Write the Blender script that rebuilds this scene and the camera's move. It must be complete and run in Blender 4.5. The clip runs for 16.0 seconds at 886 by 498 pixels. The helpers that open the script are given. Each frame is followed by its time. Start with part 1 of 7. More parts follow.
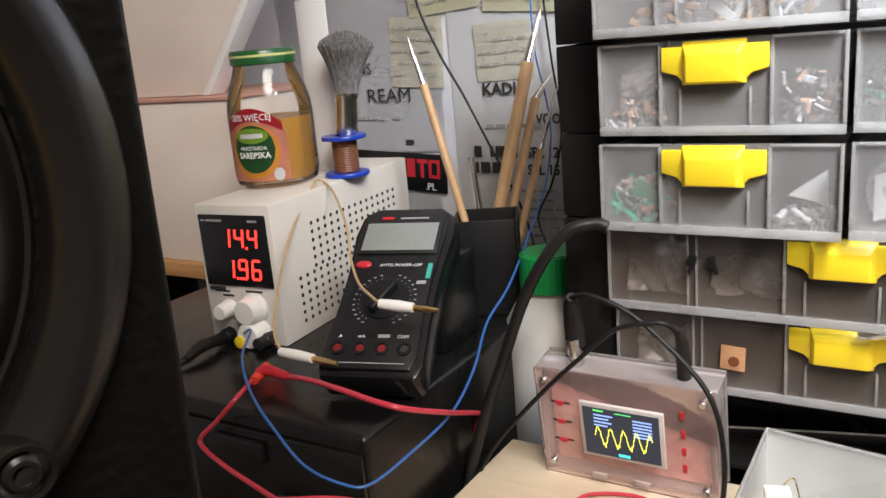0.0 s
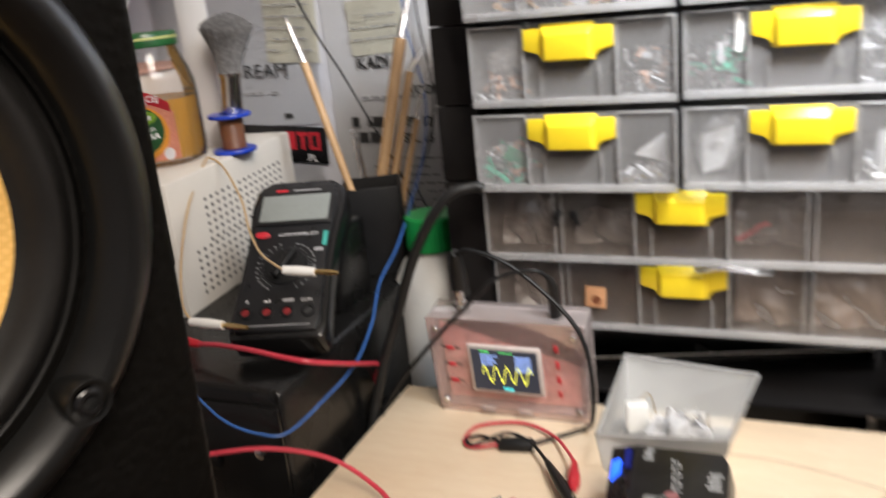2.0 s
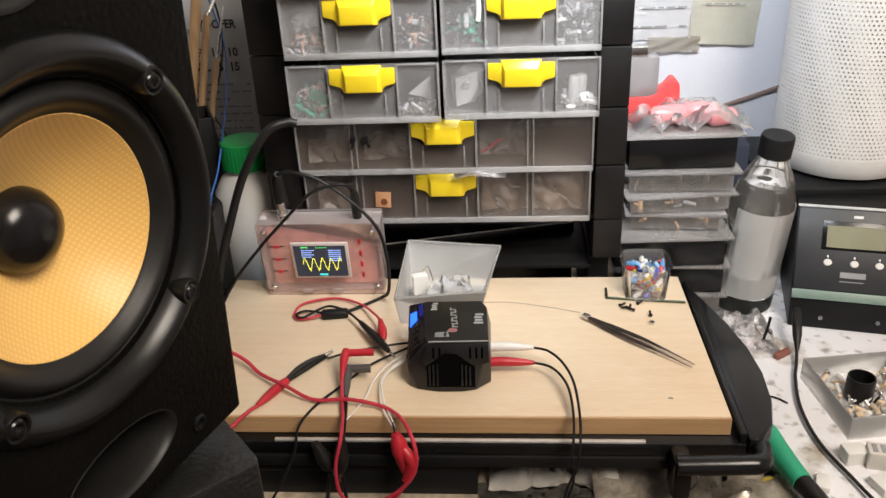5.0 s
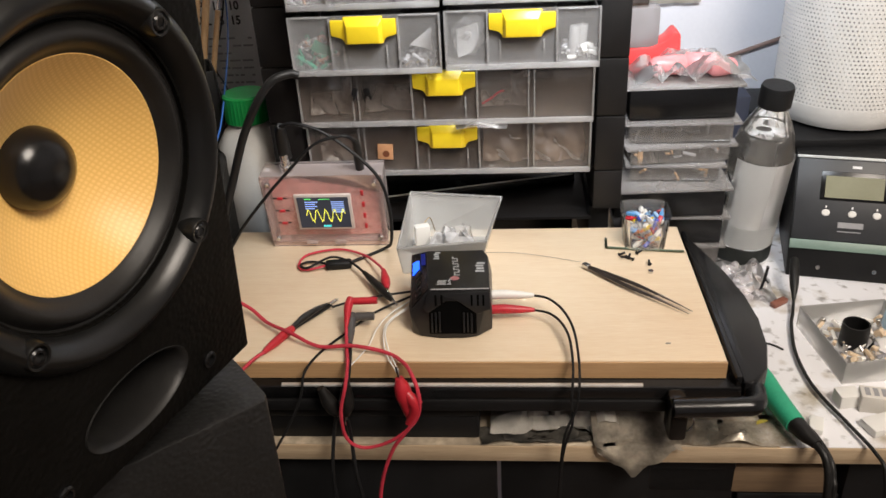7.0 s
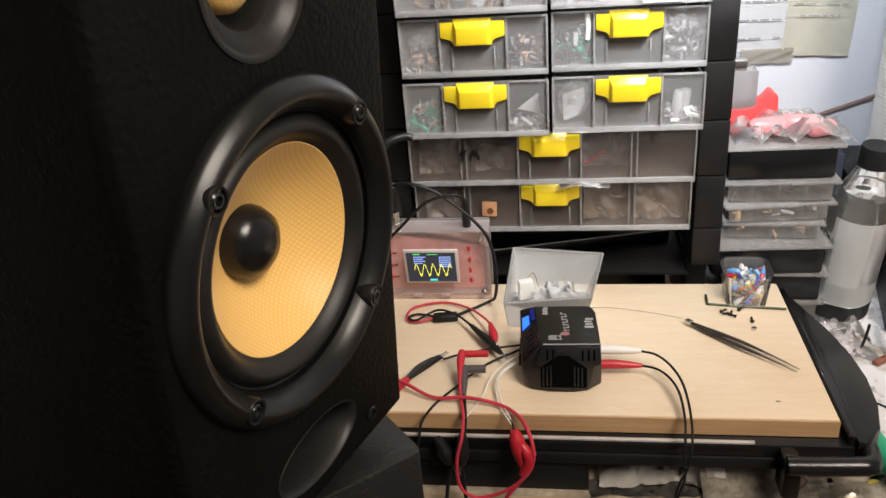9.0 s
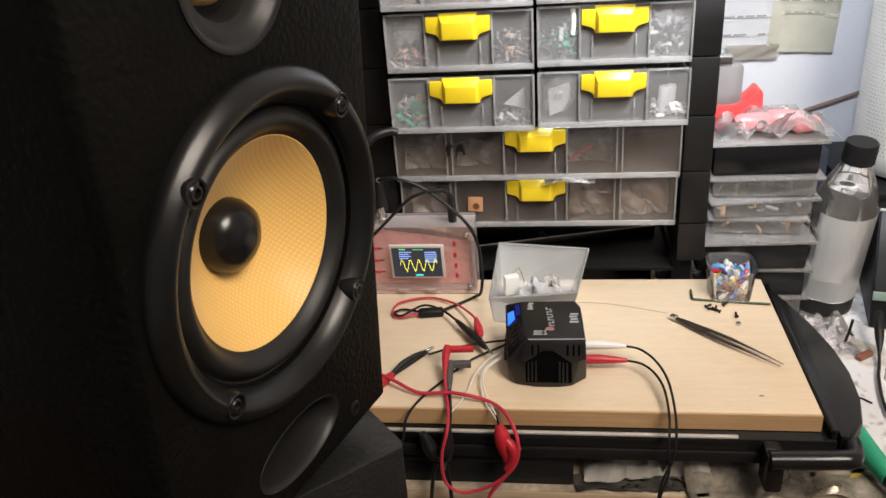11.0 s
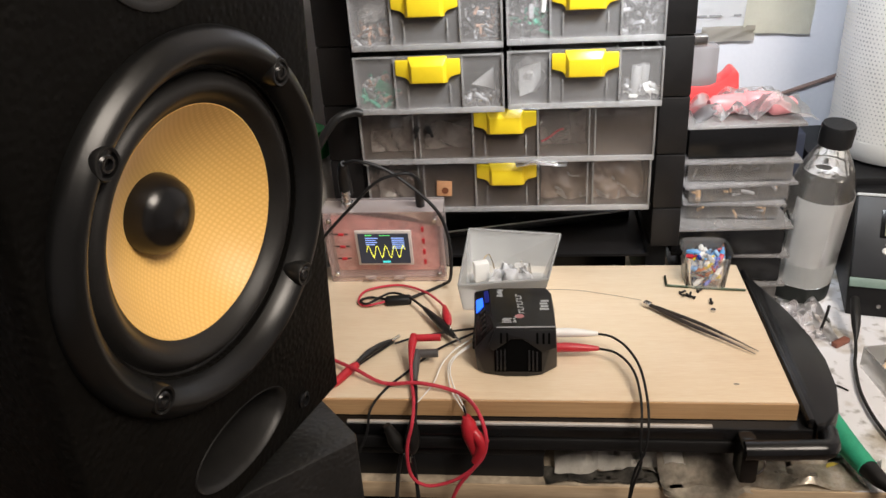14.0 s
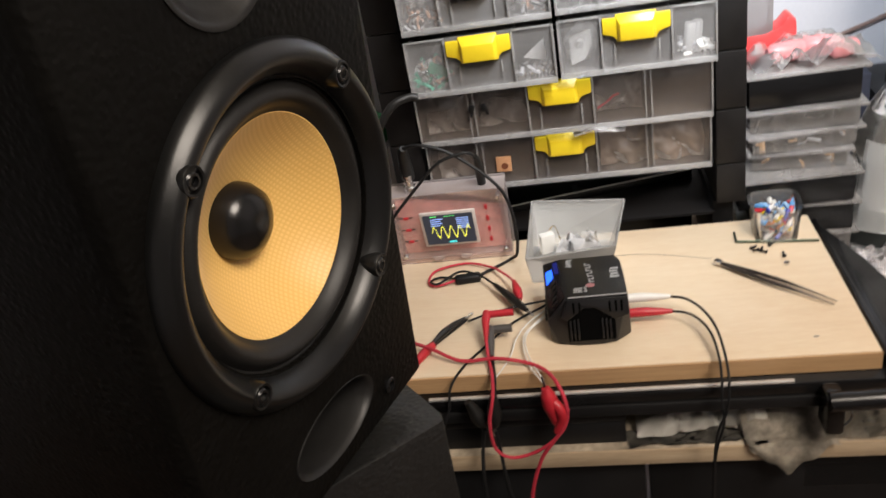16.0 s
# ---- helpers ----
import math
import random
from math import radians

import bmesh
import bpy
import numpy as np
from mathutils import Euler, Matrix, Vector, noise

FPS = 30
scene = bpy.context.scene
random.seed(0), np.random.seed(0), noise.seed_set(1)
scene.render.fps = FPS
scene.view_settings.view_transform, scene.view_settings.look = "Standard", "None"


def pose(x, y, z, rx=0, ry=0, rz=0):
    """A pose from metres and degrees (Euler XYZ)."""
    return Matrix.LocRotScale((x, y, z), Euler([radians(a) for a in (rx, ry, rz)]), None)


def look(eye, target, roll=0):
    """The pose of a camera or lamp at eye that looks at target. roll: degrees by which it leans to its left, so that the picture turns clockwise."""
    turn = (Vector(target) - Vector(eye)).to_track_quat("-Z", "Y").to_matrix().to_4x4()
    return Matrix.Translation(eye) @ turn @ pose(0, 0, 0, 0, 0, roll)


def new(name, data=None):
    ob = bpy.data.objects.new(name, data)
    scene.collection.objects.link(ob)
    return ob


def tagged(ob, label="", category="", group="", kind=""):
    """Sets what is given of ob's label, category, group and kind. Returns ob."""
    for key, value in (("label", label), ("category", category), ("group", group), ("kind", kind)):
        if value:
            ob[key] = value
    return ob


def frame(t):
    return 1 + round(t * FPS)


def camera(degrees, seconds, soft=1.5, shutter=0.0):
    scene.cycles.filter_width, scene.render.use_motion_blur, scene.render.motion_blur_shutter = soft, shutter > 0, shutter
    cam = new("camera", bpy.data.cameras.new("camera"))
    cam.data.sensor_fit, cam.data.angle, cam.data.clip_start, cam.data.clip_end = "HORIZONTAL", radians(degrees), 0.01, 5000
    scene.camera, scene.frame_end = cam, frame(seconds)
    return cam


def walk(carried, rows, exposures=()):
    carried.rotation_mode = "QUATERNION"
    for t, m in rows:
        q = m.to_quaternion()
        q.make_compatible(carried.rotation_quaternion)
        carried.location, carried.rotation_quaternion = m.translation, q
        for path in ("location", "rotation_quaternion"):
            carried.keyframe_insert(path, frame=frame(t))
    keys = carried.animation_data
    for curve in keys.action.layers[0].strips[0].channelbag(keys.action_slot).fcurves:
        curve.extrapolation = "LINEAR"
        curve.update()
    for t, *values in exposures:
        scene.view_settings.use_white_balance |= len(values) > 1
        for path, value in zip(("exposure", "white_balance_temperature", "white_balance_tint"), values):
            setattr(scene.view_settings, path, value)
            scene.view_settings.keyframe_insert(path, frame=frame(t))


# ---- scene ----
cam = camera(56.1, 16.0, 1.5, 0.6)
PATH = [
    (0, (-0.194, -0.308, 0.333), (-1.235, 1.322, -0.176), -5.0),
    (0.5, (-0.191, -0.308, 0.333), (-1.219, 1.334, -0.165), -5.0),
    (1, (-0.19, -0.311, 0.335), (-1.197, 1.345, -0.157), -4.8),
    (1.5, (-0.19, -0.314, 0.337), (-1.199, 1.339, -0.162), -4.2),
    (2, (-0.178, -0.369, 0.352), (-0.94, 1.373, -0.268), -5.9),
    (2.5, (-0.174, -0.461, 0.391), (-0.738, 1.276, -0.424), -7.6),
    (3, (-0.184, -0.525, 0.442), (-0.517, 1.213, -0.49), -6.3),
    (3.5, (-0.195, -0.555, 0.461), (-0.441, 1.203, -0.46), -5.0),
    (4, (-0.192, -0.558, 0.458), (-0.347, 1.219, -0.446), -3.3),
    (6.5, (-0.184, -0.584, 0.45), (-0.348, 1.16, -0.516), -2.6),
    (7, (-0.185, -0.583, 0.449), (-0.346, 1.146, -0.542), -3.3),
    (7.5, (-0.209, -0.596, 0.46), (-0.436, 1.136, -0.513), -3.8),
    (8, (-0.23, -0.608, 0.472), (-0.505, 1.139, -0.461), -4.2),
    (8.5, (-0.236, -0.612, 0.479), (-0.526, 1.155, -0.412), -4.6),
    (11, (-0.233, -0.611, 0.477), (-0.495, 1.156, -0.424), -4.2),
    (11.5, (-0.224, -0.606, 0.474), (-0.459, 1.157, -0.441), -4.4),
    (12, (-0.223, -0.603, 0.474), (-0.46, 1.159, -0.441), -4.4),
    (12.5, (-0.223, -0.6, 0.471), (-0.458, 1.163, -0.442), -4.3),
    (13, (-0.22, -0.594, 0.466), (-0.424, 1.18, -0.434), -3.8),
    (13.5, (-0.221, -0.586, 0.458), (-0.431, 1.175, -0.467), -3.6),
    (14, (-0.223, -0.586, 0.459), (-0.439, 1.174, -0.466), -3.7),
    (14.5, (-0.224, -0.587, 0.459), (-0.443, 1.172, -0.468), -3.7),
    (15, (-0.231, -0.59, 0.46), (-0.47, 1.168, -0.464), -3.7),
    (15.5, (-0.237, -0.592, 0.462), (-0.512, 1.158, -0.466), -5.3),
    (16, (-0.226, -0.593, 0.469), (-0.591, 1.12, -0.496), -10.9),
]
walk(cam, [(t, look(eye, target, roll)) for t, eye, target, roll in PATH], [(0.0, 0.24, 6200, 10), (1.6, 0.22, 6250, 10), (3.0, -0.04, 6400, 10), (16.0, -0.10, 6400, 10)])

# ---------------- world and lights ----------------
world = bpy.data.worlds.new("room_air")
world.use_nodes = True
scene.world = world
world.node_tree.nodes["Background"].inputs[0].default_value = (1.0, 0.86, 0.7, 1)
world.node_tree.nodes["Background"].inputs[1].default_value = 0.012


def area_lamp(name, eye, target, size, watts, color, spread=180):
    data = bpy.data.lights.new(name, "AREA")
    data.shape, data.size, data.energy, data.color = "DISK", size, watts, color
    data.spread = radians(spread)
    ob = new(name, data)
    ob.matrix_world = look(eye, target)
    return ob


# warm soft fill from the front right, an added light with no lamp built
area_lamp("front_fill_light", (0.62, -0.95, 1.5), (-0.35, 0.2, 0.1), 0.8, 39, (1.0, 0.875, 0.745))
area_lamp("desk_lamp_light", (-0.04, 0.0, 0.66), (-0.15, 0.40, 0.40), 0.14, 3.2, (0.88, 0.94, 1.0), 105)

# ---------------- helpers for building ----------------


def principled(name):
    m = bpy.data.materials.new(name)
    m.use_nodes = True
    return m, m.node_tree.nodes, m.node_tree.links, m.node_tree.nodes["Principled BSDF"]


def mat(name, color, rough=0.5, metal=0.0, vary=0.12, scale=30, fine=400, bump=0.15, bump_size=0.0006, coat=0.0, spec=0.5):
    """A plain surface with two scales of variation in tone and roughness, and fine relief."""
    m, nodes, links, bsdf = principled(name)
    where = nodes.new("ShaderNodeTexCoord")
    big, small = nodes.new("ShaderNodeTexNoise"), nodes.new("ShaderNodeTexNoise")
    big.inputs["Scale"].default_value, big.inputs["Detail"].default_value = scale, 4
    small.inputs["Scale"].default_value, small.inputs["Detail"].default_value = fine, 3
    for n in (big, small):
        links.new(where.outputs["Object"], n.inputs["Vector"])
    ramp = nodes.new("ShaderNodeValToRGB")
    ramp.color_ramp.elements[0].position, ramp.color_ramp.elements[1].position = 0.3, 0.72
    ramp.color_ramp.elements[0].color = (*(c * (1 - vary) for c in color), 1)
    ramp.color_ramp.elements[1].color = (*(min(1, c * (1 + vary)) for c in color), 1)
    links.new(big.outputs["Fac"], ramp.inputs["Fac"])
    mix = nodes.new("ShaderNodeMix")
    mix.data_type, mix.blend_type = "RGBA", "OVERLAY"
    mix.inputs["Factor"].default_value = min(0.6, vary * 1.5)
    links.new(ramp.outputs["Color"], mix.inputs[6])
    links.new(small.outputs["Fac"], mix.inputs[7])
    links.new(mix.outputs[2], bsdf.inputs["Base Color"])
    rng = nodes.new("ShaderNodeMapRange")
    rng.inputs["To Min"].default_value, rng.inputs["To Max"].default_value = max(0.02, rough - 0.1), min(1, rough + 0.1)
    links.new(big.outputs["Fac"], rng.inputs["Value"])
    links.new(rng.outputs["Result"], bsdf.inputs["Roughness"])
    bsdf.inputs["Metallic"].default_value = metal
    bsdf.inputs["Coat Weight"].default_value = coat
    bsdf.inputs["Specular IOR Level"].default_value = spec
    if bump:
        b = nodes.new("ShaderNodeBump")
        b.inputs["Strength"].default_value, b.inputs["Distance"].default_value = bump, bump_size
        links.new(small.outputs["Fac"], b.inputs["Height"])
        links.new(b.outputs["Normal"], bsdf.inputs["Normal"])
    return m


def clear(name, color, see=0.6, rough=0.1, haze=0.0, tint=None):
    """Thin clear or milky plastic: mostly see-through, a little pale, with a glossy skin."""
    m, nodes, links, bsdf = principled(name)
    bsdf.inputs["Base Color"].default_value, bsdf.inputs["Roughness"].default_value = (*color, 1), 0.6
    bsdf.inputs["Specular IOR Level"].default_value = 0.1
    thin, mix = nodes.new("ShaderNodeBsdfTransparent"), nodes.new("ShaderNodeMixShader")
    thin.inputs["Color"].default_value = (*(tint or (min(1, 0.95 + 0.05 * c) for c in color)), 1)
    where, grain, fine = nodes.new("ShaderNodeTexCoord"), nodes.new("ShaderNodeTexNoise"), nodes.new("ShaderNodeTexNoise")
    grain.inputs["Scale"].default_value, grain.inputs["Detail"].default_value = 14, 2
    fine.inputs["Scale"].default_value, fine.inputs["Detail"].default_value = 160, 2
    links.new(where.outputs["Object"], grain.inputs["Vector"])
    links.new(where.outputs["Object"], fine.inputs["Vector"])
    rng = nodes.new("ShaderNodeMapRange")
    rng.inputs["From Min"].default_value, rng.inputs["From Max"].default_value = 0.3, 0.7
    rng.inputs["To Min"].default_value, rng.inputs["To Max"].default_value = 1 - see - haze, 1 - see + haze
    links.new(grain.outputs["Fac"], rng.inputs["Value"])
    links.new(rng.outputs["Result"], mix.inputs[0])
    through_light, both = nodes.new("ShaderNodeBsdfTranslucent"), nodes.new("ShaderNodeMixShader")
    through_light.inputs["Color"].default_value = (*color, 1)
    both.inputs[0].default_value = 0.4
    links.new(bsdf.outputs[0], both.inputs[1])
    links.new(through_light.outputs[0], both.inputs[2])
    links.new(thin.outputs[0], mix.inputs[1])
    links.new(both.outputs[0], mix.inputs[2])
    skin, fres, shine, bump = nodes.new("ShaderNodeBsdfGlossy"), nodes.new("ShaderNodeFresnel"), nodes.new("ShaderNodeMixShader"), nodes.new("ShaderNodeBump")
    skin.inputs["Roughness"].default_value = rough
    fres.inputs["IOR"].default_value = 1.45
    bump.inputs["Strength"].default_value, bump.inputs["Distance"].default_value = 0.12, 0.0008
    links.new(fine.outputs["Fac"], bump.inputs["Height"])
    links.new(bump.outputs["Normal"], skin.inputs["Normal"])
    links.new(fres.outputs[0], shine.inputs[0])
    links.new(mix.outputs[0], shine.inputs[1])
    links.new(skin.outputs[0], shine.inputs[2])
    links.new(shine.outputs[0], nodes["Material Output"].inputs["Surface"])
    return m


def pebbled(name, color, rough, spec):
    """Black vinyl with a pebbled grain of small raised domes, here and there worn smoother."""
    m = mat(name, color, rough, vary=0.25, scale=12, fine=900, bump=0, spec=spec)
    nodes, links = m.node_tree.nodes, m.node_tree.links
    where, cells, wear, height, b = (nodes.new(k) for k in ("ShaderNodeTexCoord", "ShaderNodeTexVoronoi", "ShaderNodeTexNoise", "ShaderNodeMath", "ShaderNodeBump"))
    cells.feature, cells.inputs["Scale"].default_value = "SMOOTH_F1", 330
    wear.inputs["Scale"].default_value = 25
    links.new(where.outputs["Object"], cells.inputs["Vector"])
    links.new(where.outputs["Object"], wear.inputs["Vector"])
    height.operation = "MULTIPLY"
    links.new(cells.outputs["Distance"], height.inputs[0])
    links.new(wear.outputs["Fac"], height.inputs[1])
    b.invert = True
    b.inputs["Strength"].default_value, b.inputs["Distance"].default_value = 0.7, 0.0016
    links.new(height.outputs[0], b.inputs["Height"])
    links.new(b.outputs["Normal"], nodes["Principled BSDF"].inputs["Normal"])
    return m


def glow(name, color, strength):
    m, nodes, links, bsdf = principled(name)
    bsdf.inputs["Base Color"].default_value = (*(c * 0.3 for c in color), 1)
    bsdf.inputs["Emission Color"].default_value = (*color, 1)
    bsdf.inputs["Emission Strength"].default_value = strength
    return m


def bm_new():
    return bmesh.new()


def add_box(bm, lo, hi, bevel=0.0, seg=2, m=None):
    """A box from corner to corner, its edges rounded."""
    size = [h - l for l, h in zip(lo, hi)]
    mid = [(h + l) / 2 for l, h in zip(lo, hi)]
    made = bmesh.ops.create_cube(bm, size=1, matrix=Matrix.Translation(mid) @ Matrix.Diagonal((*size, 1)))["verts"]
    if bevel:
        edges = list({e for v in made for e in v.link_edges})
        out = bmesh.ops.bevel(bm, geom=edges, offset=min(bevel, min(size) * 0.49), segments=seg, affect="EDGES", profile=0.5)
        made = list({v for f in out["faces"] for v in f.verts} | {v for v in made if v.is_valid})
    if m is not None:
        bmesh.ops.transform(bm, matrix=m, verts=made)
    return bm


def box(lo, hi, bevel=0.0, seg=2, m=None):
    return add_box(bm_new(), lo, hi, bevel, seg, m)


def add_lathe(bm, profile, seg=48, m=None, sx=1.0, sy=1.0):
    """Turns a profile of (radius, height) about the z axis; a radius of 0 closes it."""
    rings = []
    for r, h in profile:
        if r < 1e-6:
            rings.append([bm.verts.new((0, 0, h))])
        else:
            rings.append([bm.verts.new((sx * r * math.cos(math.tau * k / seg), sy * r * math.sin(math.tau * k / seg), h)) for k in range(seg)])
    for a, b in zip(rings, rings[1:]):
        for k in range(seg):
            q = [a[k % len(a)], a[(k + 1) % len(a)], b[(k + 1) % len(b)], b[k % len(b)]]
            q = [v for n, v in enumerate(q) if v not in q[:n]]
            if len(q) > 2:
                bm.faces.new(q)
    if m is not None:
        bmesh.ops.transform(bm, matrix=m, verts=[v for ring in rings for v in ring])
    bmesh.ops.recalc_face_normals(bm, faces=bm.faces)
    return bm


def lathe(profile, seg=48, m=None, sx=1.0, sy=1.0):
    return add_lathe(bm_new(), profile, seg, m, sx, sy)


def smooth_line(points, steps=8):
    """Points along a smooth line through the given ones."""
    p = [Vector(q) for q in points]
    p = [2 * p[0] - p[1], *p, 2 * p[-1] - p[-2]]
    out = []
    for a, b, c, d in zip(p, p[1:], p[2:], p[3:]):
        for k in range(steps):
            t = k / steps
            out.append(0.5 * (2 * b + (c - a) * t + (2 * a - 5 * b + 4 * c - d) * t * t + (3 * b - a - 3 * c + d) * t**3))
    return [*out, p[-2]]


def add_tube(bm, points, radius, seg=8, steps=8, radii=None):
    """A round cord along a smooth line; radii: a radius at each given point instead."""
    line = smooth_line(points, steps) if steps > 1 else [Vector(q) for q in points]
    side = Vector((0.3, 0.2, 1)).cross(line[1] - line[0]).normalized()
    rings = []
    for n, q in enumerate(line):
        way = (line[min(n + 1, len(line) - 1)] - line[max(n - 1, 0)]).normalized()
        side = (side - way * side.dot(way)).normalized()
        over = way.cross(side)
        r = radius
        if radii:
            at = n / (len(line) - 1) * (len(radii) - 1)
            k = min(int(at), len(radii) - 2)
            r = radii[k] + (radii[k + 1] - radii[k]) * (at - k)
        rings.append([bm.verts.new(q + r * (math.cos(math.tau * k / seg) * side + math.sin(math.tau * k / seg) * over)) for k in range(seg)])
    for a, b in zip(rings, rings[1:]):
        for k in range(seg):
            bm.faces.new((a[k], a[(k + 1) % seg], b[(k + 1) % seg], b[k]))
    bm.faces.new(rings[0][::-1]), bm.faces.new(rings[-1])
    return bm


def tube(points, radius, seg=8, steps=8, radii=None):
    return add_tube(bm_new(), points, radius, seg, steps, radii)


def prism(outline, z0, z1, bevel=0.0, m=None):
    """An upright prism over an outline in x and y."""
    bm = bm_new()
    low = [bm.verts.new((x, y, z0)) for x, y in outline]
    top = [bm.verts.new((x, y, z1)) for x, y in outline]
    bm.faces.new(low[::-1]), bm.faces.new(top)
    for k in range(len(outline)):
        j = (k + 1) % len(outline)
        bm.faces.new((low[k], low[j], top[j], top[k]))
    bmesh.ops.recalc_face_normals(bm, faces=bm.faces)
    if bevel:
        bmesh.ops.bevel(bm, geom=list(bm.edges), offset=bevel, segments=2, affect="EDGES", profile=0.5)
    if m is not None:
        bmesh.ops.transform(bm, matrix=m, verts=bm.verts)
    return bm


def hull(points, bevel=0.0):
    """The closed solid round a few corner points, its edges rounded."""
    bm = bm_new()
    for p in points:
        bm.verts.new(p)
    out = bmesh.ops.convex_hull(bm, input=list(bm.verts))
    bmesh.ops.delete(bm, geom=[v for v in out["geom_interior"] if isinstance(v, bmesh.types.BMVert)], context="VERTS")
    bmesh.ops.dissolve_limit(bm, angle_limit=radians(3), verts=bm.verts, edges=bm.edges)
    bmesh.ops.recalc_face_normals(bm, faces=bm.faces)
    if bevel:
        bmesh.ops.bevel(bm, geom=list(bm.edges), offset=bevel, segments=2, affect="EDGES", profile=0.5)
    return bm


def crumple(x0, x1, y0, y1, base, seed, amp, n=26):
    """A crumpled sheet over a patch of the bench, with sharp folds."""
    bm = bm_new()
    grid = []
    for j in range(n + 1):
        row = []
        for i in range(n + 1):
            x, y = x0 + (x1 - x0) * i / n, y0 + (y1 - y0) * j / n
            p = Vector((x * 26 + seed, y * 26, seed))
            z = abs(noise.noise(p)) * 1.3 + 0.5 * abs(noise.noise(p * 2.3)) + 0.2 * noise.noise(p * 5)
            edge = min(1.0, 4 * min(i / n, 1 - i / n, j / n + 0.12, 1 - j / n) + 0.15)
            row.append(bm.verts.new((x + 0.004 * noise.noise(p * 1.7 + Vector((9, 0, 0))), y + 0.004 * noise.noise(p * 1.5 + Vector((0, 7, 0))), base + max(0.0006, amp * z * edge))))
        grid.append(row)
    for j in range(n):
        for i in range(n):
            bm.faces.new((grid[j][i], grid[j][i + 1], grid[j + 1][i + 1], grid[j + 1][i]))
    bmesh.ops.solidify(bm, geom=list(bm.faces), thickness=0.0004)
    return bm


def finish(name, bm, material, soft=True):
    mesh = bpy.data.meshes.new(name)
    bm.to_mesh(mesh)
    bm.free()
    mesh.materials.append(material)
    if soft:
        mesh.polygons.foreach_set("use_smooth", [True] * len(mesh.polygons))
        mesh.set_sharp_from_angle(angle=radians(38))
    return mesh


def part(name, bm, material, parent, label=""):
    ob = new(name, finish(name, bm, material))
    ob.parent = parent
    if label:
        tagged(ob, label)
    return ob


def thing(name, label, category, m=None, group="", kind=""):
    ob = new(name)
    ob.empty_display_size = 0.02
    if m is not None:
        ob.matrix_basis = m
    return tagged(ob, label, category, group, kind)


def lit_through(ob):
    """Lets light pass through a clear pane without a shadow."""
    ob.visible_shadow = False
    return ob


def single(name, bm, material, label, category, m=None, group="", kind=""):
    ob = new(name, finish(name, bm, material))
    if m is not None:
        ob.matrix_basis = m
    return tagged(ob, label, category, group, kind)


def words(text, size, m, depth=0.0002, align="LEFT", wide=1.0, bold=0.0):
    """Lettering in the built-in font as a bmesh, lying in the local x and y of m."""
    data = bpy.data.curves.new("lettering", "FONT")
    data.body, data.size, data.extrude, data.align_x, data.offset = text, size, depth, align, bold
    data.resolution_u = 2
    ob = bpy.data.objects.new("lettering", data)
    mesh = bpy.data.meshes.new_from_object(ob)
    bm = bm_new()
    bm.from_mesh(mesh)
    bpy.data.objects.remove(ob), bpy.data.meshes.remove(mesh), bpy.data.curves.remove(data)
    bmesh.ops.transform(bm, matrix=m @ Matrix.Diagonal((wide, 1, 1, 1)), verts=bm.verts)
    return bm


def merge(*bms):
    """Joins several bmeshes into the first."""
    first = bms[0]
    for other in bms[1:]:
        mesh = bpy.data.meshes.new("joined")
        other.to_mesh(mesh)
        other.free()
        first.from_mesh(mesh)
        bpy.data.meshes.remove(mesh)
    return first


FACING = pose(0, 0, 0, 90, 0, 0)  # turns a thing made lying in x, y to stand upright facing -y

# ---------------- materials ----------------
M = {}
M["wall"] = mat("wall_paint", (0.60, 0.61, 0.665), 0.75, vary=0.04, scale=4, fine=250, bump=0.2)
M["ceiling"] = mat("ceiling_paint", (0.7, 0.66, 0.6), 0.85, vary=0.04, scale=3)
M["floor"] = mat("floor_boards", (0.16, 0.10, 0.06), 0.5, vary=0.3, scale=5)
M["black"] = mat("black_plastic", (0.009, 0.009, 0.0095), 0.45, vary=0.2, scale=25, fine=900, bump=0.25, spec=0.25)
M["black_gloss"] = mat("glossy_black_plastic", (0.007, 0.007, 0.0075), 0.24, vary=0.2, scale=18, fine=700, bump=0.06, spec=0.4)
M["black_vinyl"] = pebbled("black_vinyl_wrap", (0.0040, 0.0037, 0.0033), 0.5, 0.07)
# same vinyl made paler and glossier, to paint in the lower loudspeaker's lit sheen
M["lit_vinyl"] = pebbled("lit_sheen_vinyl", (0.008, 0.0078, 0.0075), 0.42, 0.45)
M["ring_gloss"] = mat("satin_black_ring", (0.005, 0.0051, 0.005), 0.31, vary=0.2, scale=18, fine=700, bump=0.04, spec=0.4)
M["black_rubber"] = mat("black_rubber", (0.010, 0.0095, 0.009), 0.45, spec=0.35, vary=0.2, scale=40, fine=700, bump=0.1)
M["dark_metal"] = mat("dark_sheet_metal", (0.02, 0.02, 0.021), 0.35, metal=0.3, vary=0.25, scale=20, fine=600)
M["cabinet"] = mat("black_cabinet_plastic", (0.010, 0.009, 0.0088), 0.48, spec=0.3, vary=0.25, scale=22, fine=800, bump=0.25)
M["yellow"] = mat("yellow_plastic", (0.80, 0.59, 0.02), 0.32, vary=0.07, scale=35, fine=900, bump=0.08)
M["clear"] = clear("clear_drawer_plastic", (0.87, 0.84, 0.82), 0.855, 0.12, 0.02)
M["milky"] = clear("milky_plastic", (0.94, 0.94, 0.92), 0.60, 0.2, 0.03)
# dull plastic for the wide drawers, its brown also holding the upper rows' shade
M["dull_shaded"] = clear("dull_shaded_drawer_plastic", (0.72, 0.60, 0.52), 0.92, 0.14, 0.015)
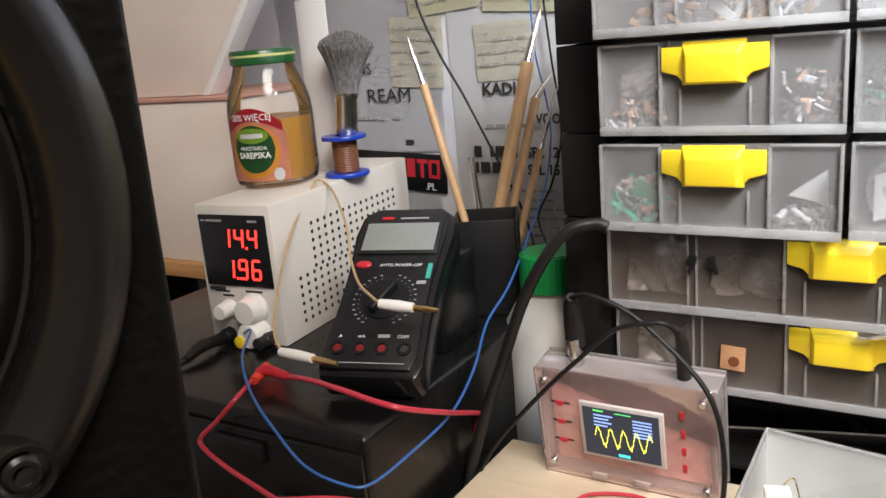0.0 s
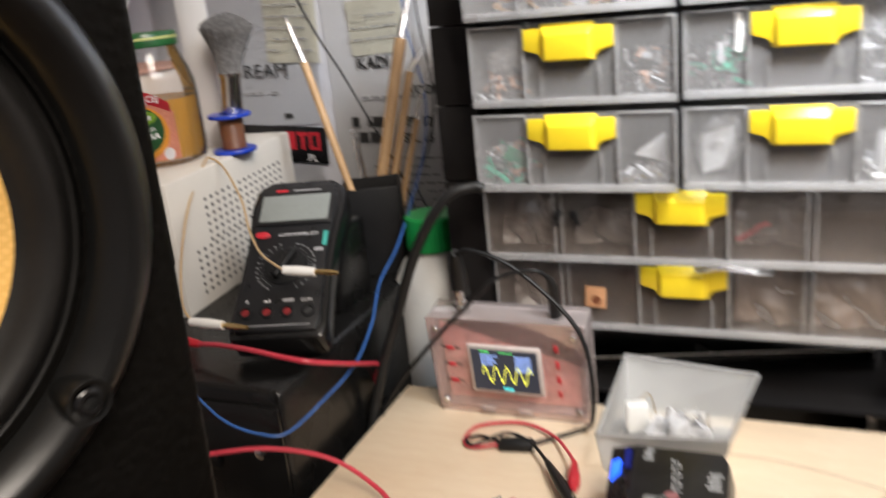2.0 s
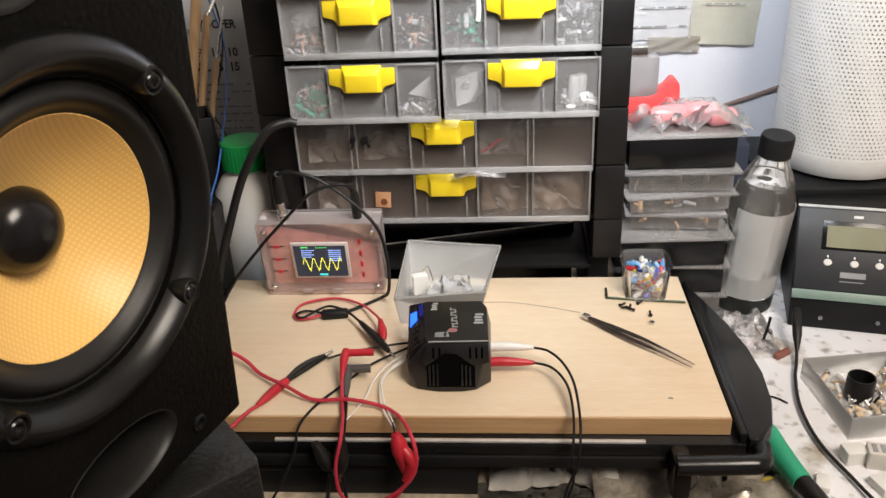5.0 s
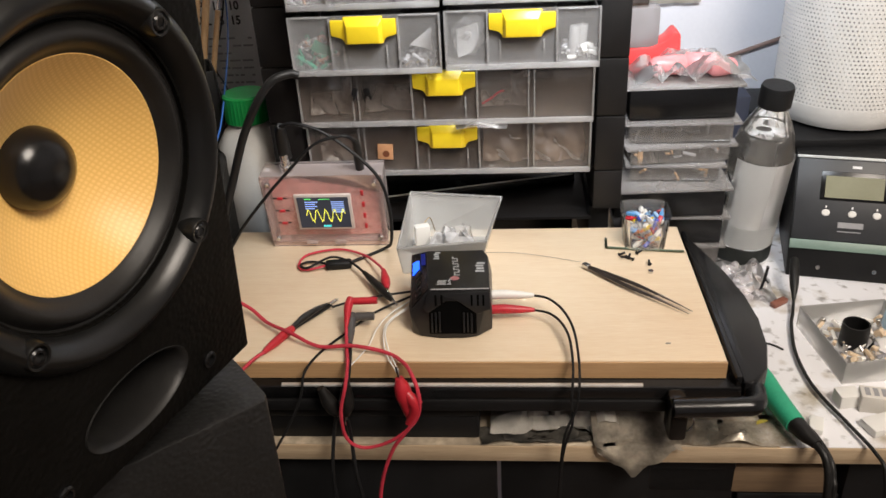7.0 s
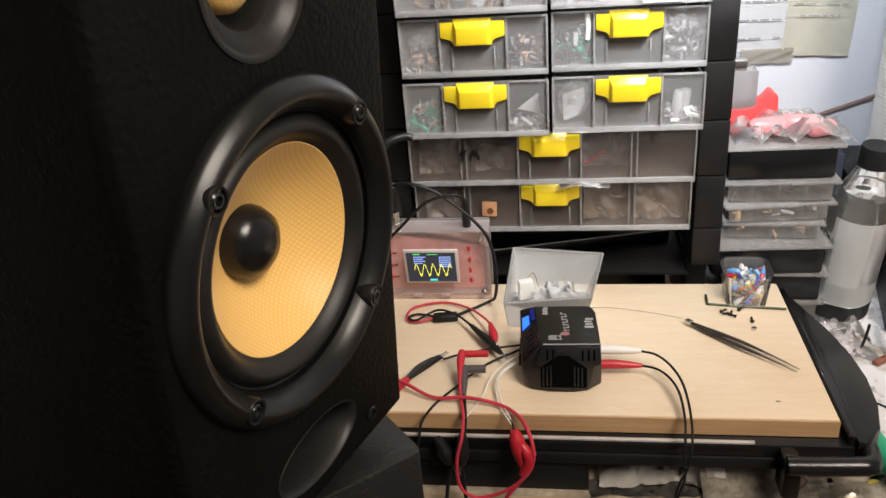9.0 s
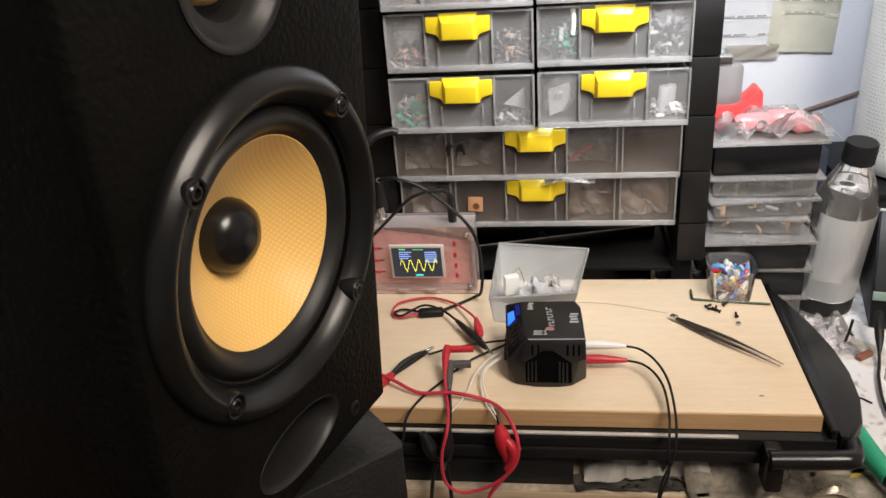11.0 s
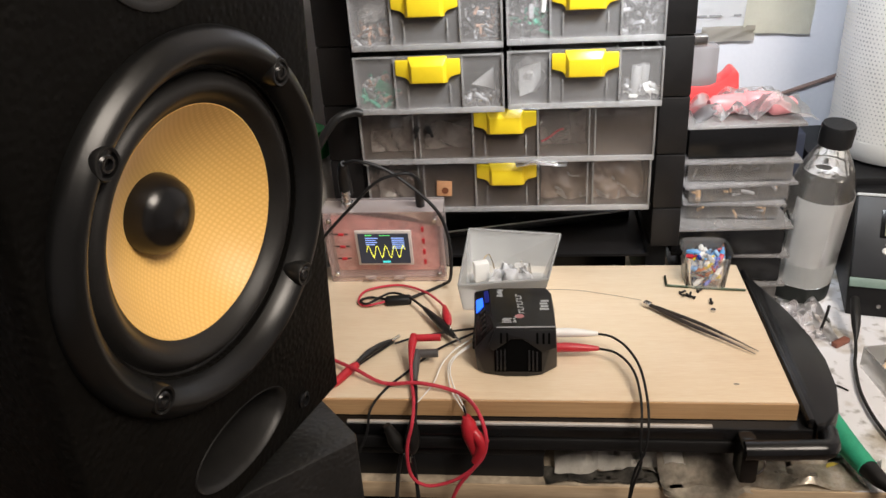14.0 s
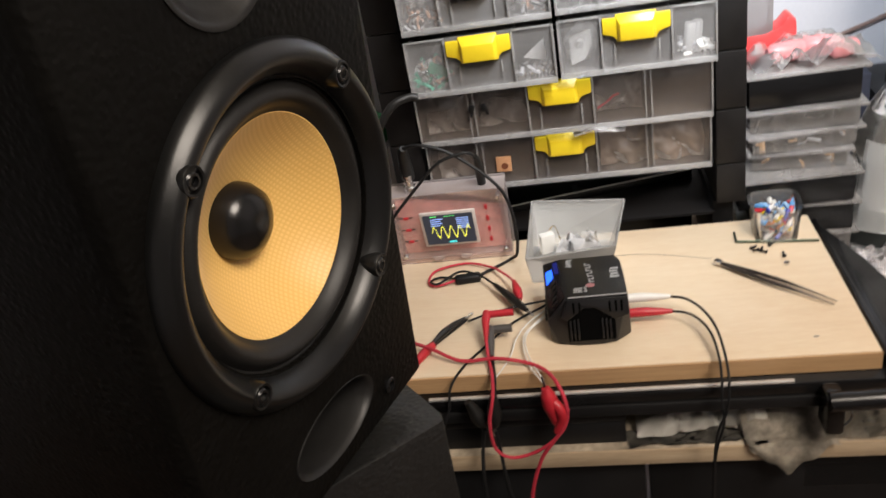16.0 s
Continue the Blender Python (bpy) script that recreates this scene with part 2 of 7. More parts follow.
M["rim"] = clear("thick_clear_edge", (0.90, 0.89, 0.88), 0.71, 0.12, 0.04)
M["bag"] = clear("clear_plastic_film", (0.92, 0.91, 0.90), 0.72, 0.06, 0.10)
M["acrylic"] = clear("clear_acrylic", (0.95, 0.84, 0.82), 0.66, 0.04, 0.03)
M["white"] = mat("white_plastic", (0.76, 0.75, 0.72), 0.4, vary=0.05, scale=20, fine=600, bump=0.1)
M["cream"] = mat("cream_steel_paint", (0.66, 0.63, 0.58), 0.42, vary=0.06, scale=12, fine=700, bump=0.15)
M["card"] = mat("white_cardboard", (0.70, 0.62, 0.56), 0.7, vary=0.06, scale=9, fine=300, bump=0.2)
M["paper"] = mat("white_paper", (0.78, 0.78, 0.79), 0.7, vary=0.04, scale=14, fine=500, bump=0.1)
M["ink"] = mat("black_ink", (0.02, 0.02, 0.02), 0.6, vary=0.1, bump=0)
M["print"] = mat("grey_print", (0.30, 0.30, 0.31), 0.6, vary=0.1, bump=0)
M["steel"] = mat("bright_steel", (0.62, 0.61, 0.6), 0.25, metal=1.0, vary=0.1, scale=40, fine=900, bump=0.05)
M["brass"] = mat("brass_plating", (0.72, 0.52, 0.22), 0.25, metal=1.0, vary=0.1)
M["red"] = mat("red_plastic", (0.46, 0.018, 0.03), 0.38, vary=0.1, scale=60, bump=0.05)
M["red_wire"] = mat("red_wire_insulation", (0.50, 0.035, 0.06), 0.4, vary=0.12, scale=60, bump=0.05)
M["blue_wire"] = mat("blue_wire_insulation", (0.03, 0.11, 0.36), 0.4, vary=0.1, scale=60, bump=0.05)
M["blue"] = mat("blue_plastic", (0.015, 0.05, 0.42), 0.3, vary=0.1)
M["green"] = mat("green_plastic", (0.01, 0.26, 0.06), 0.35, vary=0.1, scale=40)


def wood_mat(name, color, dark, along=(1, 14, 14), rough=0.45):
    """Pale wood: stretched grain, blotches and fine pores."""
    m, nodes, links, bsdf = principled(name)
    where, turn = nodes.new("ShaderNodeTexCoord"), nodes.new("ShaderNodeMapping")
    turn.inputs["Scale"].default_value = along
    links.new(where.outputs["Object"], turn.inputs["Vector"])
    grain, pore, blot = (nodes.new("ShaderNodeTexNoise") for _ in range(3))
    for n, s, d in ((grain, 9, 6), (pore, 60, 3)):
        n.inputs["Scale"].default_value, n.inputs["Detail"].default_value = s, d
        links.new(turn.outputs["Vector"], n.inputs["Vector"])
    blot.inputs["Scale"].default_value = 6
    links.new(where.outputs["Object"], blot.inputs["Vector"])
    ramp = nodes.new("ShaderNodeValToRGB")
    ramp.color_ramp.elements[0].position, ramp.color_ramp.elements[1].position = 0.3, 0.7
    ramp.color_ramp.elements[0].color, ramp.color_ramp.elements[1].color = (*dark, 1), (*color, 1)
    links.new(grain.outputs["Fac"], ramp.inputs["Fac"])
    mix = nodes.new("ShaderNodeMix")
    mix.data_type, mix.blend_type = "RGBA", "OVERLAY"
    mix.inputs["Factor"].default_value = 0.22
    links.new(ramp.outputs["Color"], mix.inputs[6])
    links.new(pore.outputs["Fac"], mix.inputs[7])
    mix2 = nodes.new("ShaderNodeMix")
    mix2.data_type, mix2.blend_type = "RGBA", "OVERLAY"
    mix2.inputs["Factor"].default_value = 0.25
    links.new(mix.outputs[2], mix2.inputs[6])
    links.new(blot.outputs["Fac"], mix2.inputs[7])
    links.new(mix2.outputs[2], bsdf.inputs["Base Color"])
    bsdf.inputs["Roughness"].default_value = rough
    b = nodes.new("ShaderNodeBump")
    b.inputs["Strength"].default_value, b.inputs["Distance"].default_value = 0.15, 0.0004
    links.new(pore.outputs["Fac"], b.inputs["Height"])
    links.new(b.outputs["Normal"], bsdf.inputs["Normal"])
    return m


M["birch"] = wood_mat("pale_birch_board", (0.74, 0.605, 0.44), (0.705, 0.565, 0.40))
M["birch_edge"] = wood_mat("brown_board_edge", (0.52, 0.33, 0.17), (0.42, 0.25, 0.12), (1, 40, 40))
M["desk"] = wood_mat("worn_desk_wood", (0.55, 0.43, 0.29), (0.42, 0.31, 0.20))
M["handle_wood"] = wood_mat("raw_brush_wood", (0.55, 0.36, 0.19), (0.44, 0.27, 0.13), (14, 14, 1))
M["plank"] = wood_mat("orange_shelf_wood", (0.52, 0.29, 0.11), (0.42, 0.21, 0.07))


def stained_paper_mat():
    """White desk paper with burnt brown and black blotches and smudges."""
    m, nodes, links, bsdf = principled("stained_white_paper")
    where = nodes.new("ShaderNodeTexCoord")
    one, two = nodes.new("ShaderNodeTexNoise"), nodes.new("ShaderNodeTexNoise")
    one.inputs["Scale"].default_value, one.inputs["Detail"].default_value = 16, 8
    two.inputs["Scale"].default_value, two.inputs["Detail"].default_value = 70, 5
    ramp, ramp2 = nodes.new("ShaderNodeValToRGB"), nodes.new("ShaderNodeValToRGB")
    e = ramp.color_ramp.elements
    e[0].position, e[0].color = 0.24, (0.03, 0.027, 0.025, 1)
    e[1].position, e[1].color = 0.42, (0.80, 0.80, 0.83, 1)
    mid = ramp.color_ramp.elements.new(0.32)
    mid.color = (0.42, 0.37, 0.30, 1)
    e2 = ramp2.color_ramp.elements
    e2[0].position, e2[0].color = 0.28, (0.25, 0.23, 0.2, 1)
    e2[1].position, e2[1].color = 0.42, (1, 1, 1, 1)
    for n in (one, two):
        links.new(where.outputs["Object"], n.inputs["Vector"])
    links.new(one.outputs["Fac"], ramp.inputs["Fac"])
    links.new(two.outputs["Fac"], ramp2.inputs["Fac"])
    mix = nodes.new("ShaderNodeMix")
    mix.data_type, mix.blend_type = "RGBA", "MULTIPLY"
    mix.inputs["Factor"].default_value = 0.8
    links.new(ramp.outputs["Color"], mix.inputs[6])
    links.new(ramp2.outputs["Color"], mix.inputs[7])
    links.new(mix.outputs[2], bsdf.inputs["Base Color"])
    bsdf.inputs["Roughness"].default_value = 0.6
    return m


M["stained"] = stained_paper_mat()

# ---------------- setting ----------------
WALL_Y, DESK_Z, FLOOR_Z = 0.55, -0.085, -0.83
wall_n = single("wall_north", box((-2.2, WALL_Y, FLOOR_Z), (1.6, WALL_Y + 0.12, 1.75)), M["wall"], "white painted wall behind the workbench", "wall", kind="structure")
single("wall_south", box((-2.2, -2.32, FLOOR_Z), (1.6, -2.2, 1.75)), M["wall"], "plain painted wall behind the viewer", "wall", kind="structure")
single("wall_west", box((-2.32, -2.32, FLOOR_Z), (-2.2, 0.67, 1.75)), M["wall"], "plain painted side wall", "wall", kind="structure")
single("wall_east", box((1.6, -2.32, FLOOR_Z), (1.72, 0.67, 1.75)), M["wall"], "plain painted side wall", "wall", kind="structure")
single("floor", box((-2.32, -2.32, FLOOR_Z - 0.1), (1.72, 0.67, FLOOR_Z)), M["floor"], "dark wooden floor of the room", "floor", kind="structure")
single("ceiling", box((-2.32, -2.32, 1.75), (1.72, 0.67, 1.85)), M["ceiling"], "plain light ceiling", "ceiling", kind="structure")

desk = thing("workbench", "worn wooden workbench with a black front below", "workbench")
part("worktop", box((-1.25, -0.0145, DESK_Z - 0.018), (1.1, WALL_Y - 0.002, DESK_Z), 0.001), M["desk"], desk)
part("front_panel", box((-1.25, -0.004, -0.30), (-0.20, 0.016, DESK_Z - 0.018), 0.001), M["black"], desk, "black drawer front")
part("front_panel", box((-0.196, -0.004, -0.30), (0.02, 0.016, DESK_Z - 0.018), 0.001), M["black"], desk, "black drawer front")
for x in (-1.2, 1.02):
    for y in (0.018, 0.46):
        part("leg", box((x, y + 0.001, FLOOR_Z), (x + 0.05, y + 0.05, DESK_Z - 0.018), 0.002), M["black"], desk)

# a low table beyond the bench's edge that carries the two loudspeakers
side = thing("side_table", "low black side table under the stacked loudspeakers", "table")
part("tabletop", box((-0.75, -0.62, -0.254), (-0.22, -0.05, -0.224), 0.003), M["black"], side)
for x in (-0.73, -0.28):
    for y in (-0.6, -0.11):
        part("leg", box((x, y, FLOOR_Z), (x + 0.04, y + 0.04, -0.254), 0.002), M["black"], side)

# ---------------- board and the grill under it ----------------
board = thing("wooden_board", "pale birch board with brown cut edge, lying on a black grill", "board")
part("panel", box((-0.495, 0.002, -0.018), (0, 0.245, 0.0), 0.0012), M["birch"], board)
part("edge_band", box((-0.495, 0.0, -0.0175), (0.0, 0.002, -0.001)), M["birch_edge"], board, "brown front edge")

grill = thing("table_grill", "glossy black plastic table grill with a rounded end and handle", "grill")
out = [(-0.52, -0.012), (0.012, -0.012), (0.012, 0.25), (-0.52, 0.25)]
part("tray", prism(out, -0.032, -0.0185, 0.003), M["black_gloss"], grill)
wing = [(0.0125, -0.012), (0.024, -0.010), (0.038, 0.01), (0.047, 0.045), (0.050, 0.085), (0.047, 0.125), (0.038, 0.17), (0.026, 0.21), (0.0125, 0.25)]
part("end_wing", prism(wing, -0.040, -0.013, 0.004), M["black_gloss"], grill)
part("wing_rim", box((0.006, -0.01, -0.0184), (0.0115, 0.25, -0.008), 0.002), M["black_gloss"], grill)
part("handle", merge(tube([(-0.05, -0.034, -0.022), (0.002, -0.034, -0.020), (0.018, -0.030, -0.021), (0.024, -0.008, -0.024)], 0.0085, 12), box((-0.052, -0.034, -0.06), (-0.036, -0.008, -0.020), 0.004)), M["black_gloss"], grill, "black glossy handle")
# thin steel curve added to stand for the glint beside the bracket
part("bracket_glint", tube([(-0.036, -0.026, -0.030), (-0.030, -0.028, -0.042), (-0.034, -0.028, -0.052), (-0.041, -0.026, -0.056)], 0.0009, 6), M["steel"], grill, "curved glint added as a thin steel curve")
part("rail", box((-0.52, -0.013, -0.045), (-0.05, -0.001, -0.0325), 0.002), M["black"], grill)
for x in (-0.47, -0.045):
    for y in (0.01, 0.22):
        part("foot", box((x - 0.018, y, DESK_Z), (x + 0.018, y + 0.02, -0.0322), 0.003), M["black"], grill)
strip = single("aluminium_strip", box((-0.39, -0.0118, -0.0185), (-0.072, -0.0080, -0.0160), 0.0006), mat("brushed_aluminium", (0.75, 0.74, 0.72), 0.4, metal=0.6, vary=0.1, scale=60), "thin bright aluminium strip along the board's front", "metal strip")

# ---------------- drawer cabinet ----------------
ROW = 0.0632
Z4 = 0.0615
cab = thing("drawer_cabinet", "black plastic cabinet with clear drawers and yellow handles", "drawer cabinet")
for k in range(-1, 5):
    z0 = Z4 + ROW * k
    for name, x0, x1 in (("post", -0.447, -0.411), ("post", -0.092, -0.061)):
        lo = 0.014 if k == -1 and x0 > -0.3 else (0.012 if k == -1 else z0)
        part(name, box((x0, 0.262, lo + 0.0006), (x1, 0.42, z0 + ROW - 0.0006), 0.0015), M["cabinet"], cab)
    part("shelf", box((-0.4108, 0.272, z0 - 0.0015), (-0.0922, 0.419, z0 + 0.0015)), M["cabinet"], cab)
part("back", box((-0.4108, 0.4192, Z4), (-0.0922, 0.423, Z4 + 5 * ROW)), M["cabinet"], cab)
base_box = thing("black_storage_box", "shiny black box carrying the drawer cabinet, edge worn white", "box")
base_box.matrix_basis = pose(-0.33, 0.314, 0, 0, 0, 13.2)
part("body", box((-0.075, 0.002, DESK_Z), (0.232, 0.15, -0.0085), 0.003), M["black_gloss"], base_box)
part("lid", box((-0.076, 0.0, -0.008), (0.233, 0.151, 0.011), 0.003), M["black_gloss"], base_box)
part("worn_edge", tube([(-0.03, -0.0003, 0.0085), (0.06, -0.0006, 0.0100), (0.15, -0.0006, 0.0108), (0.23, -0.0004, 0.0104)], 0.0009, 5), M["cream"], base_box, "pale worn edge")
base_box2 = single("black_block", box((-0.095, 0.275, DESK_Z), (-0.0715, 0.42, 0.0115), 0.003), M["black"], "black block under the drawer cabinet", "block")


def handle_bm():
    """A drawer handle: two flat wings and a faceted grip between them that narrows outwards."""
    wings = prism([(-0.0325, 0.0), (-0.0325, -0.0150), (-0.0225, -0.0178), (-0.0178, -0.0235), (0.0178, -0.0235), (0.0225, -0.0178), (0.0325, -0.0150), (0.0325, 0.0)], 0.0, 0.0042, 0.0010, FACING)
    corners = [(x * 0.0195, -0.0030, z) for x in (-1, 1) for z in (0.0022, -0.0238)] + [(x * 0.0158, -0.0092, z) for x in (-1, 1) for z in (-0.0052, -0.0222)]
    corners += [(x * 0.0195, -0.0002, z) for x in (-1, 1) for z in (0.0030, -0.0240)]
    return merge(wings, hull(corners, 0.0007))


def drawer(name, x0, x1, z0, z1, y, walls, label, handle_x, milky=False):
    w, h, deep = (x1 - x0), z1 - z0, 0.135
    c = M["dull_shaded"] if milky else M["clear"]
    a = w / 2
    d = part(name, box((-a, 0, 0), (a, 0.0016, h), 0.0005), c, cab, label)
    d.matrix_basis = pose((x0 + x1) / 2, y, z0)
    d.visible_shadow = False
    part("floor", box((-a + 0.002, 0.0017, 0.003), (a - 0.002, deep, 0.0045)), c, d)
    for s in (-1, 1):
        part("side", box((s * (a - 0.0026) - 0.0008, 0.0017, 0.0046), (s * (a - 0.0026) + 0.0008, deep, h - 0.004)), c, d)
    part("back", box((-a + 0.004, deep + 0.0002, 0.0046), (a - 0.004, deep + 0.0016, h - 0.004)), c, d)
    rim = bm_new()
    add_box(rim, (-a, -0.003, 0), (a, -0.0001, 0.0062), 0.0008)
    add_box(rim, (-a, -0.003, 0.0063), (-a + 0.0022, -0.0001, h), 0.0008)
    add_box(rim, (a - 0.0022, -0.003, 0.0063), (a, -0.0001, h), 0.0008)
    add_box(rim, (-a + 0.0023, -0.002, h - 0.0018), (handle_x - 0.034, -0.0001, h), 0.0006)
    add_box(rim, (handle_x + 0.034, -0.002, h - 0.0018), (a - 0.0023, -0.0001, h), 0.0006)
    part("front_rim", rim, M["rim"], d, "thick pale edge")
    for x in (handle_x - 0.034, handle_x + 0.034):
        part("front_rib", box((x - 0.0011, -0.0024, 0.0064), (x + 0.0011, -0.0001, h - 0.002), 0.0006), M["rim"], d, "pale plastic rib")
    for x in (handle_x - 0.0215, handle_x + 0.0215):
        part("front_rib", box((x - 0.0009, -0.0012, 0.0064), (x + 0.0009, -0.0001, h * 0.5), 0.0004), M["rim"], d, "pale plastic rib")
    for x in walls:
        part("divider", box((x - 0.0008, 0.002, 0.0046), (x + 0.0008, deep - 0.002, h - 0.006)), c, d)
        if abs(x) > 0.05:
            part("front_rib", box((x - 0.0008, -0.0010, 0.0064), (x + 0.0008, -0.0001, h - 0.003), 0.0004), M["rim"], d, "pale plastic rib")
    part("handle", handle_bm(), M["yellow"], d, "yellow plastic handle").matrix_basis = pose(handle_x, -0.0002, h - 0.0035)
    return d


LAB = "clear plastic drawer with yellow handle, holding small electronic parts"
for k, (za, ya) in ((2, (0.1895, 0.2255)), (3, (0.254, 0.229)), (4, (0.318, 0.222))):
    drawer("small_drawer", -0.4015, -0.2505, za, za + 0.0595, ya, (-0.034, 0.034), LAB, 0.0)
    drawer("small_drawer", -0.2475, -0.0945, za, za + 0.0595, ya + 0.006, (-0.034, 0.034), LAB, 0.0)
drawer("wide_drawer", -0.4055, -0.097, 0.1265, 0.187, 0.245, (-0.097, -0.091, -0.034, 0.034, 0.087, 0.093), "wide clear plastic drawer with yellow handle and dividers", 0.0, True)
drawer("wide_drawer", -0.4055, -0.097, 0.0635, 0.1235, 0.258, (-0.097, -0.091, -0.034, 0.034, 0.087, 0.093), "wide clear plastic drawer with yellow handle and dividers", 0.0, True)

# ---------------- loudspeakers ----------------


def kevlar_mat():
    """Golden woven cone: two crossing rows of threads in tone and relief."""
    m, nodes, links, bsdf = principled("golden_woven_fibre")
    where = nodes.new("ShaderNodeTexCoord")
    waves = []
    for turn_z in (38, -52):
        turn, wave = nodes.new("ShaderNodeMapping"), nodes.new("ShaderNodeTexWave")
        turn.inputs["Rotation"].default_value = (0, radians(turn_z), 0)
        wave.inputs["Scale"].default_value, wave.inputs["Distortion"].default_value = 150, 0.0
        wave.bands_direction = "X"
        links.new(where.outputs["Object"], turn.inputs["Vector"])
        links.new(turn.outputs["Vector"], wave.inputs["Vector"])
        waves.append(wave)
    both = nodes.new("ShaderNodeMath")
    both.operation = "MULTIPLY"
    links.new(waves[0].outputs["Fac"], both.inputs[0])
    links.new(waves[1].outputs["Fac"], both.inputs[1])
    ramp = nodes.new("ShaderNodeValToRGB")
    ramp.color_ramp.elements[0].color, ramp.color_ramp.elements[1].color = (0.715, 0.435, 0.122, 1), (0.80, 0.51, 0.165, 1)
    ramp.color_ramp.elements[1].position = 0.55
    links.new(both.outputs[0], ramp.inputs["Fac"])
    links.new(ramp.outputs["Color"], bsdf.inputs["Base Color"])
    bsdf.inputs["Roughness"].default_value = 0.38
    bsdf.inputs["Sheen Weight"].default_value = 0.1
    b = nodes.new("ShaderNodeBump")
    b.inputs["Strength"].default_value, b.inputs["Distance"].default_value = 0.16, 0.0004
    links.new(both.outputs[0], b.inputs["Height"])
    links.new(b.outputs["Normal"], bsdf.inputs["Normal"])
    return m


M["kevlar"] = kevlar_mat()
OUT = pose(0, 0, 0, 90, 0, 0)  # the lathe's axis towards -y


def arc(r0, h0, r1, h1, bulge, n=8):
    """A rounded run of (radius, height) between two points, bulging up by that much."""
    return [(r0 + (r1 - r0) * k / n, h0 + (h1 - h0) * k / n + bulge * math.sin(math.pi * k / n)) for k in range(n + 1)]


def screw_bm(r=0.0052):
    return merge(lathe([(r, -0.003), (r, 0.0004), (r * 0.8, 0.0012), (r * 0.55, 0.0012), (r * 0.5, -0.001), (0, -0.001)], 20))


def cabinet_shell(half, low, high, deep, chamfer):
    """The loudspeaker's box with chamfered front edges."""
    o = [(-half, deep), (-half, 0.002 + chamfer), (-half + chamfer * 0.5, 0.002), (half - chamfer * 0.5, 0.002), (half, 0.002 + chamfer), (half, deep)]
    bm = prism(o, low, high, 0.0015)
    return bm


def loudspeaker(m, label, half=0.0900, low=-0.1475, high=0.22, deep=0.24, skin="black_vinyl"):
    s = thing("loudspeaker", label, "loudspeaker", m, group="stacked loudspeakers")
    shell = part("cabinet", cabinet_shell(half, low, high, deep, 0.006), M[skin], s, "black vinyl cabinet")
    # openings for woofer, tweeter and port
    for cx, cz, rx, rz, hollow in ((0, 0, 0.0655, 0.0655, 0.06), (-0.004, 0.1235, 0.0305, 0.0305, 0.03), (0.001, -0.118, 0.035, 0.0175, 0.09)):
        cut = lathe([(0, -hollow), (1, -hollow), (1, 0.02), (0, 0.02)], 64)
        bmesh.ops.transform(cut, matrix=Matrix.Diagonal((1, 1, 1, 1)) @ pose(cx, 0, cz) @ OUT @ Matrix.Diagonal((rx, rz, 1, 1)), verts=cut.verts)
        tool = bpy.data.objects.new("cutter", finish("cutter", cut, M["black"], False))
        scene.collection.objects.link(tool)
        mod = shell.modifiers.new("opening", "BOOLEAN")
        mod.object, mod.operation, mod.solver = tool, "DIFFERENCE", "EXACT"
        if cx == 0:
            cutters = []
        cutters.append(tool)
    save, shell.parent = shell.parent, None
    graph = bpy.context.evaluated_depsgraph_get()
    graph.update()
    cut_mesh = bpy.data.meshes.new_from_object(shell.evaluated_get(graph))
    shell.modifiers.clear()
    shell.data = cut_mesh
    shell.parent = save
    for tool in cutters:
        bpy.data.objects.remove(tool)
    rim = [(0.0826, -0.0019), (0.0824, 0.0008), (0.0815, 0.0026), *arc(0.0808, 0.0034, 0.0690, 0.0030, 0.0042, 10), (0.0676, 0.0010), (0.0664, -0.0022), (0.0652, -0.0050)]
    woofer = part("woofer_frame", lathe(rim, 96, OUT), M["ring_gloss"], s, "satin black ring")
    part("surround", lathe([(0.0653, -0.0048), *arc(0.0644, -0.0056, 0.0525, -0.0060, 0.0052, 12), (0.0504, -0.0074)], 96, OUT), M["black_rubber"], woofer, "black rubber roll")
    part("cone", lathe([(0.0508, -0.0070), *arc(0.0504, -0.0070, 0.017, -0.031, -0.003, 12)], 96, OUT), M["kevlar"], woofer, "golden woven cone")
    part("dust_cap", lathe([(0.0182, -0.0305), (0.0180, -0.027), (0.0158, -0.0215), (0.011, -0.0178), (0.005, -0.0162), (0, -0.0160)], 48, OUT), M["black_gloss"], woofer, "shiny black dome")
    for angle in (46.3, 136.3, 226.3, 316.3):
        x, z = 0.0730 * math.cos(radians(angle)), 0.0730 * math.sin(radians(angle))
        lug = lathe([(0.0066, -0.0019), (0.0064, 0.0066), (0.0058, 0.0076), (0.0048, 0.0074), (0.0044, 0.0056), (0, 0.0056)], 24)
        bmesh.ops.transform(lug, matrix=pose(x, 0, z) @ OUT, verts=lug.verts)
        part("screw_lug", lug, M["ring_gloss"], woofer)
        b = screw_bm(0.0038)
        bmesh.ops.transform(b, matrix=pose(x, -0.0066, z) @ OUT, verts=b.verts)
        part("screw", b, M["black_gloss"], woofer, "black socket screw")
    t = lathe([(0.0330, -0.0019), (0.0329, -0.0012), (0.0318, -0.0010), *arc(0.0302, -0.0014, 0.0210, -0.0085, -0.0012), (0.0203, -0.0100), (0.0198, -0.0195), (0.0150, -0.0200)], 64)
    bmesh.ops.transform(t, matrix=pose(-0.004, 0, 0.1235) @ OUT, verts=t.verts)
    tw = part("tweeter_horn", t, M["black_rubber"], s, "black tweeter waveguide")
    t = lathe([(0.0156, -0.0198), (0.0150, -0.0155), (0.0118, -0.0115), (0.006, -0.0092), (0, -0.0088)], 40)
    bmesh.ops.transform(t, matrix=pose(-0.004, 0, 0.1235) @ OUT, verts=t.verts)
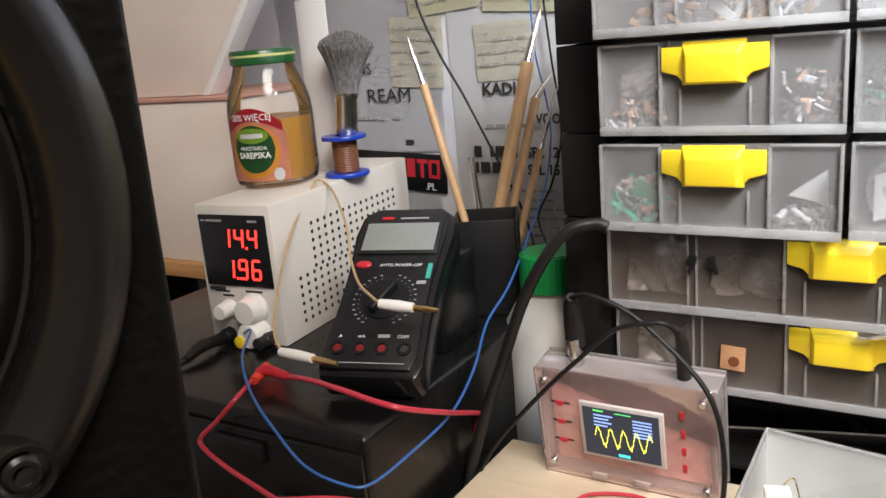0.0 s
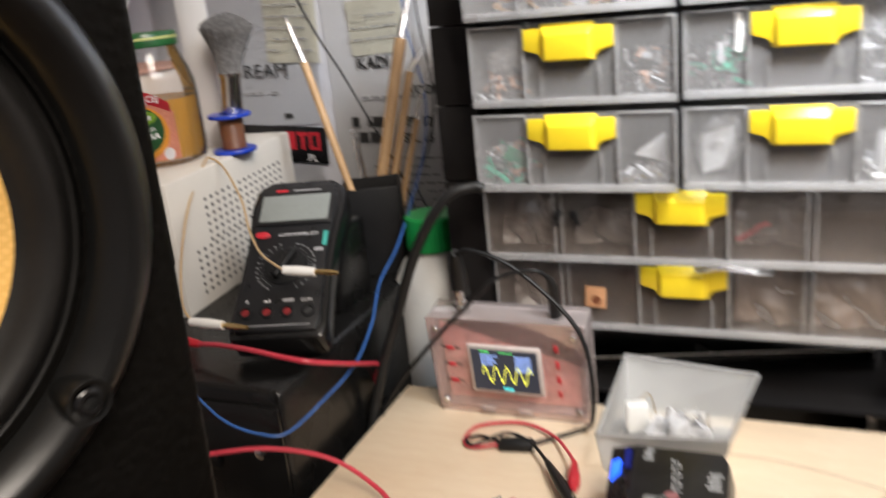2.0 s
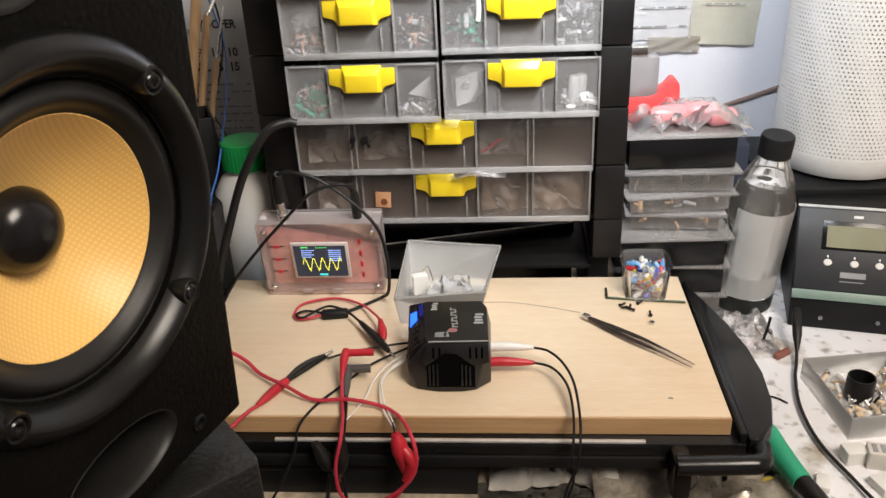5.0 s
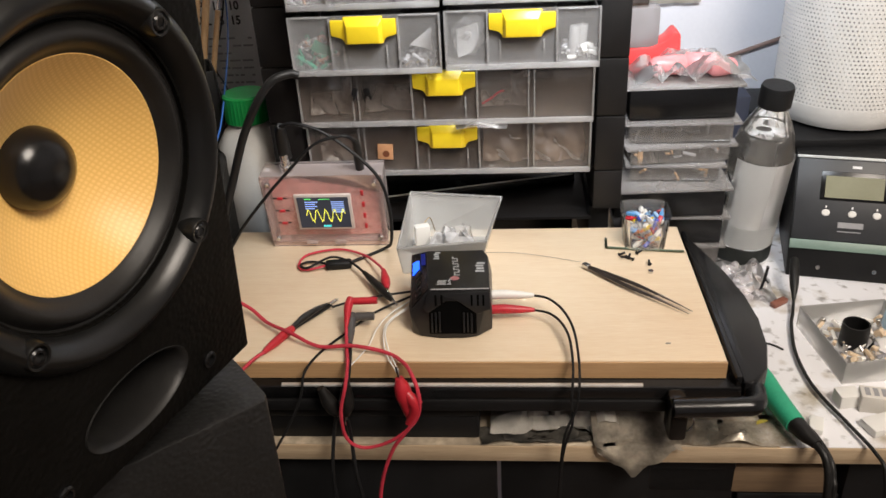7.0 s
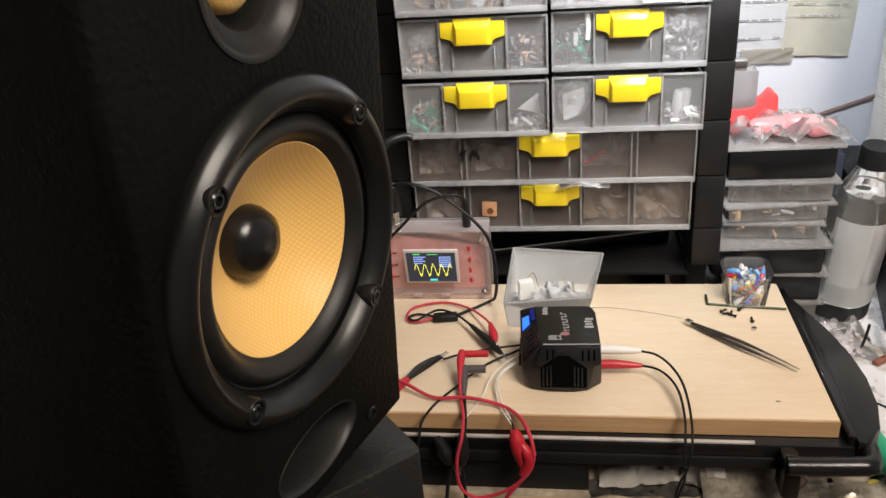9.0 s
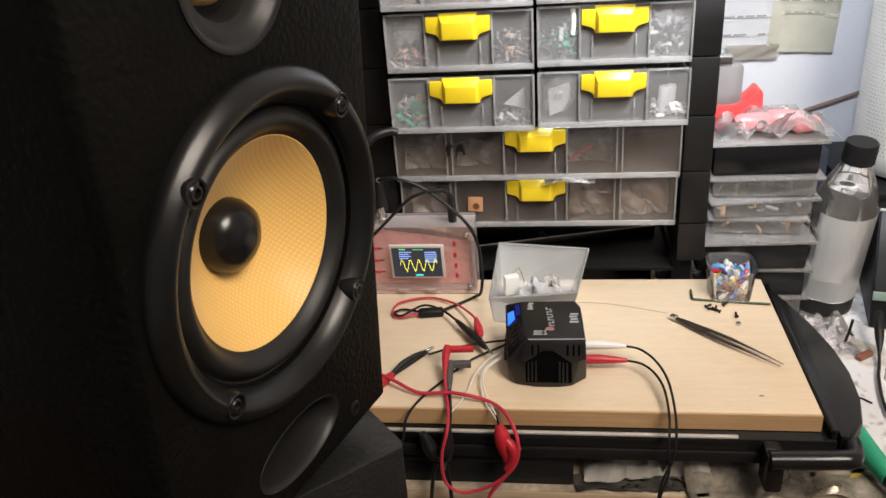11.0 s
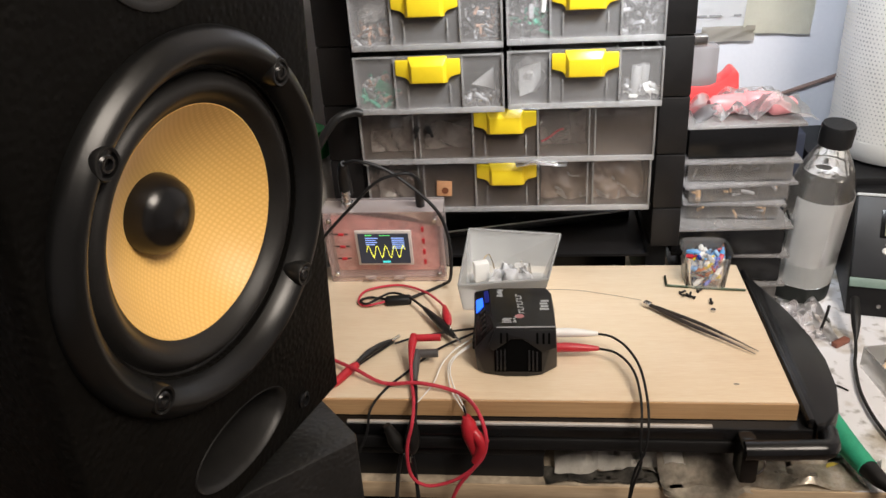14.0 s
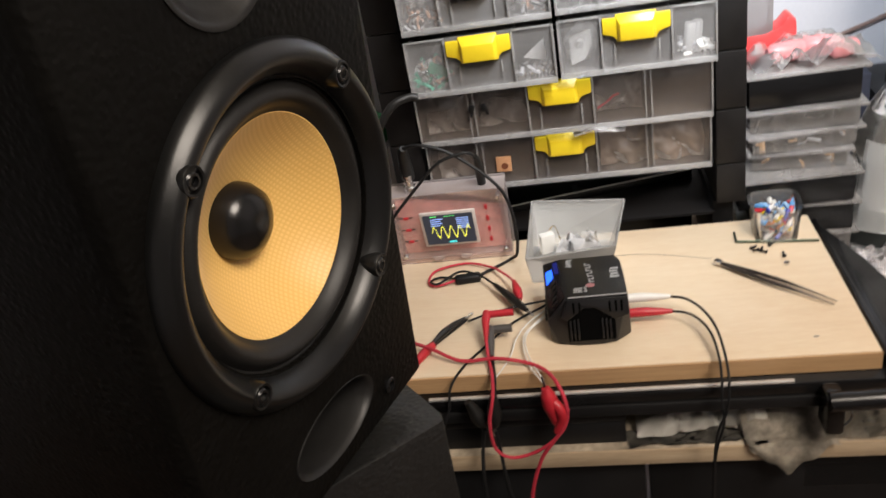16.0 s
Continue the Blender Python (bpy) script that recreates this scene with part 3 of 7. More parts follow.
    part("tweeter_dome", t, M["kevlar"], tw, "golden dome")
    p = lathe([(1.04, -0.0019), (1.03, -0.0012), (0.99, -0.0018), (0.93, -0.005), (0.86, -0.012), (0.8, -0.025), (0.78, -0.08), (0, -0.08)], 64)
    bmesh.ops.transform(p, matrix=pose(0.001, 0, -0.118) @ OUT @ Matrix.Diagonal((0.035, 0.0175, 1, 1)), verts=p.verts)
    part("port", p, M["black_rubber"], s, "flared oval reflex port")
    for x in (-0.0522, 0.0522):
        b = screw_bm(0.0048)
        bmesh.ops.transform(b, matrix=pose(x, 0.0012, -0.1325) @ OUT, verts=b.verts)
        part("baffle_screw", b, M["black_gloss"], s, "black socket screw")
    return s


loudspeaker(pose(-0.3576, -0.283, 0.3113, 3.22, -0.26, 70.73), "black loudspeaker with golden woven woofer cone, on another loudspeaker")
c2 = Matrix.Translation((-0.327, -0.218, -0.073)) @ pose(0, 0, 0, 0, 0, 41) @ Matrix.Translation((-0.0895, -0.010, 0))
loudspeaker(c2, "black loudspeaker carrying a second one, turned aside", deep=0.15, skin="lit_vinyl")

# ---------------- oscilloscope on the board ----------------
M["pcb"] = mat("red_circuit_board", (0.62, 0.29, 0.26), 0.4, vary=0.4, scale=90, fine=500, bump=0.3)
M["pink"] = clear("pink_tinted_acrylic", (1.0, 0.70, 0.66), 0.78, 0.06, 0.03)
dso = thing("oscilloscope", "pocket oscilloscope in clear acrylic case over red circuit board, screen lit", "oscilloscope", pose(-0.383, 0.212, 0, 8, 0, 0))
part("circuit_board", box((-0.057, 0.007, 0.010), (0.057, 0.0086, 0.086), 0.0004), M["pcb"], dso, "red circuit board")
lit_through(part("front_plate", box((-0.065, -0.003, 0.001), (0.065, 0.0, 0.092), 0.0008), M["pink"], dso, "pink-tinted front plate"))
part("back_plate", box((-0.065, 0.026, 0.001), (0.065, 0.029, 0.092), 0.0008), M["acrylic"], dso)
lit_through(part("top_plate", box((-0.0655, 0.0003, 0.088), (0.0655, 0.0257, 0.091), 0.0008), M["acrylic"], dso))
part("bottom_plate", box((-0.063, 0.0003, 0.004), (0.063, 0.0257, 0.007), 0.0008), M["acrylic"], dso)
for x in (-0.0645, 0.0615):
    part("side_plate", box((x, 0.0003, 0.0075), (x + 0.003, 0.0257, 0.0875), 0.0008), M["acrylic"], dso)
for x in (-0.057, 0.057):
    for z in (0.0125, 0.083):
        b = lathe([(0.0, 0.0022), (0.0022, 0.002), (0.003, 0.0008), (0.003, -0.001), (0.0014, -0.001), (0.0014, -0.029)], 14)
        bmesh.ops.transform(b, matrix=pose(x, -0.0032, z) @ OUT, verts=b.verts)
        part("case_screw", b, M["steel"], dso, "bright screw")
part("screen_frame", box((-0.0305, -0.0062, 0.0265), (0.0305, -0.0032, 0.0715), 0.0008), mat("pale_screen_frame", (0.55, 0.5, 0.47), 0.4), dso, "pale screen frame")
M["lcd_dark"] = glow("dark_screen", (0.05, 0.06, 0.09), 0.35)
M["lcd_blue"] = glow("pale_blue_screen_text", (0.35, 0.5, 1.0), 1.0)
M["lcd_yellow"] = glow("yellow_screen_trace", (1.0, 0.95, 0.1), 1.3)
M["lcd_green"] = glow("green_screen_mark", (0.15, 0.9, 0.2), 0.9)
M["lcd_cyan"] = glow("cyan_screen_mark", (0.1, 0.8, 0.8), 0.9)
screen = part("display", box((-0.0275, -0.0068, 0.0295), (0.0275, -0.0063, 0.0685)), M["lcd_dark"], dso, "lit dark blue screen")
rows = bm_new()
for k in range(4):
    add_box(rows, (-0.0195, -0.0073, 0.0626 - k * 0.0028), (-0.0195 + (0.014, 0.011, 0.013, 0.010)[k], -0.0069, 0.0636 - k * 0.0028))
for k in range(6):
    add_box(rows, (0.009, -0.0073, 0.0625 - k * 0.0026), (0.0225, -0.0069, 0.0635 - k * 0.0026))
part("readout", rows, M["lcd_blue"], screen, "pale blue readout lines")
part("mark", box((-0.0195, -0.0073, 0.0662), (-0.012, -0.0069, 0.0674)), M["lcd_green"], screen, "green mark")
part("mark", box((-0.004, -0.0073, 0.0662), (0.008, -0.0069, 0.0668)), M["lcd_green"], screen, "green mark")
part("mark", box((-0.003, -0.0073, 0.0306), (0.0055, -0.0069, 0.0330)), M["lcd_cyan"], screen, "cyan mark")
wave = [(-0.0195 + 0.042 * k / 90, -0.0072, 0.0455 + (0.0075 + 0.0012 * math.sin(k * 1.7)) * math.sin(k * 0.31) + 0.0012 * math.sin(k * 2.3)) for k in range(91)]
part("trace", tube(wave, 0.00034, 5, 1), M["lcd_yellow"], screen, "yellow wave trace")
for z in (0.066, 0.050, 0.034):
    part("switch_slot", box((-0.0535, -0.0034, z - 0.0008), (-0.0385, -0.0031, z + 0.0008)), M["ink"], dso, "dark switch slot")
    part("switch", box((-0.049, -0.0052, z - 0.0014), (-0.043, -0.0032, z + 0.0014), 0.0004), M["red"], dso, "red slide switch")
for z in (0.072, 0.057, 0.043, 0.029):
    part("button", box((0.0415, -0.005, z - 0.003), (0.0445, -0.0032, z + 0.003), 0.0004), M["red"], dso, "small red button")
for x in (-0.02, 0.012):
    part("foot_tab", box((x - 0.006, -0.0055, 0.006), (x + 0.006, -0.0032, 0.0105), 0.0005), M["acrylic"], dso)
part("socket", merge(lathe([(0.0065, 0.088), (0.0065, 0.098), (0.005, 0.099), (0.005, 0.112), (0, 0.112)], 20, pose(-0.0375, 0.012, 0.0))), M["steel"], dso, "bright round probe socket")

# ---------------- leads of the oscilloscope ----------------
lead = thing("probe_lead", "black probe lead ending in red and black crocodile clips", "cable")
boot = bm_new()
add_tube(boot, [(-0.4205, 0.213, 0.106), (-0.4205, 0.211, 0.122), (-0.420, 0.207, 0.138), (-0.417, 0.201, 0.146)], 0, 12, 6, [0.0072, 0.0072, 0.0058, 0.0035])
part("plug_boot", boot, M["black_rubber"], lead, "black rubber plug boot")
part("cord", tube([(-0.417, 0.201, 0.146), (-0.401, 0.194, 0.151), (-0.375, 0.193, 0.143), (-0.350, 0.192, 0.125), (-0.325, 0.19, 0.100), (-0.314, 0.188, 0.078), (-0.310, 0.188, 0.045), (-0.3125, 0.1905, 0.015), (-0.3215, 0.2, 0.0022), (-0.336, 0.186, 0.0022), (-0.357, 0.166, 0.0035)], 0.0018), M["black"], lead)
part("joint", box((-0.014, -0.0055, 0), (0.014, 0.0055, 0.009), 0.003, 3, pose(-0.366, 0.1625, 0.0, 0, 0, 8)), M["black"], lead, "black moulded joint")
part("red_cord", tube([(-0.379, 0.160, 0.0045), (-0.400, 0.154, 0.003), (-0.4095, 0.164, 0.003), (-0.404, 0.186, 0.003), (-0.372, 0.197, 0.003), (-0.342, 0.181, 0.005), (-0.322, 0.152, 0.010), (-0.3145, 0.137, 0.012)], 0.0013), M["red_wire"], lead, "thin red wire")
part("black_cord", tube([(-0.379, 0.164, 0.0045), (-0.398, 0.171, 0.003), (-0.4065, 0.161, 0.005), (-0.397, 0.1535, 0.006), (-0.375, 0.170, 0.009), (-0.353, 0.161, 0.008), (-0.3345, 0.138, 0.009)], 0.0013), M["black"], lead, "thin black wire")


def crocodile(parent, a, b, color, label, fat=1.0):
    """A crocodile clip's soft sleeve from a to b, with the jaw at its far end."""
    a, b = Vector(a), Vector(b)
    way = b - a
    part("clip_sleeve", tube([a, a + way * 0.2, a + way * 0.55, a + way * 0.8, b], 0, 12, 4, [0.0022 * fat, 0.0032 * fat, 0.0048 * fat, 0.0042 * fat, 0.0022 * fat]), color, parent, label)
    n = way.normalized()
    part("jaw", merge(tube([b - n * 0.002, b + n * 0.006 + Vector((0, 0, 0.0012)), b + n * 0.011], 0.0011, 6, 3), tube([b - n * 0.002, b + n * 0.006 - Vector((0, 0, 0.0012)), b + n * 0.011], 0.0011, 6, 3)), M["steel"], parent, "bright metal jaw")


crocodile(lead, (-0.3145, 0.138, 0.012), (-0.3065, 0.103, 0.012), M["red"], "red clip sleeve")
crocodile(lead, (-0.335, 0.1385, 0.009), (-0.2995, 0.085, 0.010), M["black_rubber"], "black clip sleeve")

supply_lead = thing("supply_lead", "thin black supply lead plugged into the oscilloscope's top", "cable")
part("plug", tube([(-0.342, 0.212, 0.0925), (-0.342, 0.209, 0.108), (-0.3415, 0.204, 0.122), (-0.343, 0.200, 0.129)], 0, 12, 6, [0.0048, 0.0050, 0.0042, 0.0024]), M["black_rubber"], supply_lead, "black straight plug")
part("cord", tube([(-0.343, 0.200, 0.129), (-0.348, 0.195, 0.1355), (-0.357, 0.192, 0.137), (-0.382, 0.189, 0.130), (-0.410, 0.187, 0.104), (-0.440, 0.187, 0.073), (-0.477, 0.189, 0.029), (-0.5005, 0.185, -0.01), (-0.512, 0.15, -0.03), (-0.535, 0.03, -0.05)], 0.0017), M["black"], supply_lead)

# ---------------- amplifier on the board ----------------
amp = thing("amplifier", "small black plastic amplifier with blue display and vents, on the board", "amplifier", pose(-0.24, 0.078, 0.0))
M["amp_black"] = mat("matt_black_moulding", (0.009, 0.009, 0.010), 0.36, vary=0.2, scale=30, fine=1200, bump=0.25)
# near-black that paints the shade inside the vents; the body isn't hollow
M["amp_shade"] = mat("black_vent_shade", (0.002, 0.002, 0.002), 0.9, spec=0.05, bump=0)


top = [(-0.0245, 0.036), (0.0285, 0.037), (0.0335, 0.026), (0.0365, -0.0325), (-0.0172, -0.0338)]
foot = [(-0.0355, -0.034), (-0.028, -0.0395), (-0.010, -0.0435), (0.012, -0.0435), (0.0245, -0.0405), (0.0378, -0.0285), (0.0368, 0.036), (-0.039, 0.038)]
ends = [(-0.0412, 0.037, 0.0430), (-0.0372, -0.0335, 0.0220)]
part("body", hull([*((x, y, 0.0475) for x, y in top), *((x, y, 0.0008) for x, y in foot), *((x, y, 0.024) for x, y in foot[5:7]), *ends], 0.0009), M["amp_black"], amp)
# the front edge's highlight, painted as a grey line
part("ridge_highlight", tube([(-0.0165, -0.0338, 0.0476), (0.036, -0.0326, 0.0476)], 0.0008, 8, 2), M["print"], amp, "highlight on the front edge, painted grey")
FRONT = Matrix.Translation((0, -0.0442, 0)) @ pose(0, 0, 0, -12.4, 0, 0) @ FACING
part("front_band", prism([(-0.0180, 0.0470), (0.0362, 0.0470), (0.0368, 0.0300), (0.0245, 0.0255), (0.0070, 0.0380), (-0.0035, 0.0380), (-0.0195, 0.0265), (-0.0245, 0.0300)], -0.002, 0.0016, 0.0005, FRONT), M["amp_black"], amp, "gabled band over the vents")
# flat sheet on the body, painting the vent arch dark as if deep
part("vent_shade", prism([(-0.0190, 0.0060), (-0.0190, 0.0262), (-0.0035, 0.0374), (0.0070, 0.0374), (0.0240, 0.0252), (0.0240, 0.0060)], -0.002, 0.0004, 0, FRONT), M["amp_shade"], amp, "flat black sheet for the shade behind the fins")
for x in (-0.0165, -0.0130, -0.0095, 0.0125, 0.0160, 0.0195):
    part("vent_fin", box((x - 0.0008, 0.0075, 0.0003), (x + 0.0008, 0.0255 + 0.2 * (0.02 - abs(x)), 0.0019), 0.0003, 2, FRONT), M["amp_black"], amp)
for x in (-0.0125, -0.0070, 0.0200, 0.0255, 0.0305):
    part("slot", box((x - 0.0010, 0.0335, 0.0014), (x + 0.0010, 0.0440, 0.0018), 0.0003, 1, FRONT), M["amp_shade"], amp, "cooling slot drawn as a black bar")
# the sloping control strip along one side
low_a, low_b, high_a = Vector(ends[1]), Vector(ends[0]), Vector((-0.0172, -0.0338, 0.0475))
high_b = Vector((-0.0245, 0.036, 0.0475))
out_n = ((high_a + high_b - low_a - low_b).cross(low_b - low_a + high_b - high_a)).normalized()
out_n = out_n if out_n.z > 0 else -out_n


def on_strip(u0, u1, v0, v1, lift, thick):
    """A flat piece on the strip: u runs along it from the front, v across it from its outer edge."""
    def at(u, v, h):
        if u + v <= 1:
            return low_a + u * (low_b - low_a) + v * (high_a - low_a) + out_n * h
        return high_b + (1 - u) * (high_a - high_b) + (1 - v) * (low_b - high_b) + out_n * h
    return hull([at(u, v, h) for u in (u0, u1) for v in (v0, v1) for h in (lift, lift + thick)])


part("panel", on_strip(0.04, 0.96, 0.10, 0.90, -0.0005, 0.0014), M["black_gloss"], amp, "glossy control strip")
part("display", on_strip(0.54, 0.76, 0.16, 0.50, 0.0011, 0.0006), glow("bright_blue_display", (0.02, 0.12, 1.0), 2.6), amp, "glowing blue digits")
part("display_glow", on_strip(0.62, 0.92, 0.62, 0.86, 0.0010, 0.0005), glow("dim_blue_display", (0.004, 0.014, 0.25), 0.4), amp, "dim blue display window")
for k in range(5):
    part("button", on_strip(0.09 + k * 0.085, 0.13 + k * 0.085, 0.36, 0.56, 0.0010, 0.0009), M["dark_metal"], amp, "small dark grey button")
M["faded"] = mat("faded_white_print", (0.38, 0.39, 0.40), 0.5, vary=0.2, bump=0)
for lo, hi in (((-0.0185, 0.020, 0.0476), (-0.0125, 0.034, 0.0479)), ((0.0225, -0.004, 0.0476), (0.0310, 0.015, 0.0479)), ((-0.0120, -0.0260, 0.0476), (-0.0030, -0.0175, 0.0479)), ((-0.0020, -0.0255, 0.0476), (0.0012, -0.0150, 0.0479))):
    stripes = bm_new()
    for k in range(4):
        add_box(stripes, (lo[0] + 0.001 * (k % 2), lo[1] + (hi[1] - lo[1]) * k / 4, lo[2]), (hi[0] - 0.0006 * (k % 3), lo[1] + (hi[1] - lo[1]) * (k + 0.62) / 4, hi[2]))
    part("printing", stripes, M["faded"], amp, "small white print")
logo = bm_new()
for k in range(7):
    y = -0.010 + k * 0.0050
    add_box(logo, (0.0030 - 0.0006 * k, y, 0.0476), (0.0085 - 0.0006 * k, y + 0.0011, 0.0479))
    add_box(logo, (0.0030 - 0.0006 * k + 0.0042 * (k % 2), y + 0.0011, 0.0476), (0.0043 - 0.0006 * k + 0.0042 * (k % 2), y + 0.0040, 0.0479))
part("logo", logo, M["faded"], amp, "white emblem")
part("logo_dot", lathe([(0.0042, 0.0476), (0.0042, 0.0479), (0, 0.0479)], 24, pose(0.0040, -0.0150, 0), 1.0, 0.8), mat("dusty_red_print", (0.40, 0.16, 0.17), 0.5, vary=0.2, bump=0), amp, "round red emblem")
for y in (0.028, 0.020, 0.012, 0.004, -0.004):
    part("terminal", box((-0.0415, y - 0.003, 0.005), (-0.0378, y + 0.003, 0.014), 0.0008), M["black"], amp, "wire terminal")

# ---------------- plugs and cables right of the amplifier ----------------


def phono(color, label, ys, z0, points):
    c = thing("phono_cable", label, "cable", group="phono cables of the amplifier")
    part("plug", tube([(-0.2045, ys, z0), (-0.190, ys + 0.0005, z0), (-0.175, ys + 0.001, z0 - 0.001), (-0.163, ys + 0.001, z0 - 0.0015)], 0, 14, 6, [0.0045, 0.0046, 0.0036, 0.0020]), color, c)
    part("cord", tube([(-0.164, ys + 0.001, z0 - 0.0015), *points], 0.0012), M["black"], c, "thin black cord")
    return c


phono(M["white"], "white phono plug on thin black cable hanging over the edge", 0.079, 0.019, [(-0.150, 0.075, 0.017), (-0.138, 0.055, 0.018), (-0.130, 0.028, 0.016), (-0.1275, -0.005, 0.009), (-0.128, -0.026, -0.004), (-0.131, -0.034, -0.025), (-0.140, -0.038, -0.05), (-0.1435, -0.04, -0.10), (-0.146, -0.045, -0.2), (-0.15, -0.05, -0.4)])
phono(M["red"], "red phono plug on thin black cable hanging over the edge", 0.064, 0.0125, [(-0.150, 0.058, 0.012), (-0.140, 0.042, 0.013), (-0.134, 0.02, 0.012), (-0.1325, -0.008, 0.006), (-0.1335, -0.024, -0.006), (-0.1345, -0.03, -0.022), (-0.1335, -0.034, -0.04), (-0.1405, -0.037, -0.07), (-0.1425, -0.038, -0.12), (-0.15, -0.045, -0.4)])

# ---------------- leads left of the amplifier ----------------
wires = thing("terminal_wires", "two thin black wires running from the amplifier's terminals", "wire")
part("wire", tube([(-0.281, 0.100, 0.010), (-0.308, 0.095, 0.009), (-0.340, 0.087, 0.007), (-0.358, 0.079, 0.006)], 0.0012), M["black"], wires)
part("wire", tube([(-0.281, 0.092, 0.010), (-0.316, 0.073, 0.003), (-0.342, 0.036, 0.002), (-0.358, 0.010, 0.0016), (-0.368, -0.0095, -0.005), (-0.372, -0.020, -0.025), (-0.39, -0.03, -0.06), (-0.43, -0.05, -0.12)], 0.0012), M["black"], wires)
silver = thing("bare_wires", "thin silvery stranded wires curling down from the amplifier", "wire")
for pts in ([(-0.281, 0.084, 0.010), (-0.299, 0.066, 0.007), (-0.309, 0.045, 0.005), (-0.314, 0.020, 0.003), (-0.326, -0.007, 0.0016)], [(-0.281, 0.076, 0.010), (-0.298, 0.054, 0.008), (-0.302, 0.038, 0.006), (-0.297, 0.010, 0.004), (-0.2855, -0.014, 0.002), (-0.283, -0.020, 0.003)], [(-0.281, 0.072, 0.010), (-0.295, 0.053, 0.010), (-0.3, 0.036, 0.008), (-0.2945, 0.012, 0.005), (-0.284, -0.013, 0.003), (-0.2825, -0.020, 0.003)]):
    part("wire", tube(pts, 0.0007, 6), M["white"], silver)

clip_lead = thing("clip_lead", "red lead with bare black crocodile clip gripping a wire", "cable")
part("clip", merge(tube([(-0.3615, 0.084, 0.007), (-0.370, 0.072, 0.009), (-0.380, 0.058, 0.009), (-0.389, 0.046, 0.006)], 0, 8, 4, [0.0012, 0.0028, 0.0035, 0.0022]), tube([(-0.360, 0.086, 0.004), (-0.372, 0.069, 0.004), (-0.388, 0.047, 0.004)], 0.0017, 6, 4)), M["dark_metal"], clip_lead, "dark metal clip")
part("jaw", tube([(-0.3615, 0.0835, 0.0062), (-0.355, 0.092, 0.006)], 0.0016, 8, 2), M["steel"], clip_lead, "bright jaw")
part("sleeve", tube([(-0.389, 0.045, 0.005), (-0.394, 0.037, 0.005), (-0.402, 0.022, 0.004), (-0.408, 0.010, 0.004)], 0, 10, 4, [0.0035, 0.0045, 0.004, 0.0022]), M["red"], clip_lead, "red sleeve")
part("cord", tube([(-0.407, 0.011, 0.0035), (-0.414, 0.0, 0.004), (-0.425, -0.02, 0.001), (-0.445, -0.045, -0.012), (-0.5, -0.06, -0.04)], 0.0017), M["red_wire"], clip_lead, "red wire")

banana = thing("banana_lead_red", "red angled banana plug on a red lead hanging over the edge", "cable")
part("plug", merge(tube([(-0.3105, 0.066, 0.022), (-0.323, 0.0655, 0.022), (-0.334, 0.065, 0.022)], 0.0035, 12, 3), tube([(-0.336, 0.068, 0.022), (-0.337, 0.058, 0.020), (-0.3365, 0.046, 0.016), (-0.336, 0.036, 0.011)], 0, 12, 4, [0.0042, 0.0040, 0.0028, 0.0017])), M["red"], banana)
part("cord", tube([(-0.336, 0.036, 0.011), (-0.3335, 0.018, 0.005), (-0.3285, -0.008, 0.003), (-0.3285, -0.026, -0.006), (-0.334, -0.031, -0.03), (-0.3325, -0.031, -0.060), (-0.318, -0.031, -0.072), (-0.293, -0.031, -0.064), (-0.273, -0.031, -0.045), (-0.2635, -0.029, -0.020)], 0.0016), M["red_wire"], banana, "red lead")
M["grey_plug"] = mat("dark_grey_plug", (0.07, 0.065, 0.065), 0.45)
banana2 = thing("banana_lead_grey", "dark grey angled banana plug on a black lead", "cable")
part("plug", merge(tube([(-0.3125, 0.054, 0.0125), (-0.321, 0.0535, 0.0125), (-0.330, 0.053, 0.0125)], 0.0040, 12, 3), tube([(-0.333, 0.055, 0.0125), (-0.333, 0.044, 0.011), (-0.3325, 0.034, 0.007), (-0.331, 0.022, 0.004)], 0, 12, 4, [0.0046, 0.0045, 0.0040, 0.0022])), M["grey_plug"], banana2)
part("cord", tube([(-0.331, 0.022, 0.004), (-0.3285, 0.006, 0.0022), (-0.3265, -0.014, 0.0005), (-0.328, -0.0225, -0.01)], 0.0018), M["black"], banana2)
crocodile(banana2, (-0.328, -0.022, -0.006), (-0.3315, -0.024, -0.040), M["black_rubber"], "black clip sleeve", 1.5)
part("cord", tube([(-0.331, -0.024, -0.045), (-0.3295, -0.026, -0.066), (-0.3255, -0.04, -0.097), (-0.32, -0.045, -0.16), (-0.32, -0.045, -0.45)], 0.0018), M["black"], banana2)
lead3 = thing("black_lead", "black test lead with sleeve hanging before the grill", "cable")
crocodile(lead3, (-0.352, -0.021, -0.012), (-0.3405, -0.021, -0.042), M["black_rubber"], "black clip sleeve", 1.5)
part("cord", tube([(-0.3415, -0.0225, -0.044), (-0.346, -0.028, -0.07), (-0.347, -0.04, -0.1), (-0.345, -0.045, -0.16), (-0.345, -0.045, -0.45)], 0.0018), M["black"], lead3)

red_lead = thing("red_test_lead", "thick red test lead with red crocodile clip, looping over the board", "cable")
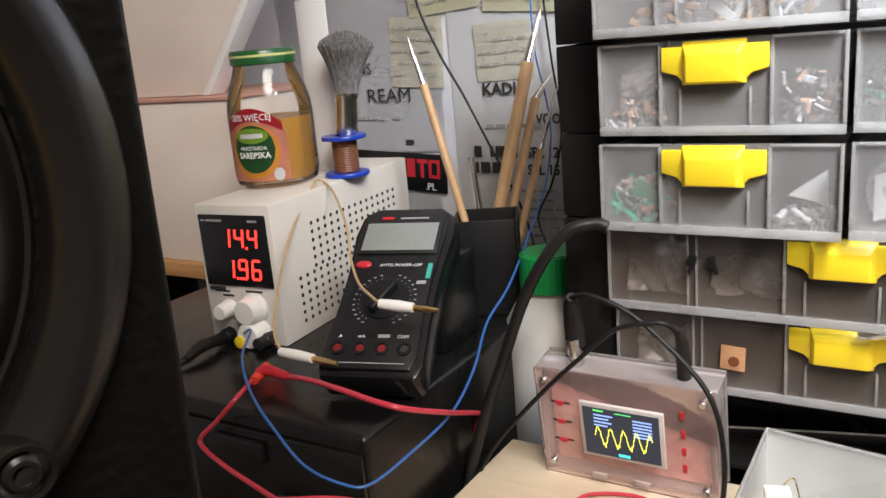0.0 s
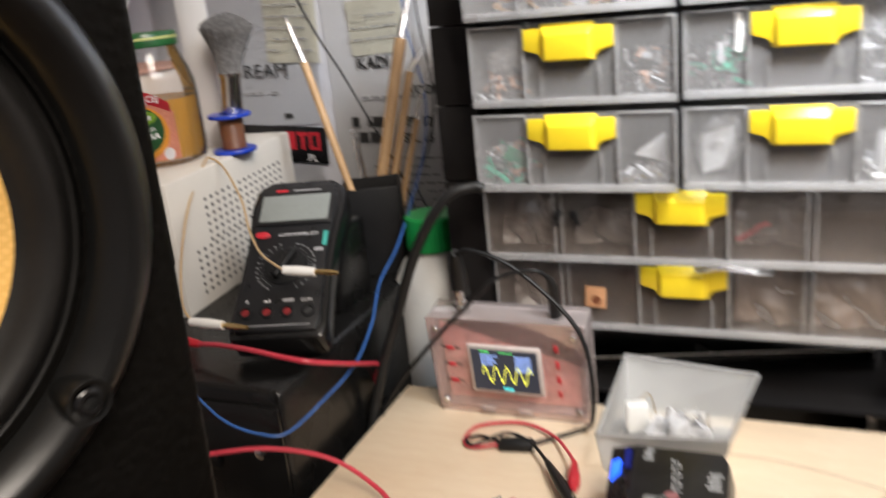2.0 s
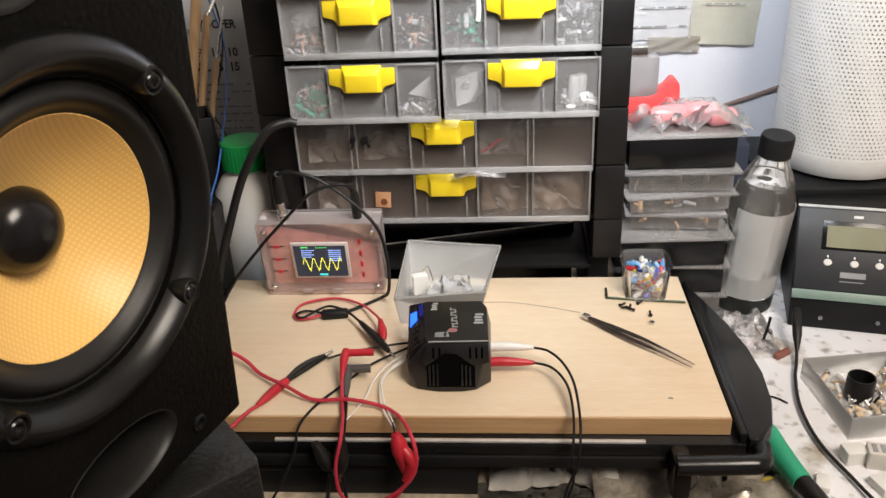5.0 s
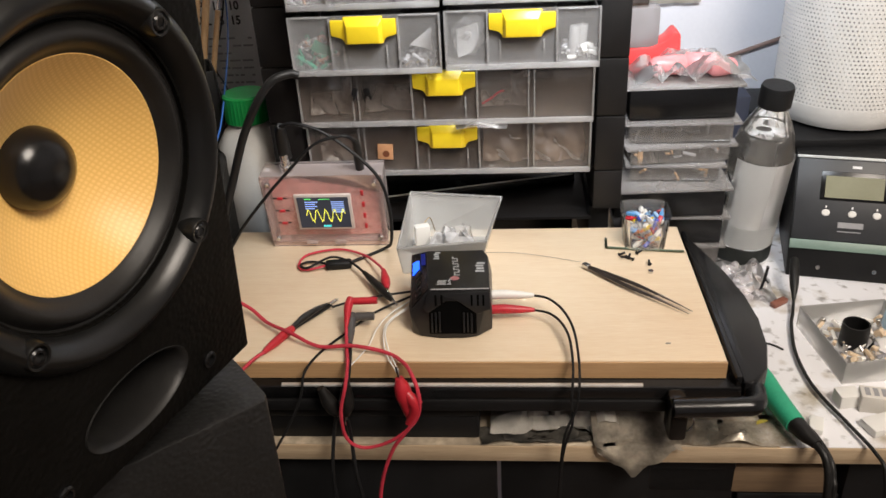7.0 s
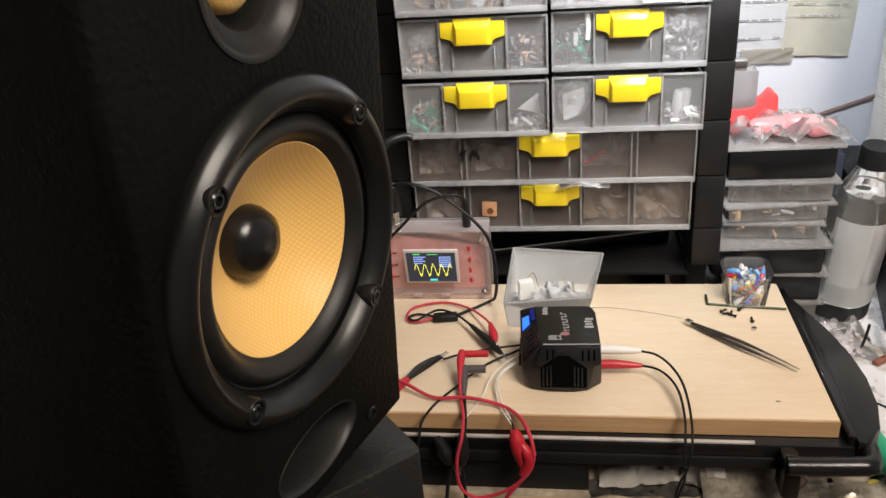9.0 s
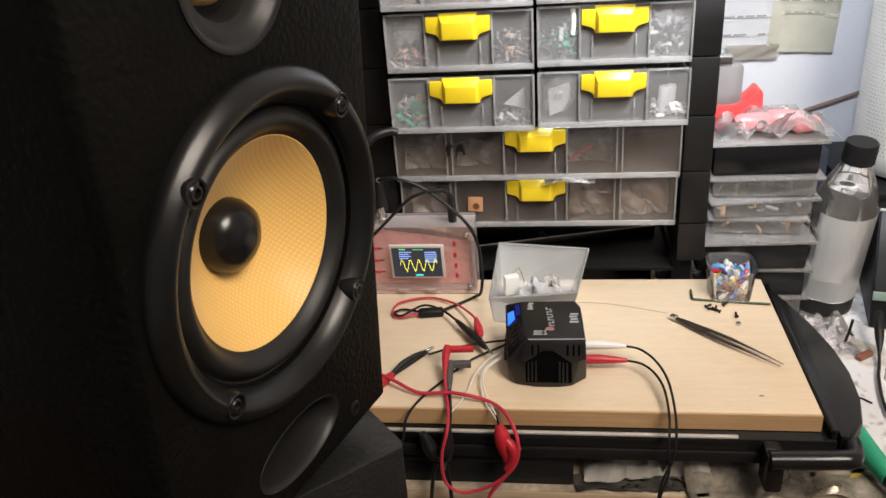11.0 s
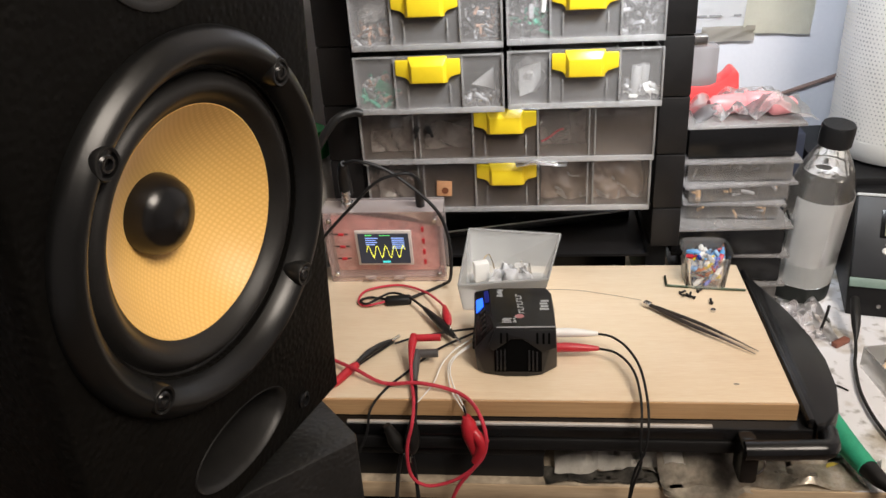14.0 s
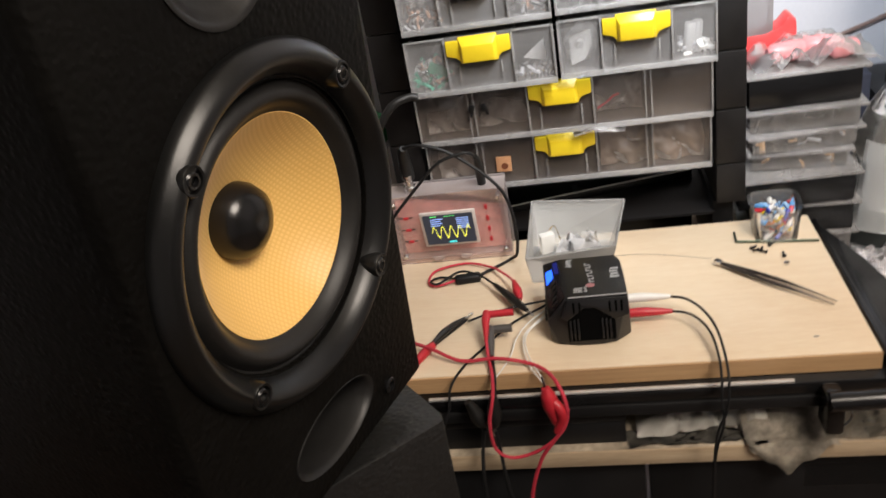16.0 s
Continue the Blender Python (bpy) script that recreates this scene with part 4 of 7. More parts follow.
part("cord", tube([(-0.554, 0.031, 0.050), (-0.515, 0.055, 0.046), (-0.478, 0.078, 0.028), (-0.440, 0.074, 0.011), (-0.416, 0.054, 0.006), (-0.388, 0.032, 0.0095), (-0.359, 0.017, 0.005), (-0.327, 0.013, 0.0085), (-0.297, 0.008, 0.005), (-0.279, -0.006, 0.004), (-0.2685, -0.022, -0.003), (-0.2645, -0.029, -0.020), (-0.268, -0.030, -0.038), (-0.28, -0.030, -0.056), (-0.292, -0.030, -0.075), (-0.303, -0.032, -0.107), (-0.308, -0.035, -0.14), (-0.309, -0.037, -0.2), (-0.31, -0.039, -0.3), (-0.31, -0.04, -0.45)], 0.0018), M["red_wire"], red_lead)
crocodile(red_lead, (-0.274, -0.025, -0.042), (-0.2815, -0.022, 0.0), M["red"], "red clip sleeve", 1.6)
part("sleeve", tube([(-0.279, -0.024, -0.010), (-0.271, -0.027, -0.020), (-0.269, -0.028, -0.030), (-0.276, -0.029, -0.045)], 0, 10, 4, [0.003, 0.0055, 0.0055, 0.003]), M["red"], red_lead, "red sleeve")

# ---------------- small things on the board ----------------
tray = thing("parts_tray", "milky plastic tray with white connectors, leaning rim", "tray")
base, top = [(-0.295, 0.150), (-0.219, 0.150), (-0.212, 0.226), (-0.291, 0.226)], [(-0.299, 0.146), (-0.209, 0.138), (-0.194, 0.226), (-0.293, 0.236)]
TZ = (0.032, 0.044, 0.049, 0.052)


def shell_wall(a, b, c, d, thick):
    """A thin slanting wall between four corners."""
    bm = bm_new()
    pts = [Vector(p) for p in (a, b, c, d)]
    n = (pts[1] - pts[0]).cross(pts[3] - pts[0]).normalized() * thick
    lo = [bm.verts.new(p) for p in pts]
    hi = [bm.verts.new(p + n) for p in pts]
    bm.faces.new(lo[::-1]), bm.faces.new(hi)
    for k in range(4):
        j = (k + 1) % 4
        bm.faces.new((lo[k], lo[j], hi[j], hi[k]))
    bmesh.ops.recalc_face_normals(bm, faces=bm.faces)
    return bm


for k in range(4):
    j = (k + 1) % 4
    lit_through(part("wall", shell_wall((*base[k], 0.001), (*base[j], 0.001), (*top[j], TZ[j]), (*top[k], TZ[k]), 0.0014), M["milky"], tray))
part("floor", prism([(x * 1.0, y) for x, y in base], 0.0002, 0.0014), M["milky"], tray)
lip = [(*top[k], TZ[k]) for k in (0, 1, 2, 3, 0)]
part("rim", tube(lip, 0.0016, 6, 1), M["rim"], tray, "thicker pale rim")
for k, (x, y, z, w, d, h, a) in enumerate(((-0.279, 0.196, 0.010, 0.016, 0.010, 0.022, 20), (-0.246, 0.19, 0.0015, 0.02, 0.014, 0.012, -15), (-0.262, 0.176, 0.0015, 0.014, 0.01, 0.009, 40))):
    single("white_connector", box((-w / 2, -d / 2, 0), (w / 2, d / 2, h), 0.001, 2), M["white"], "white plastic connector lying in the tray", "connector", pose(x, y, z, 0, 0, a), group="connectors in the tray")
rnd = random.Random(4)
for k in range(26):
    x, y, z = -0.246 + rnd.uniform(-0.016, 0.016), 0.190 + rnd.uniform(-0.014, 0.014), 0.006 + rnd.uniform(0, 0.018)
    bm = crumple(-0.009, 0.009, -0.008, 0.008, -0.003, 40.0 + 3.7 * k, 0.012, 6)
    single("crumpled_scrap", bm, M["paper"] if k % 3 else M["bag"], "small white scrap of film in the tray", "scrap", pose(x, y, z, rnd.uniform(0, 180), rnd.uniform(0, 180), rnd.uniform(0, 180)), group="scraps in the tray")
loose = tube([(-0.279, 0.203, 0.028), (-0.272, 0.205, 0.036), (-0.268, 0.2, 0.034), (-0.262, 0.19, 0.016)], 0.0005, 5)
single("brass_wire", loose, M["brass"], "thin brass wire end in the tray", "wire")

pot = thing("parts_pot", "clear square pot full of coloured wire connectors", "pot", pose(-0.0425, 0.208, 0))


def squarish(r, h, seg=32, p=4.0):
    return [(r * math.copysign(abs(math.cos(math.tau * k / seg)) ** (2 / p), math.cos(math.tau * k / seg)), r * math.copysign(abs(math.sin(math.tau * k / seg)) ** (2 / p), math.sin(math.tau * k / seg)), h) for k in range(seg)]


bm = bm_new()
rings = [[bm.verts.new(v) for v in squarish(r, h)] for r, h in ((0.0185, 0.0006), (0.0215, 0.003), (0.0245, 0.038), (0.0258, 0.040), (0.0238, 0.0385), (0.0205, 0.0035))]
bm.faces.new(rings[0][::-1]), bm.faces.new(rings[-1])
for a, b in zip(rings, rings[1:]):
    for k in range(32):
        bm.faces.new((a[k], a[(k + 1) % 32], b[(k + 1) % 32], b[k]))
M["pot"] = clear("clear_pot_plastic", (0.8, 0.8, 0.8), 0.92, 0.06, 0.02)
part("shell", bm, M["pot"], pot).visible_shadow = False
tints = [M["blue"], M["red"], M["yellow"], mat("sky_blue_plastic", (0.1, 0.3, 0.6), 0.4), mat("grey_plastic", (0.35, 0.36, 0.38), 0.4), mat("orange_plastic", (0.7, 0.2, 0.05), 0.4), M["white"], mat("brown_plastic", (0.12, 0.05, 0.03), 0.4), mat("sky_blue_plastic_pale", (0.25, 0.42, 0.65), 0.4)]
names = ["blue", "red", "yellow", "sky blue", "grey", "orange", "white", "brown", "pale blue"]
rnd = random.Random(11)
base_part = {}
for k in range(130):
    c = rnd.randrange(9)
    z = 0.005 + 0.030 * k / 130
    r = 0.0185 * math.sqrt(rnd.random()) * (0.85 + 0.22 * k / 130)
    a = rnd.uniform(0, math.tau)
    if c not in base_part:
        base_part[c] = finish("connector", merge(box((-0.0042, -0.0022, -0.0018), (0.0042, 0.0022, 0.0018), 0.0006), lathe([(0.0011, 0), (0.0011, 0.004), (0, 0.004)], 8, pose(0.004, 0, 0, 0, 90, 0))), tints[c])
    ob = new("connector", base_part[c])
    ob.matrix_basis = pose(-0.0425 + r * math.cos(a), 0.208 + r * math.sin(a), z, rnd.uniform(-60, 60), rnd.uniform(-60, 60), rnd.uniform(0, 360))
    tagged(ob, f"{names[c]} plastic wire connector lying in the pot", "connector", "connectors in the pot")

M["tip"] = mat("dull_tip_steel", (0.22, 0.19, 0.17), 0.3, metal=0.9)
M["tweezer"] = mat("brownish_black_steel", (0.022, 0.015, 0.012), 0.4, vary=0.3, scale=60)
tw = thing("tweezers", "black steel tweezers with bright fine tips on the board", "tweezers", pose(-0.1075, 0.155, 0.0035, 0, 0, -43))
for s in (-1, 1):
    arm = tube([(0.0, 0, 0.0015), (0.03, s * 0.0025, 0.0015), (0.06, s * 0.0042, 0.0015), (0.085, s * 0.0036, 0.0012)], 0, 8, 5, [0.0020, 0.0025, 0.0023, 0.0015])
    bmesh.ops.transform(arm, matrix=Matrix.Diagonal((1, 1, 0.6, 1)), verts=arm.verts)
    a = part("arm", arm, M["tweezer"], tw)
    part("tip", tube([(0.084, s * 0.0036, 0.0008), (0.10, s * 0.0034, 0.0002), (0.122, s * 0.0028, -0.001)], 0, 8, 4, [0.0014, 0.0009, 0.0004]), M["tip"], a, "bright steel tip")
part("heel", box((-0.004, -0.003, -0.001), (0.004, 0.003, 0.0032), 0.001), M["steel"], tw, "worn steel heel")
M["hex"] = mat("oiled_dark_steel", (0.07, 0.09, 0.06), 0.35, metal=0.8)
single("hex_key", tube([(-0.0812, 0.2165, 0.0016), (-0.0822, 0.200, 0.0016), (-0.0818, 0.1975, 0.0016), (-0.079, 0.1966, 0.0016), (-0.045, 0.1918, 0.0016), (-0.003, 0.1868, 0.0016)], 0.0014, 6, 4), M["hex"], "dark steel angled hex key on the board", "hex key")
rnd = random.Random(3)
for x, y, a in ((-0.0705, 0.181, 20), (-0.062, 0.1745, 70), (-0.058, 0.1715, 150), (-0.0645, 0.1765, 200), (-0.052, 0.1845, 30), (-0.0425, 0.161, 90)):
    s = thing("screw", "small black machine screw lying on the board", "screw", pose(x, y, 0.0019, 0, 78, a), group="screws on the board")
    part("shank", lathe([(0, 0.0), (0.0011, 0.0), (0.0012, 0.006), (0, 0.006)], 10), M["black"], s)
    part("head", lathe([(0.0, -0.0012), (0.0015, -0.0012), (0.0023, 0.0), (0, 0.0)], 12), M["black"], s)
single("metal_nut", lathe([(0.0012, 0), (0.0026, 0), (0.0028, 0.001), (0.0028, 0.0028), (0.0012, 0.0028), (0.0012, 0)], 6), M["steel"], "small bright nut on the board", "nut", pose(-0.0435, 0.147, 0.0002))
M["hair"] = mat("fine_grey_wire", (0.25, 0.22, 0.18), 0.4)
single("hair_wire", tube([(-0.215, 0.190, 0.001), (-0.18, 0.188, 0.0015), (-0.14, 0.178, 0.001), (-0.112, 0.168, 0.001)], 0.00022, 5), M["hair"], "very thin bare wire lying on the board", "wire")
single("board_mark", lathe([(0.0016, 0.0), (0.0014, 0.0002), (0, 0.0002)], 12, None, 1.6, 0.8), M["hair"], "small dark stain on the board", "stain", pose(-0.046, 0.027, 0.0001))

# ---------------- left side of the bench ----------------
TOP = 0.08  # top of the large black amplifier
M["rack"] = mat("glossy_black_steel", (0.0055, 0.0053, 0.0052), 0.26, vary=0.3, scale=14, fine=500, bump=0.05, spec=0.45)
rack = thing("black_amplifier", "large black metal amplifier with screws, carrying the power supply", "amplifier")
part("case", box((-0.90, 0.075, DESK_Z), (-0.512, 0.50, TOP), 0.006, 3), M["rack"], rack)
part("front_plate", box((-0.90, 0.071, DESK_Z + 0.004), (-0.514, 0.0745, TOP - 0.012), 0.001), M["rack"], rack, "black front plate")
for x, z in ((-0.535, 0.03), (-0.62, -0.005), (-0.535, -0.03), (-0.70, 0.035)):
    b = lathe([(0.0045, 0), (0.0045, 0.002), (0.003, 0.003), (0, 0.003)], 14)
    bmesh.ops.transform(b, matrix=pose(x, 0.0709, z) @ OUT, verts=b.verts)
    part("screw", b, M["steel"], rack, "bright screw head")
part("socket", box((-0.59, 0.066, 0.012), (-0.572, 0.0709, 0.026), 0.002), M["black_gloss"], rack, "black socket")
part("terminal_block", box((-0.65, 0.064, 0.045), (-0.60, 0.0709, 0.062), 0.002), M["black"], rack)

DIGITS = {"0": "abcdef", "1": "bc", "2": "abged", "3": "abgcd", "4": "fgbc", "5": "afgcd", "6": "afgedc", "7": "abc", "8": "abcdefg", "9": "abcdfg"}


def digit_bm(text, height):
    """Slanted seven-segment figures standing in x, z, facing -y."""
    bm, x = bm_new(), 0.0
    w, t = height * 0.5, height * 0.13
    seg = {"a": (0, 1, 1, 1), "b": (1, 0.5, 1, 1), "c": (1, 0, 1, 0.5), "d": (0, 0, 1, 0), "e": (0, 0, 0, 0.5), "f": (0, 0.5, 0, 1), "g": (0, 0.5, 1, 0.5)}
    lean = Matrix(((1, 0, 0.12, 0), (0, 1, 0, 0), (0, 0, 1, 0), (0, 0, 0, 1)))
    for ch in text:
        if ch == ".":
            add_box(bm, (x - w * 0.38, 0, -t / 2), (x - w * 0.38 + t, 0.0004, t / 2), 0, 2, lean)
            continue
        for s in DIGITS[ch]:
            a, b, c, d = seg[s]
            add_box(bm, (x + a * w - t / 2 + (t * 0.65 if a != c else 0), 0, b * height - t / 2 + (t * 0.65 if b != d else 0)), (x + c * w + t / 2 - (t * 0.65 if a != c else 0), 0.0004, d * height + t / 2 - (t * 0.65 if b != d else 0)), 0, 2, lean)
        x += w * 1.75
    return bm


psu = thing("power_supply", "cream steel bench power supply with glowing red digits and knobs", "power supply", pose(-0.717, 0.182, TOP, 0, 0, 5))
part("case", box((-0.041, 0.0, 0.0), (0.041, 0.236, 0.125), 0.0018), M["cream"], psu)
panel = part("display_panel", box((-0.036, -0.002, 0.053), (0.036, -0.0002, 0.1165), 0.0006), M["black_gloss"], psu, "dark red-black display window")
M["led"] = glow("red_led_digits", (1.0, 0.03, 0.02), 2.6)
for text, z in (("14.4", 0.088), ("1.96", 0.0605)):
    b = digit_bm(text, 0.0165)
    bmesh.ops.transform(b, matrix=pose(-0.013, -0.0026, z), verts=b.verts)
    part("digits", b, M["led"], panel, "glowing red digits")
caption = bm_new()
for x0, x1 in ((-0.033, -0.029), (-0.027, -0.010), (0.018, 0.028)):
    add_box(caption, (x0, -0.0024, 0.1105), (x1, -0.0021, 0.1125))
part("caption", caption, M["print"], panel, "small grey print")
for x, z, r in ((0.012, 0.034, 0.0125), (0.012, 0.0125, 0.0125), (-0.016, 0.032, 0.0075)):
    b = lathe([(r * 1.1, 0.0), (r * 1.08, 0.003), (r, 0.004), (r * 0.94, 0.014), (r * 0.82, 0.016), (0, 0.0163)], 28)
    bmesh.ops.transform(b, matrix=pose(x, -0.0002, z) @ OUT, verts=b.verts)
    knob = part("knob", b, M["white"], psu, "white turning knob")
prints = bm_new()
for x0, x1, z in ((-0.030, -0.014, 0.0465), (0.004, 0.022, 0.0475), (-0.022, -0.010, 0.0425)):
    add_box(prints, (x0, -0.0005, z), (x1, -0.0001, z + 0.0018))
part("caption", prints, M["ink"], psu, "small black print")
part("key", box((-0.034, -0.003, 0.0485), (-0.018, -0.0002, 0.0515), 0.0006), M["dark_metal"], psu, "small dark key")
hole = finish("vent_hole", lathe([(0.0019, 0.0), (0.0019, 0.0003), (0, 0.0003)], 10), M["ink"])
for cols, rows_, y0, z0 in ((15, 6, 0.055, 0.058), (9, 6, 0.030, 0.014)):
    for i in range(cols):
        for j in range(rows_):
            ob = new("vent_hole", hole)
            ob.parent = psu
            ob.matrix_basis = pose(0.04105, y0 + i * 0.0105, z0 + j * 0.0078, 0, 90, 0)
for x, c, label in ((-0.020, M["black"], "black terminal"), (0.004, M["yellow"], "yellow terminal"), (0.024, M["dark_metal"], "dark terminal")):
    b = lathe([(0.0065, 0), (0.0065, 0.009), (0.0055, 0.010), (0.0055, 0.018), (0.003, 0.019), (0, 0.019)], 16)
    bmesh.ops.transform(b, matrix=pose(x, -0.0002, -0.0) @ pose(0, 0, 0.0075) @ OUT, verts=b.verts)
    part("terminal", b, c, psu, label)

# things on the power supply
JX, JY, JZ = -0.746, 0.277, TOP + 0.125
jar = thing("mustard_jar", "glass mustard jar half full of amber liquid, on the power supply", "jar", pose(JX, JY, JZ, 0, 0, 32) @ Matrix.Diagonal((0.98, 0.98, 1.05, 1)))
M["glass"] = clear("jar_glass", (0.8, 0.8, 0.76), 0.96, 0.03, 0.01)
M["amber"] = clear("amber_liquid", (0.95, 0.52, 0.08), 0.50, 0.06, 0.02, (1.0, 0.74, 0.28))
M["lid"] = mat("green_printed_lid", (0.012, 0.085, 0.022), 0.3, vary=0.25, scale=50)
jar_glass = part("glass", lathe([(0, 0.0006), (0.033, 0.0006), (0.0385, 0.004), (0.0405, 0.012), (0.0405, 0.062), (0.0395, 0.073), (0.0360, 0.086), (0.0312, 0.097), (0.0290, 0.104), (0.0288, 0.116), (0, 0.116)], 56), M["glass"], jar)
lit_through(jar_glass)
part("liquid", lathe([(0, 0.0045), (0.0358, 0.0065), (0.0382, 0.0135), (0.0382, 0.060), (0, 0.060)], 48), M["amber"], jar, "amber liquid")
part("lid", lathe([(0.0300, 0.106), (0.0308, 0.107), (0.0308, 0.1165), (0.0295, 0.1185), (0.0265, 0.1175), (0, 0.1175)], 56), M["lid"], jar, "green and white metal lid")
part("lid_band", lathe([(0.0309, 0.1125), (0.0311, 0.1129), (0.0311, 0.1142), (0.0309, 0.1146)], 56), mat("yellow_green_print", (0.50, 0.52, 0.20), 0.4), jar, "pale yellow band")


def curved_patch(r, a0, a1, outline):
    """A patch bent round a jar: outline(t) gives its low and high z at t from 0 to 1."""
    bm, n = bm_new(), 28
    lo, hi = [], []
    for k in range(n + 1):
        a = radians(a0 + (a1 - a0) * k / n)
        z0, z1 = outline(k / n)
        lo.append(bm.verts.new((r * math.cos(a), r * math.sin(a), z0)))
        hi.append(bm.verts.new((r * math.cos(a), r * math.sin(a), z1)))
    for k in range(n):
        bm.faces.new((lo[k], lo[k + 1], hi[k + 1], hi[k]))
    bmesh.ops.solidify(bm, geom=list(bm.faces), thickness=-0.0002)
    return bm


def ellipse(t, z, h):
    s = math.sqrt(max(0.0, 1 - (2 * t - 1) ** 2))
    return z - h * s - 0.0001, z + h * s + 0.0001


lab = part("label", curved_patch(0.0409, -150, -62, lambda t: (0.008, 0.050 + 0.018 * math.sin(math.pi * t))), mat("salmon_label_paper", (0.70, 0.30, 0.20), 0.5, vary=0.2, scale=40), jar, "salmon paper label")
part("banner", curved_patch(0.0412, -148, -66, lambda t: (0.050 + 0.010 * math.sin(math.pi * t), 0.058 + 0.013 * math.sin(math.pi * t))), M["red"], lab, "red label banner")
part("ring", curved_patch(0.0413, -142, -72, lambda t: ellipse(t, 0.034, 0.0235)), mat("orange_label_ring", (0.75, 0.35, 0.04), 0.5), lab, "orange oval")
part("field", curved_patch(0.0416, -136, -78, lambda t: ellipse(t, 0.036, 0.0205)), mat("dark_green_label", (0.02, 0.10, 0.03), 0.5), lab, "dark green oval")
part("badge", curved_patch(0.0419, -131, -85, lambda t: ellipse(t, 0.0475, 0.0065)), mat("light_green_label", (0.25, 0.45, 0.04), 0.5), lab, "light green badge")
part("seal", curved_patch(0.0419, -84, -70, lambda t: ellipse(t, 0.0135, 0.0055)), M["paper"], lab, "round white seal")


def bend(bm, r, mid):
    """Wraps flat lettering in x, y round a jar of that radius about the z axis."""
    for v in bm.verts:
        a = radians(mid) + v.co.x / r
        v.co = Vector(((r + v.co.z) * math.cos(a), (r + v.co.z) * math.sin(a), v.co.y))
    return bm


part("lettering", bend(words("20% WIĘCEJ", 0.0078, pose(0, 0.0605, 0), 0.0001, "CENTER"), 0.0416, -107), M["paper"], lab, "white lettering")
part("lettering", bend(words("MUSZTARDA", 0.0046, pose(0, 0.0355, 0), 0.0001, "CENTER"), 0.0420, -107), M["paper"], lab, "white lettering")
part("lettering", bend(words("SAREPSKA", 0.0072, pose(0, 0.0285, 0), 0.0001, "CENTER", 1, 0.0001), 0.0420, -107), M["paper"], lab, "white lettering")
part("emblem_bar", curved_patch(0.0422, -124, -92, lambda t: (0.0455, 0.0495)), M["paper"], lab, "plain white emblem bar")

sheet = single("folded_sheet", prism([(-0.762, 0.349), (-0.745, 0.343), (-0.722, 0.346), (-0.722, 0.3468), (-0.745, 0.3438), (-0.762, 0.3498)], TOP + 0.1252, 0.372), M["paper"], "tall folded sheet of white paper standing on the power supply", "paper")
spool = thing("solder_spool", "blue plastic solder spool standing on the power supply", "spool", pose(-0.695, 0.318, TOP + 0.1252) @ Matrix.Diagonal((0.88, 0.88, 0.88, 1)))
for z in (0.0, 0.040):
    part("flange", lathe([(0.010, z), (0.024, z), (0.0245, z + 0.001), (0.0245, z + 0.003), (0.024, z + 0.004), (0.010, z + 0.004)], 40), M["blue"], spool, "blue flange")
part("solder", lathe([(0.010, 0.0042), (0.0135, 0.0045), *[(0.0135 + 0.0006 * (k % 2), 0.005 + 0.0012 * k) for k in range(24)], (0.0135, 0.0395), (0.010, 0.0398)], 32), mat("brown_wound_wire", (0.16, 0.06, 0.025), 0.4, vary=0.2), spool, "wound brown wire")
brush = thing("shaving_brush", "grey bristle brush with chrome handle standing on the spool", "brush", pose(-0.692, 0.320, TOP + 0.1642, 0, 7, 0) @ Matrix.Diagonal((0.82, 0.82, 1.0, 1)))
part("handle", lathe([(0, 0), (0.012, 0), (0.013, 0.003), (0.0125, 0.034), (0.0145, 0.037), (0.0145, 0.040), (0, 0.040)], 32), M["steel"], brush, "polished chrome handle")
tuft = bm_new()
rnd = random.Random(6)
for k in range(1300):
    r, a = math.sqrt(rnd.random()), rnd.uniform(0, math.tau)
    x0, y0 = 0.0125 * r * math.cos(a), 0.0125 * r * math.sin(a)
    grow = 2.35 + 0.25 * rnd.random()
    h = 0.095 - 0.012 * r * r + rnd.uniform(-0.003, 0.002)
    add_tube(tuft, [(x0, y0, 0.039), (x0 * 1.5, y0 * 1.5, 0.039 + (h - 0.039) * 0.5), (x0 * grow, y0 * grow, h)], 0.0007, 4, 2)
add_lathe(tuft, [(0.0118, 0.039), (0.019, 0.062), (0.0255, 0.080), (0.022, 0.084), (0, 0.088)], 40)
part("bristles", tuft, mat("grey_bristles", (0.19, 0.185, 0.185), 0.8, vary=0.3, scale=200), brush, "soft grey bristles")

# gold cable with test plugs over the power supply
gold = thing("plug_cable", "thin gold-coloured cable with two white banana plugs", "cable")
M["gold_wire"] = mat("gold_wire_insulation", (0.45, 0.31, 0.16), 0.35, vary=0.1)
part("cord", tube([(-0.605, 0.106, 0.116), (-0.623, 0.119, 0.123), (-0.638, 0.140, 0.138), (-0.657, 0.173, 0.159), (-0.677, 0.215, 0.182), (-0.688, 0.258, 0.2075), (-0.690, 0.272, 0.2085), (-0.671, 0.264, 0.2005), (-0.626, 0.222, 0.182), (-0.597, 0.187, 0.166), (-0.568, 0.157, 0.157), (-0.543, 0.139, 0.154), (-0.527, 0.128, 0.154)], 0.0011), M["gold_wire"], gold)
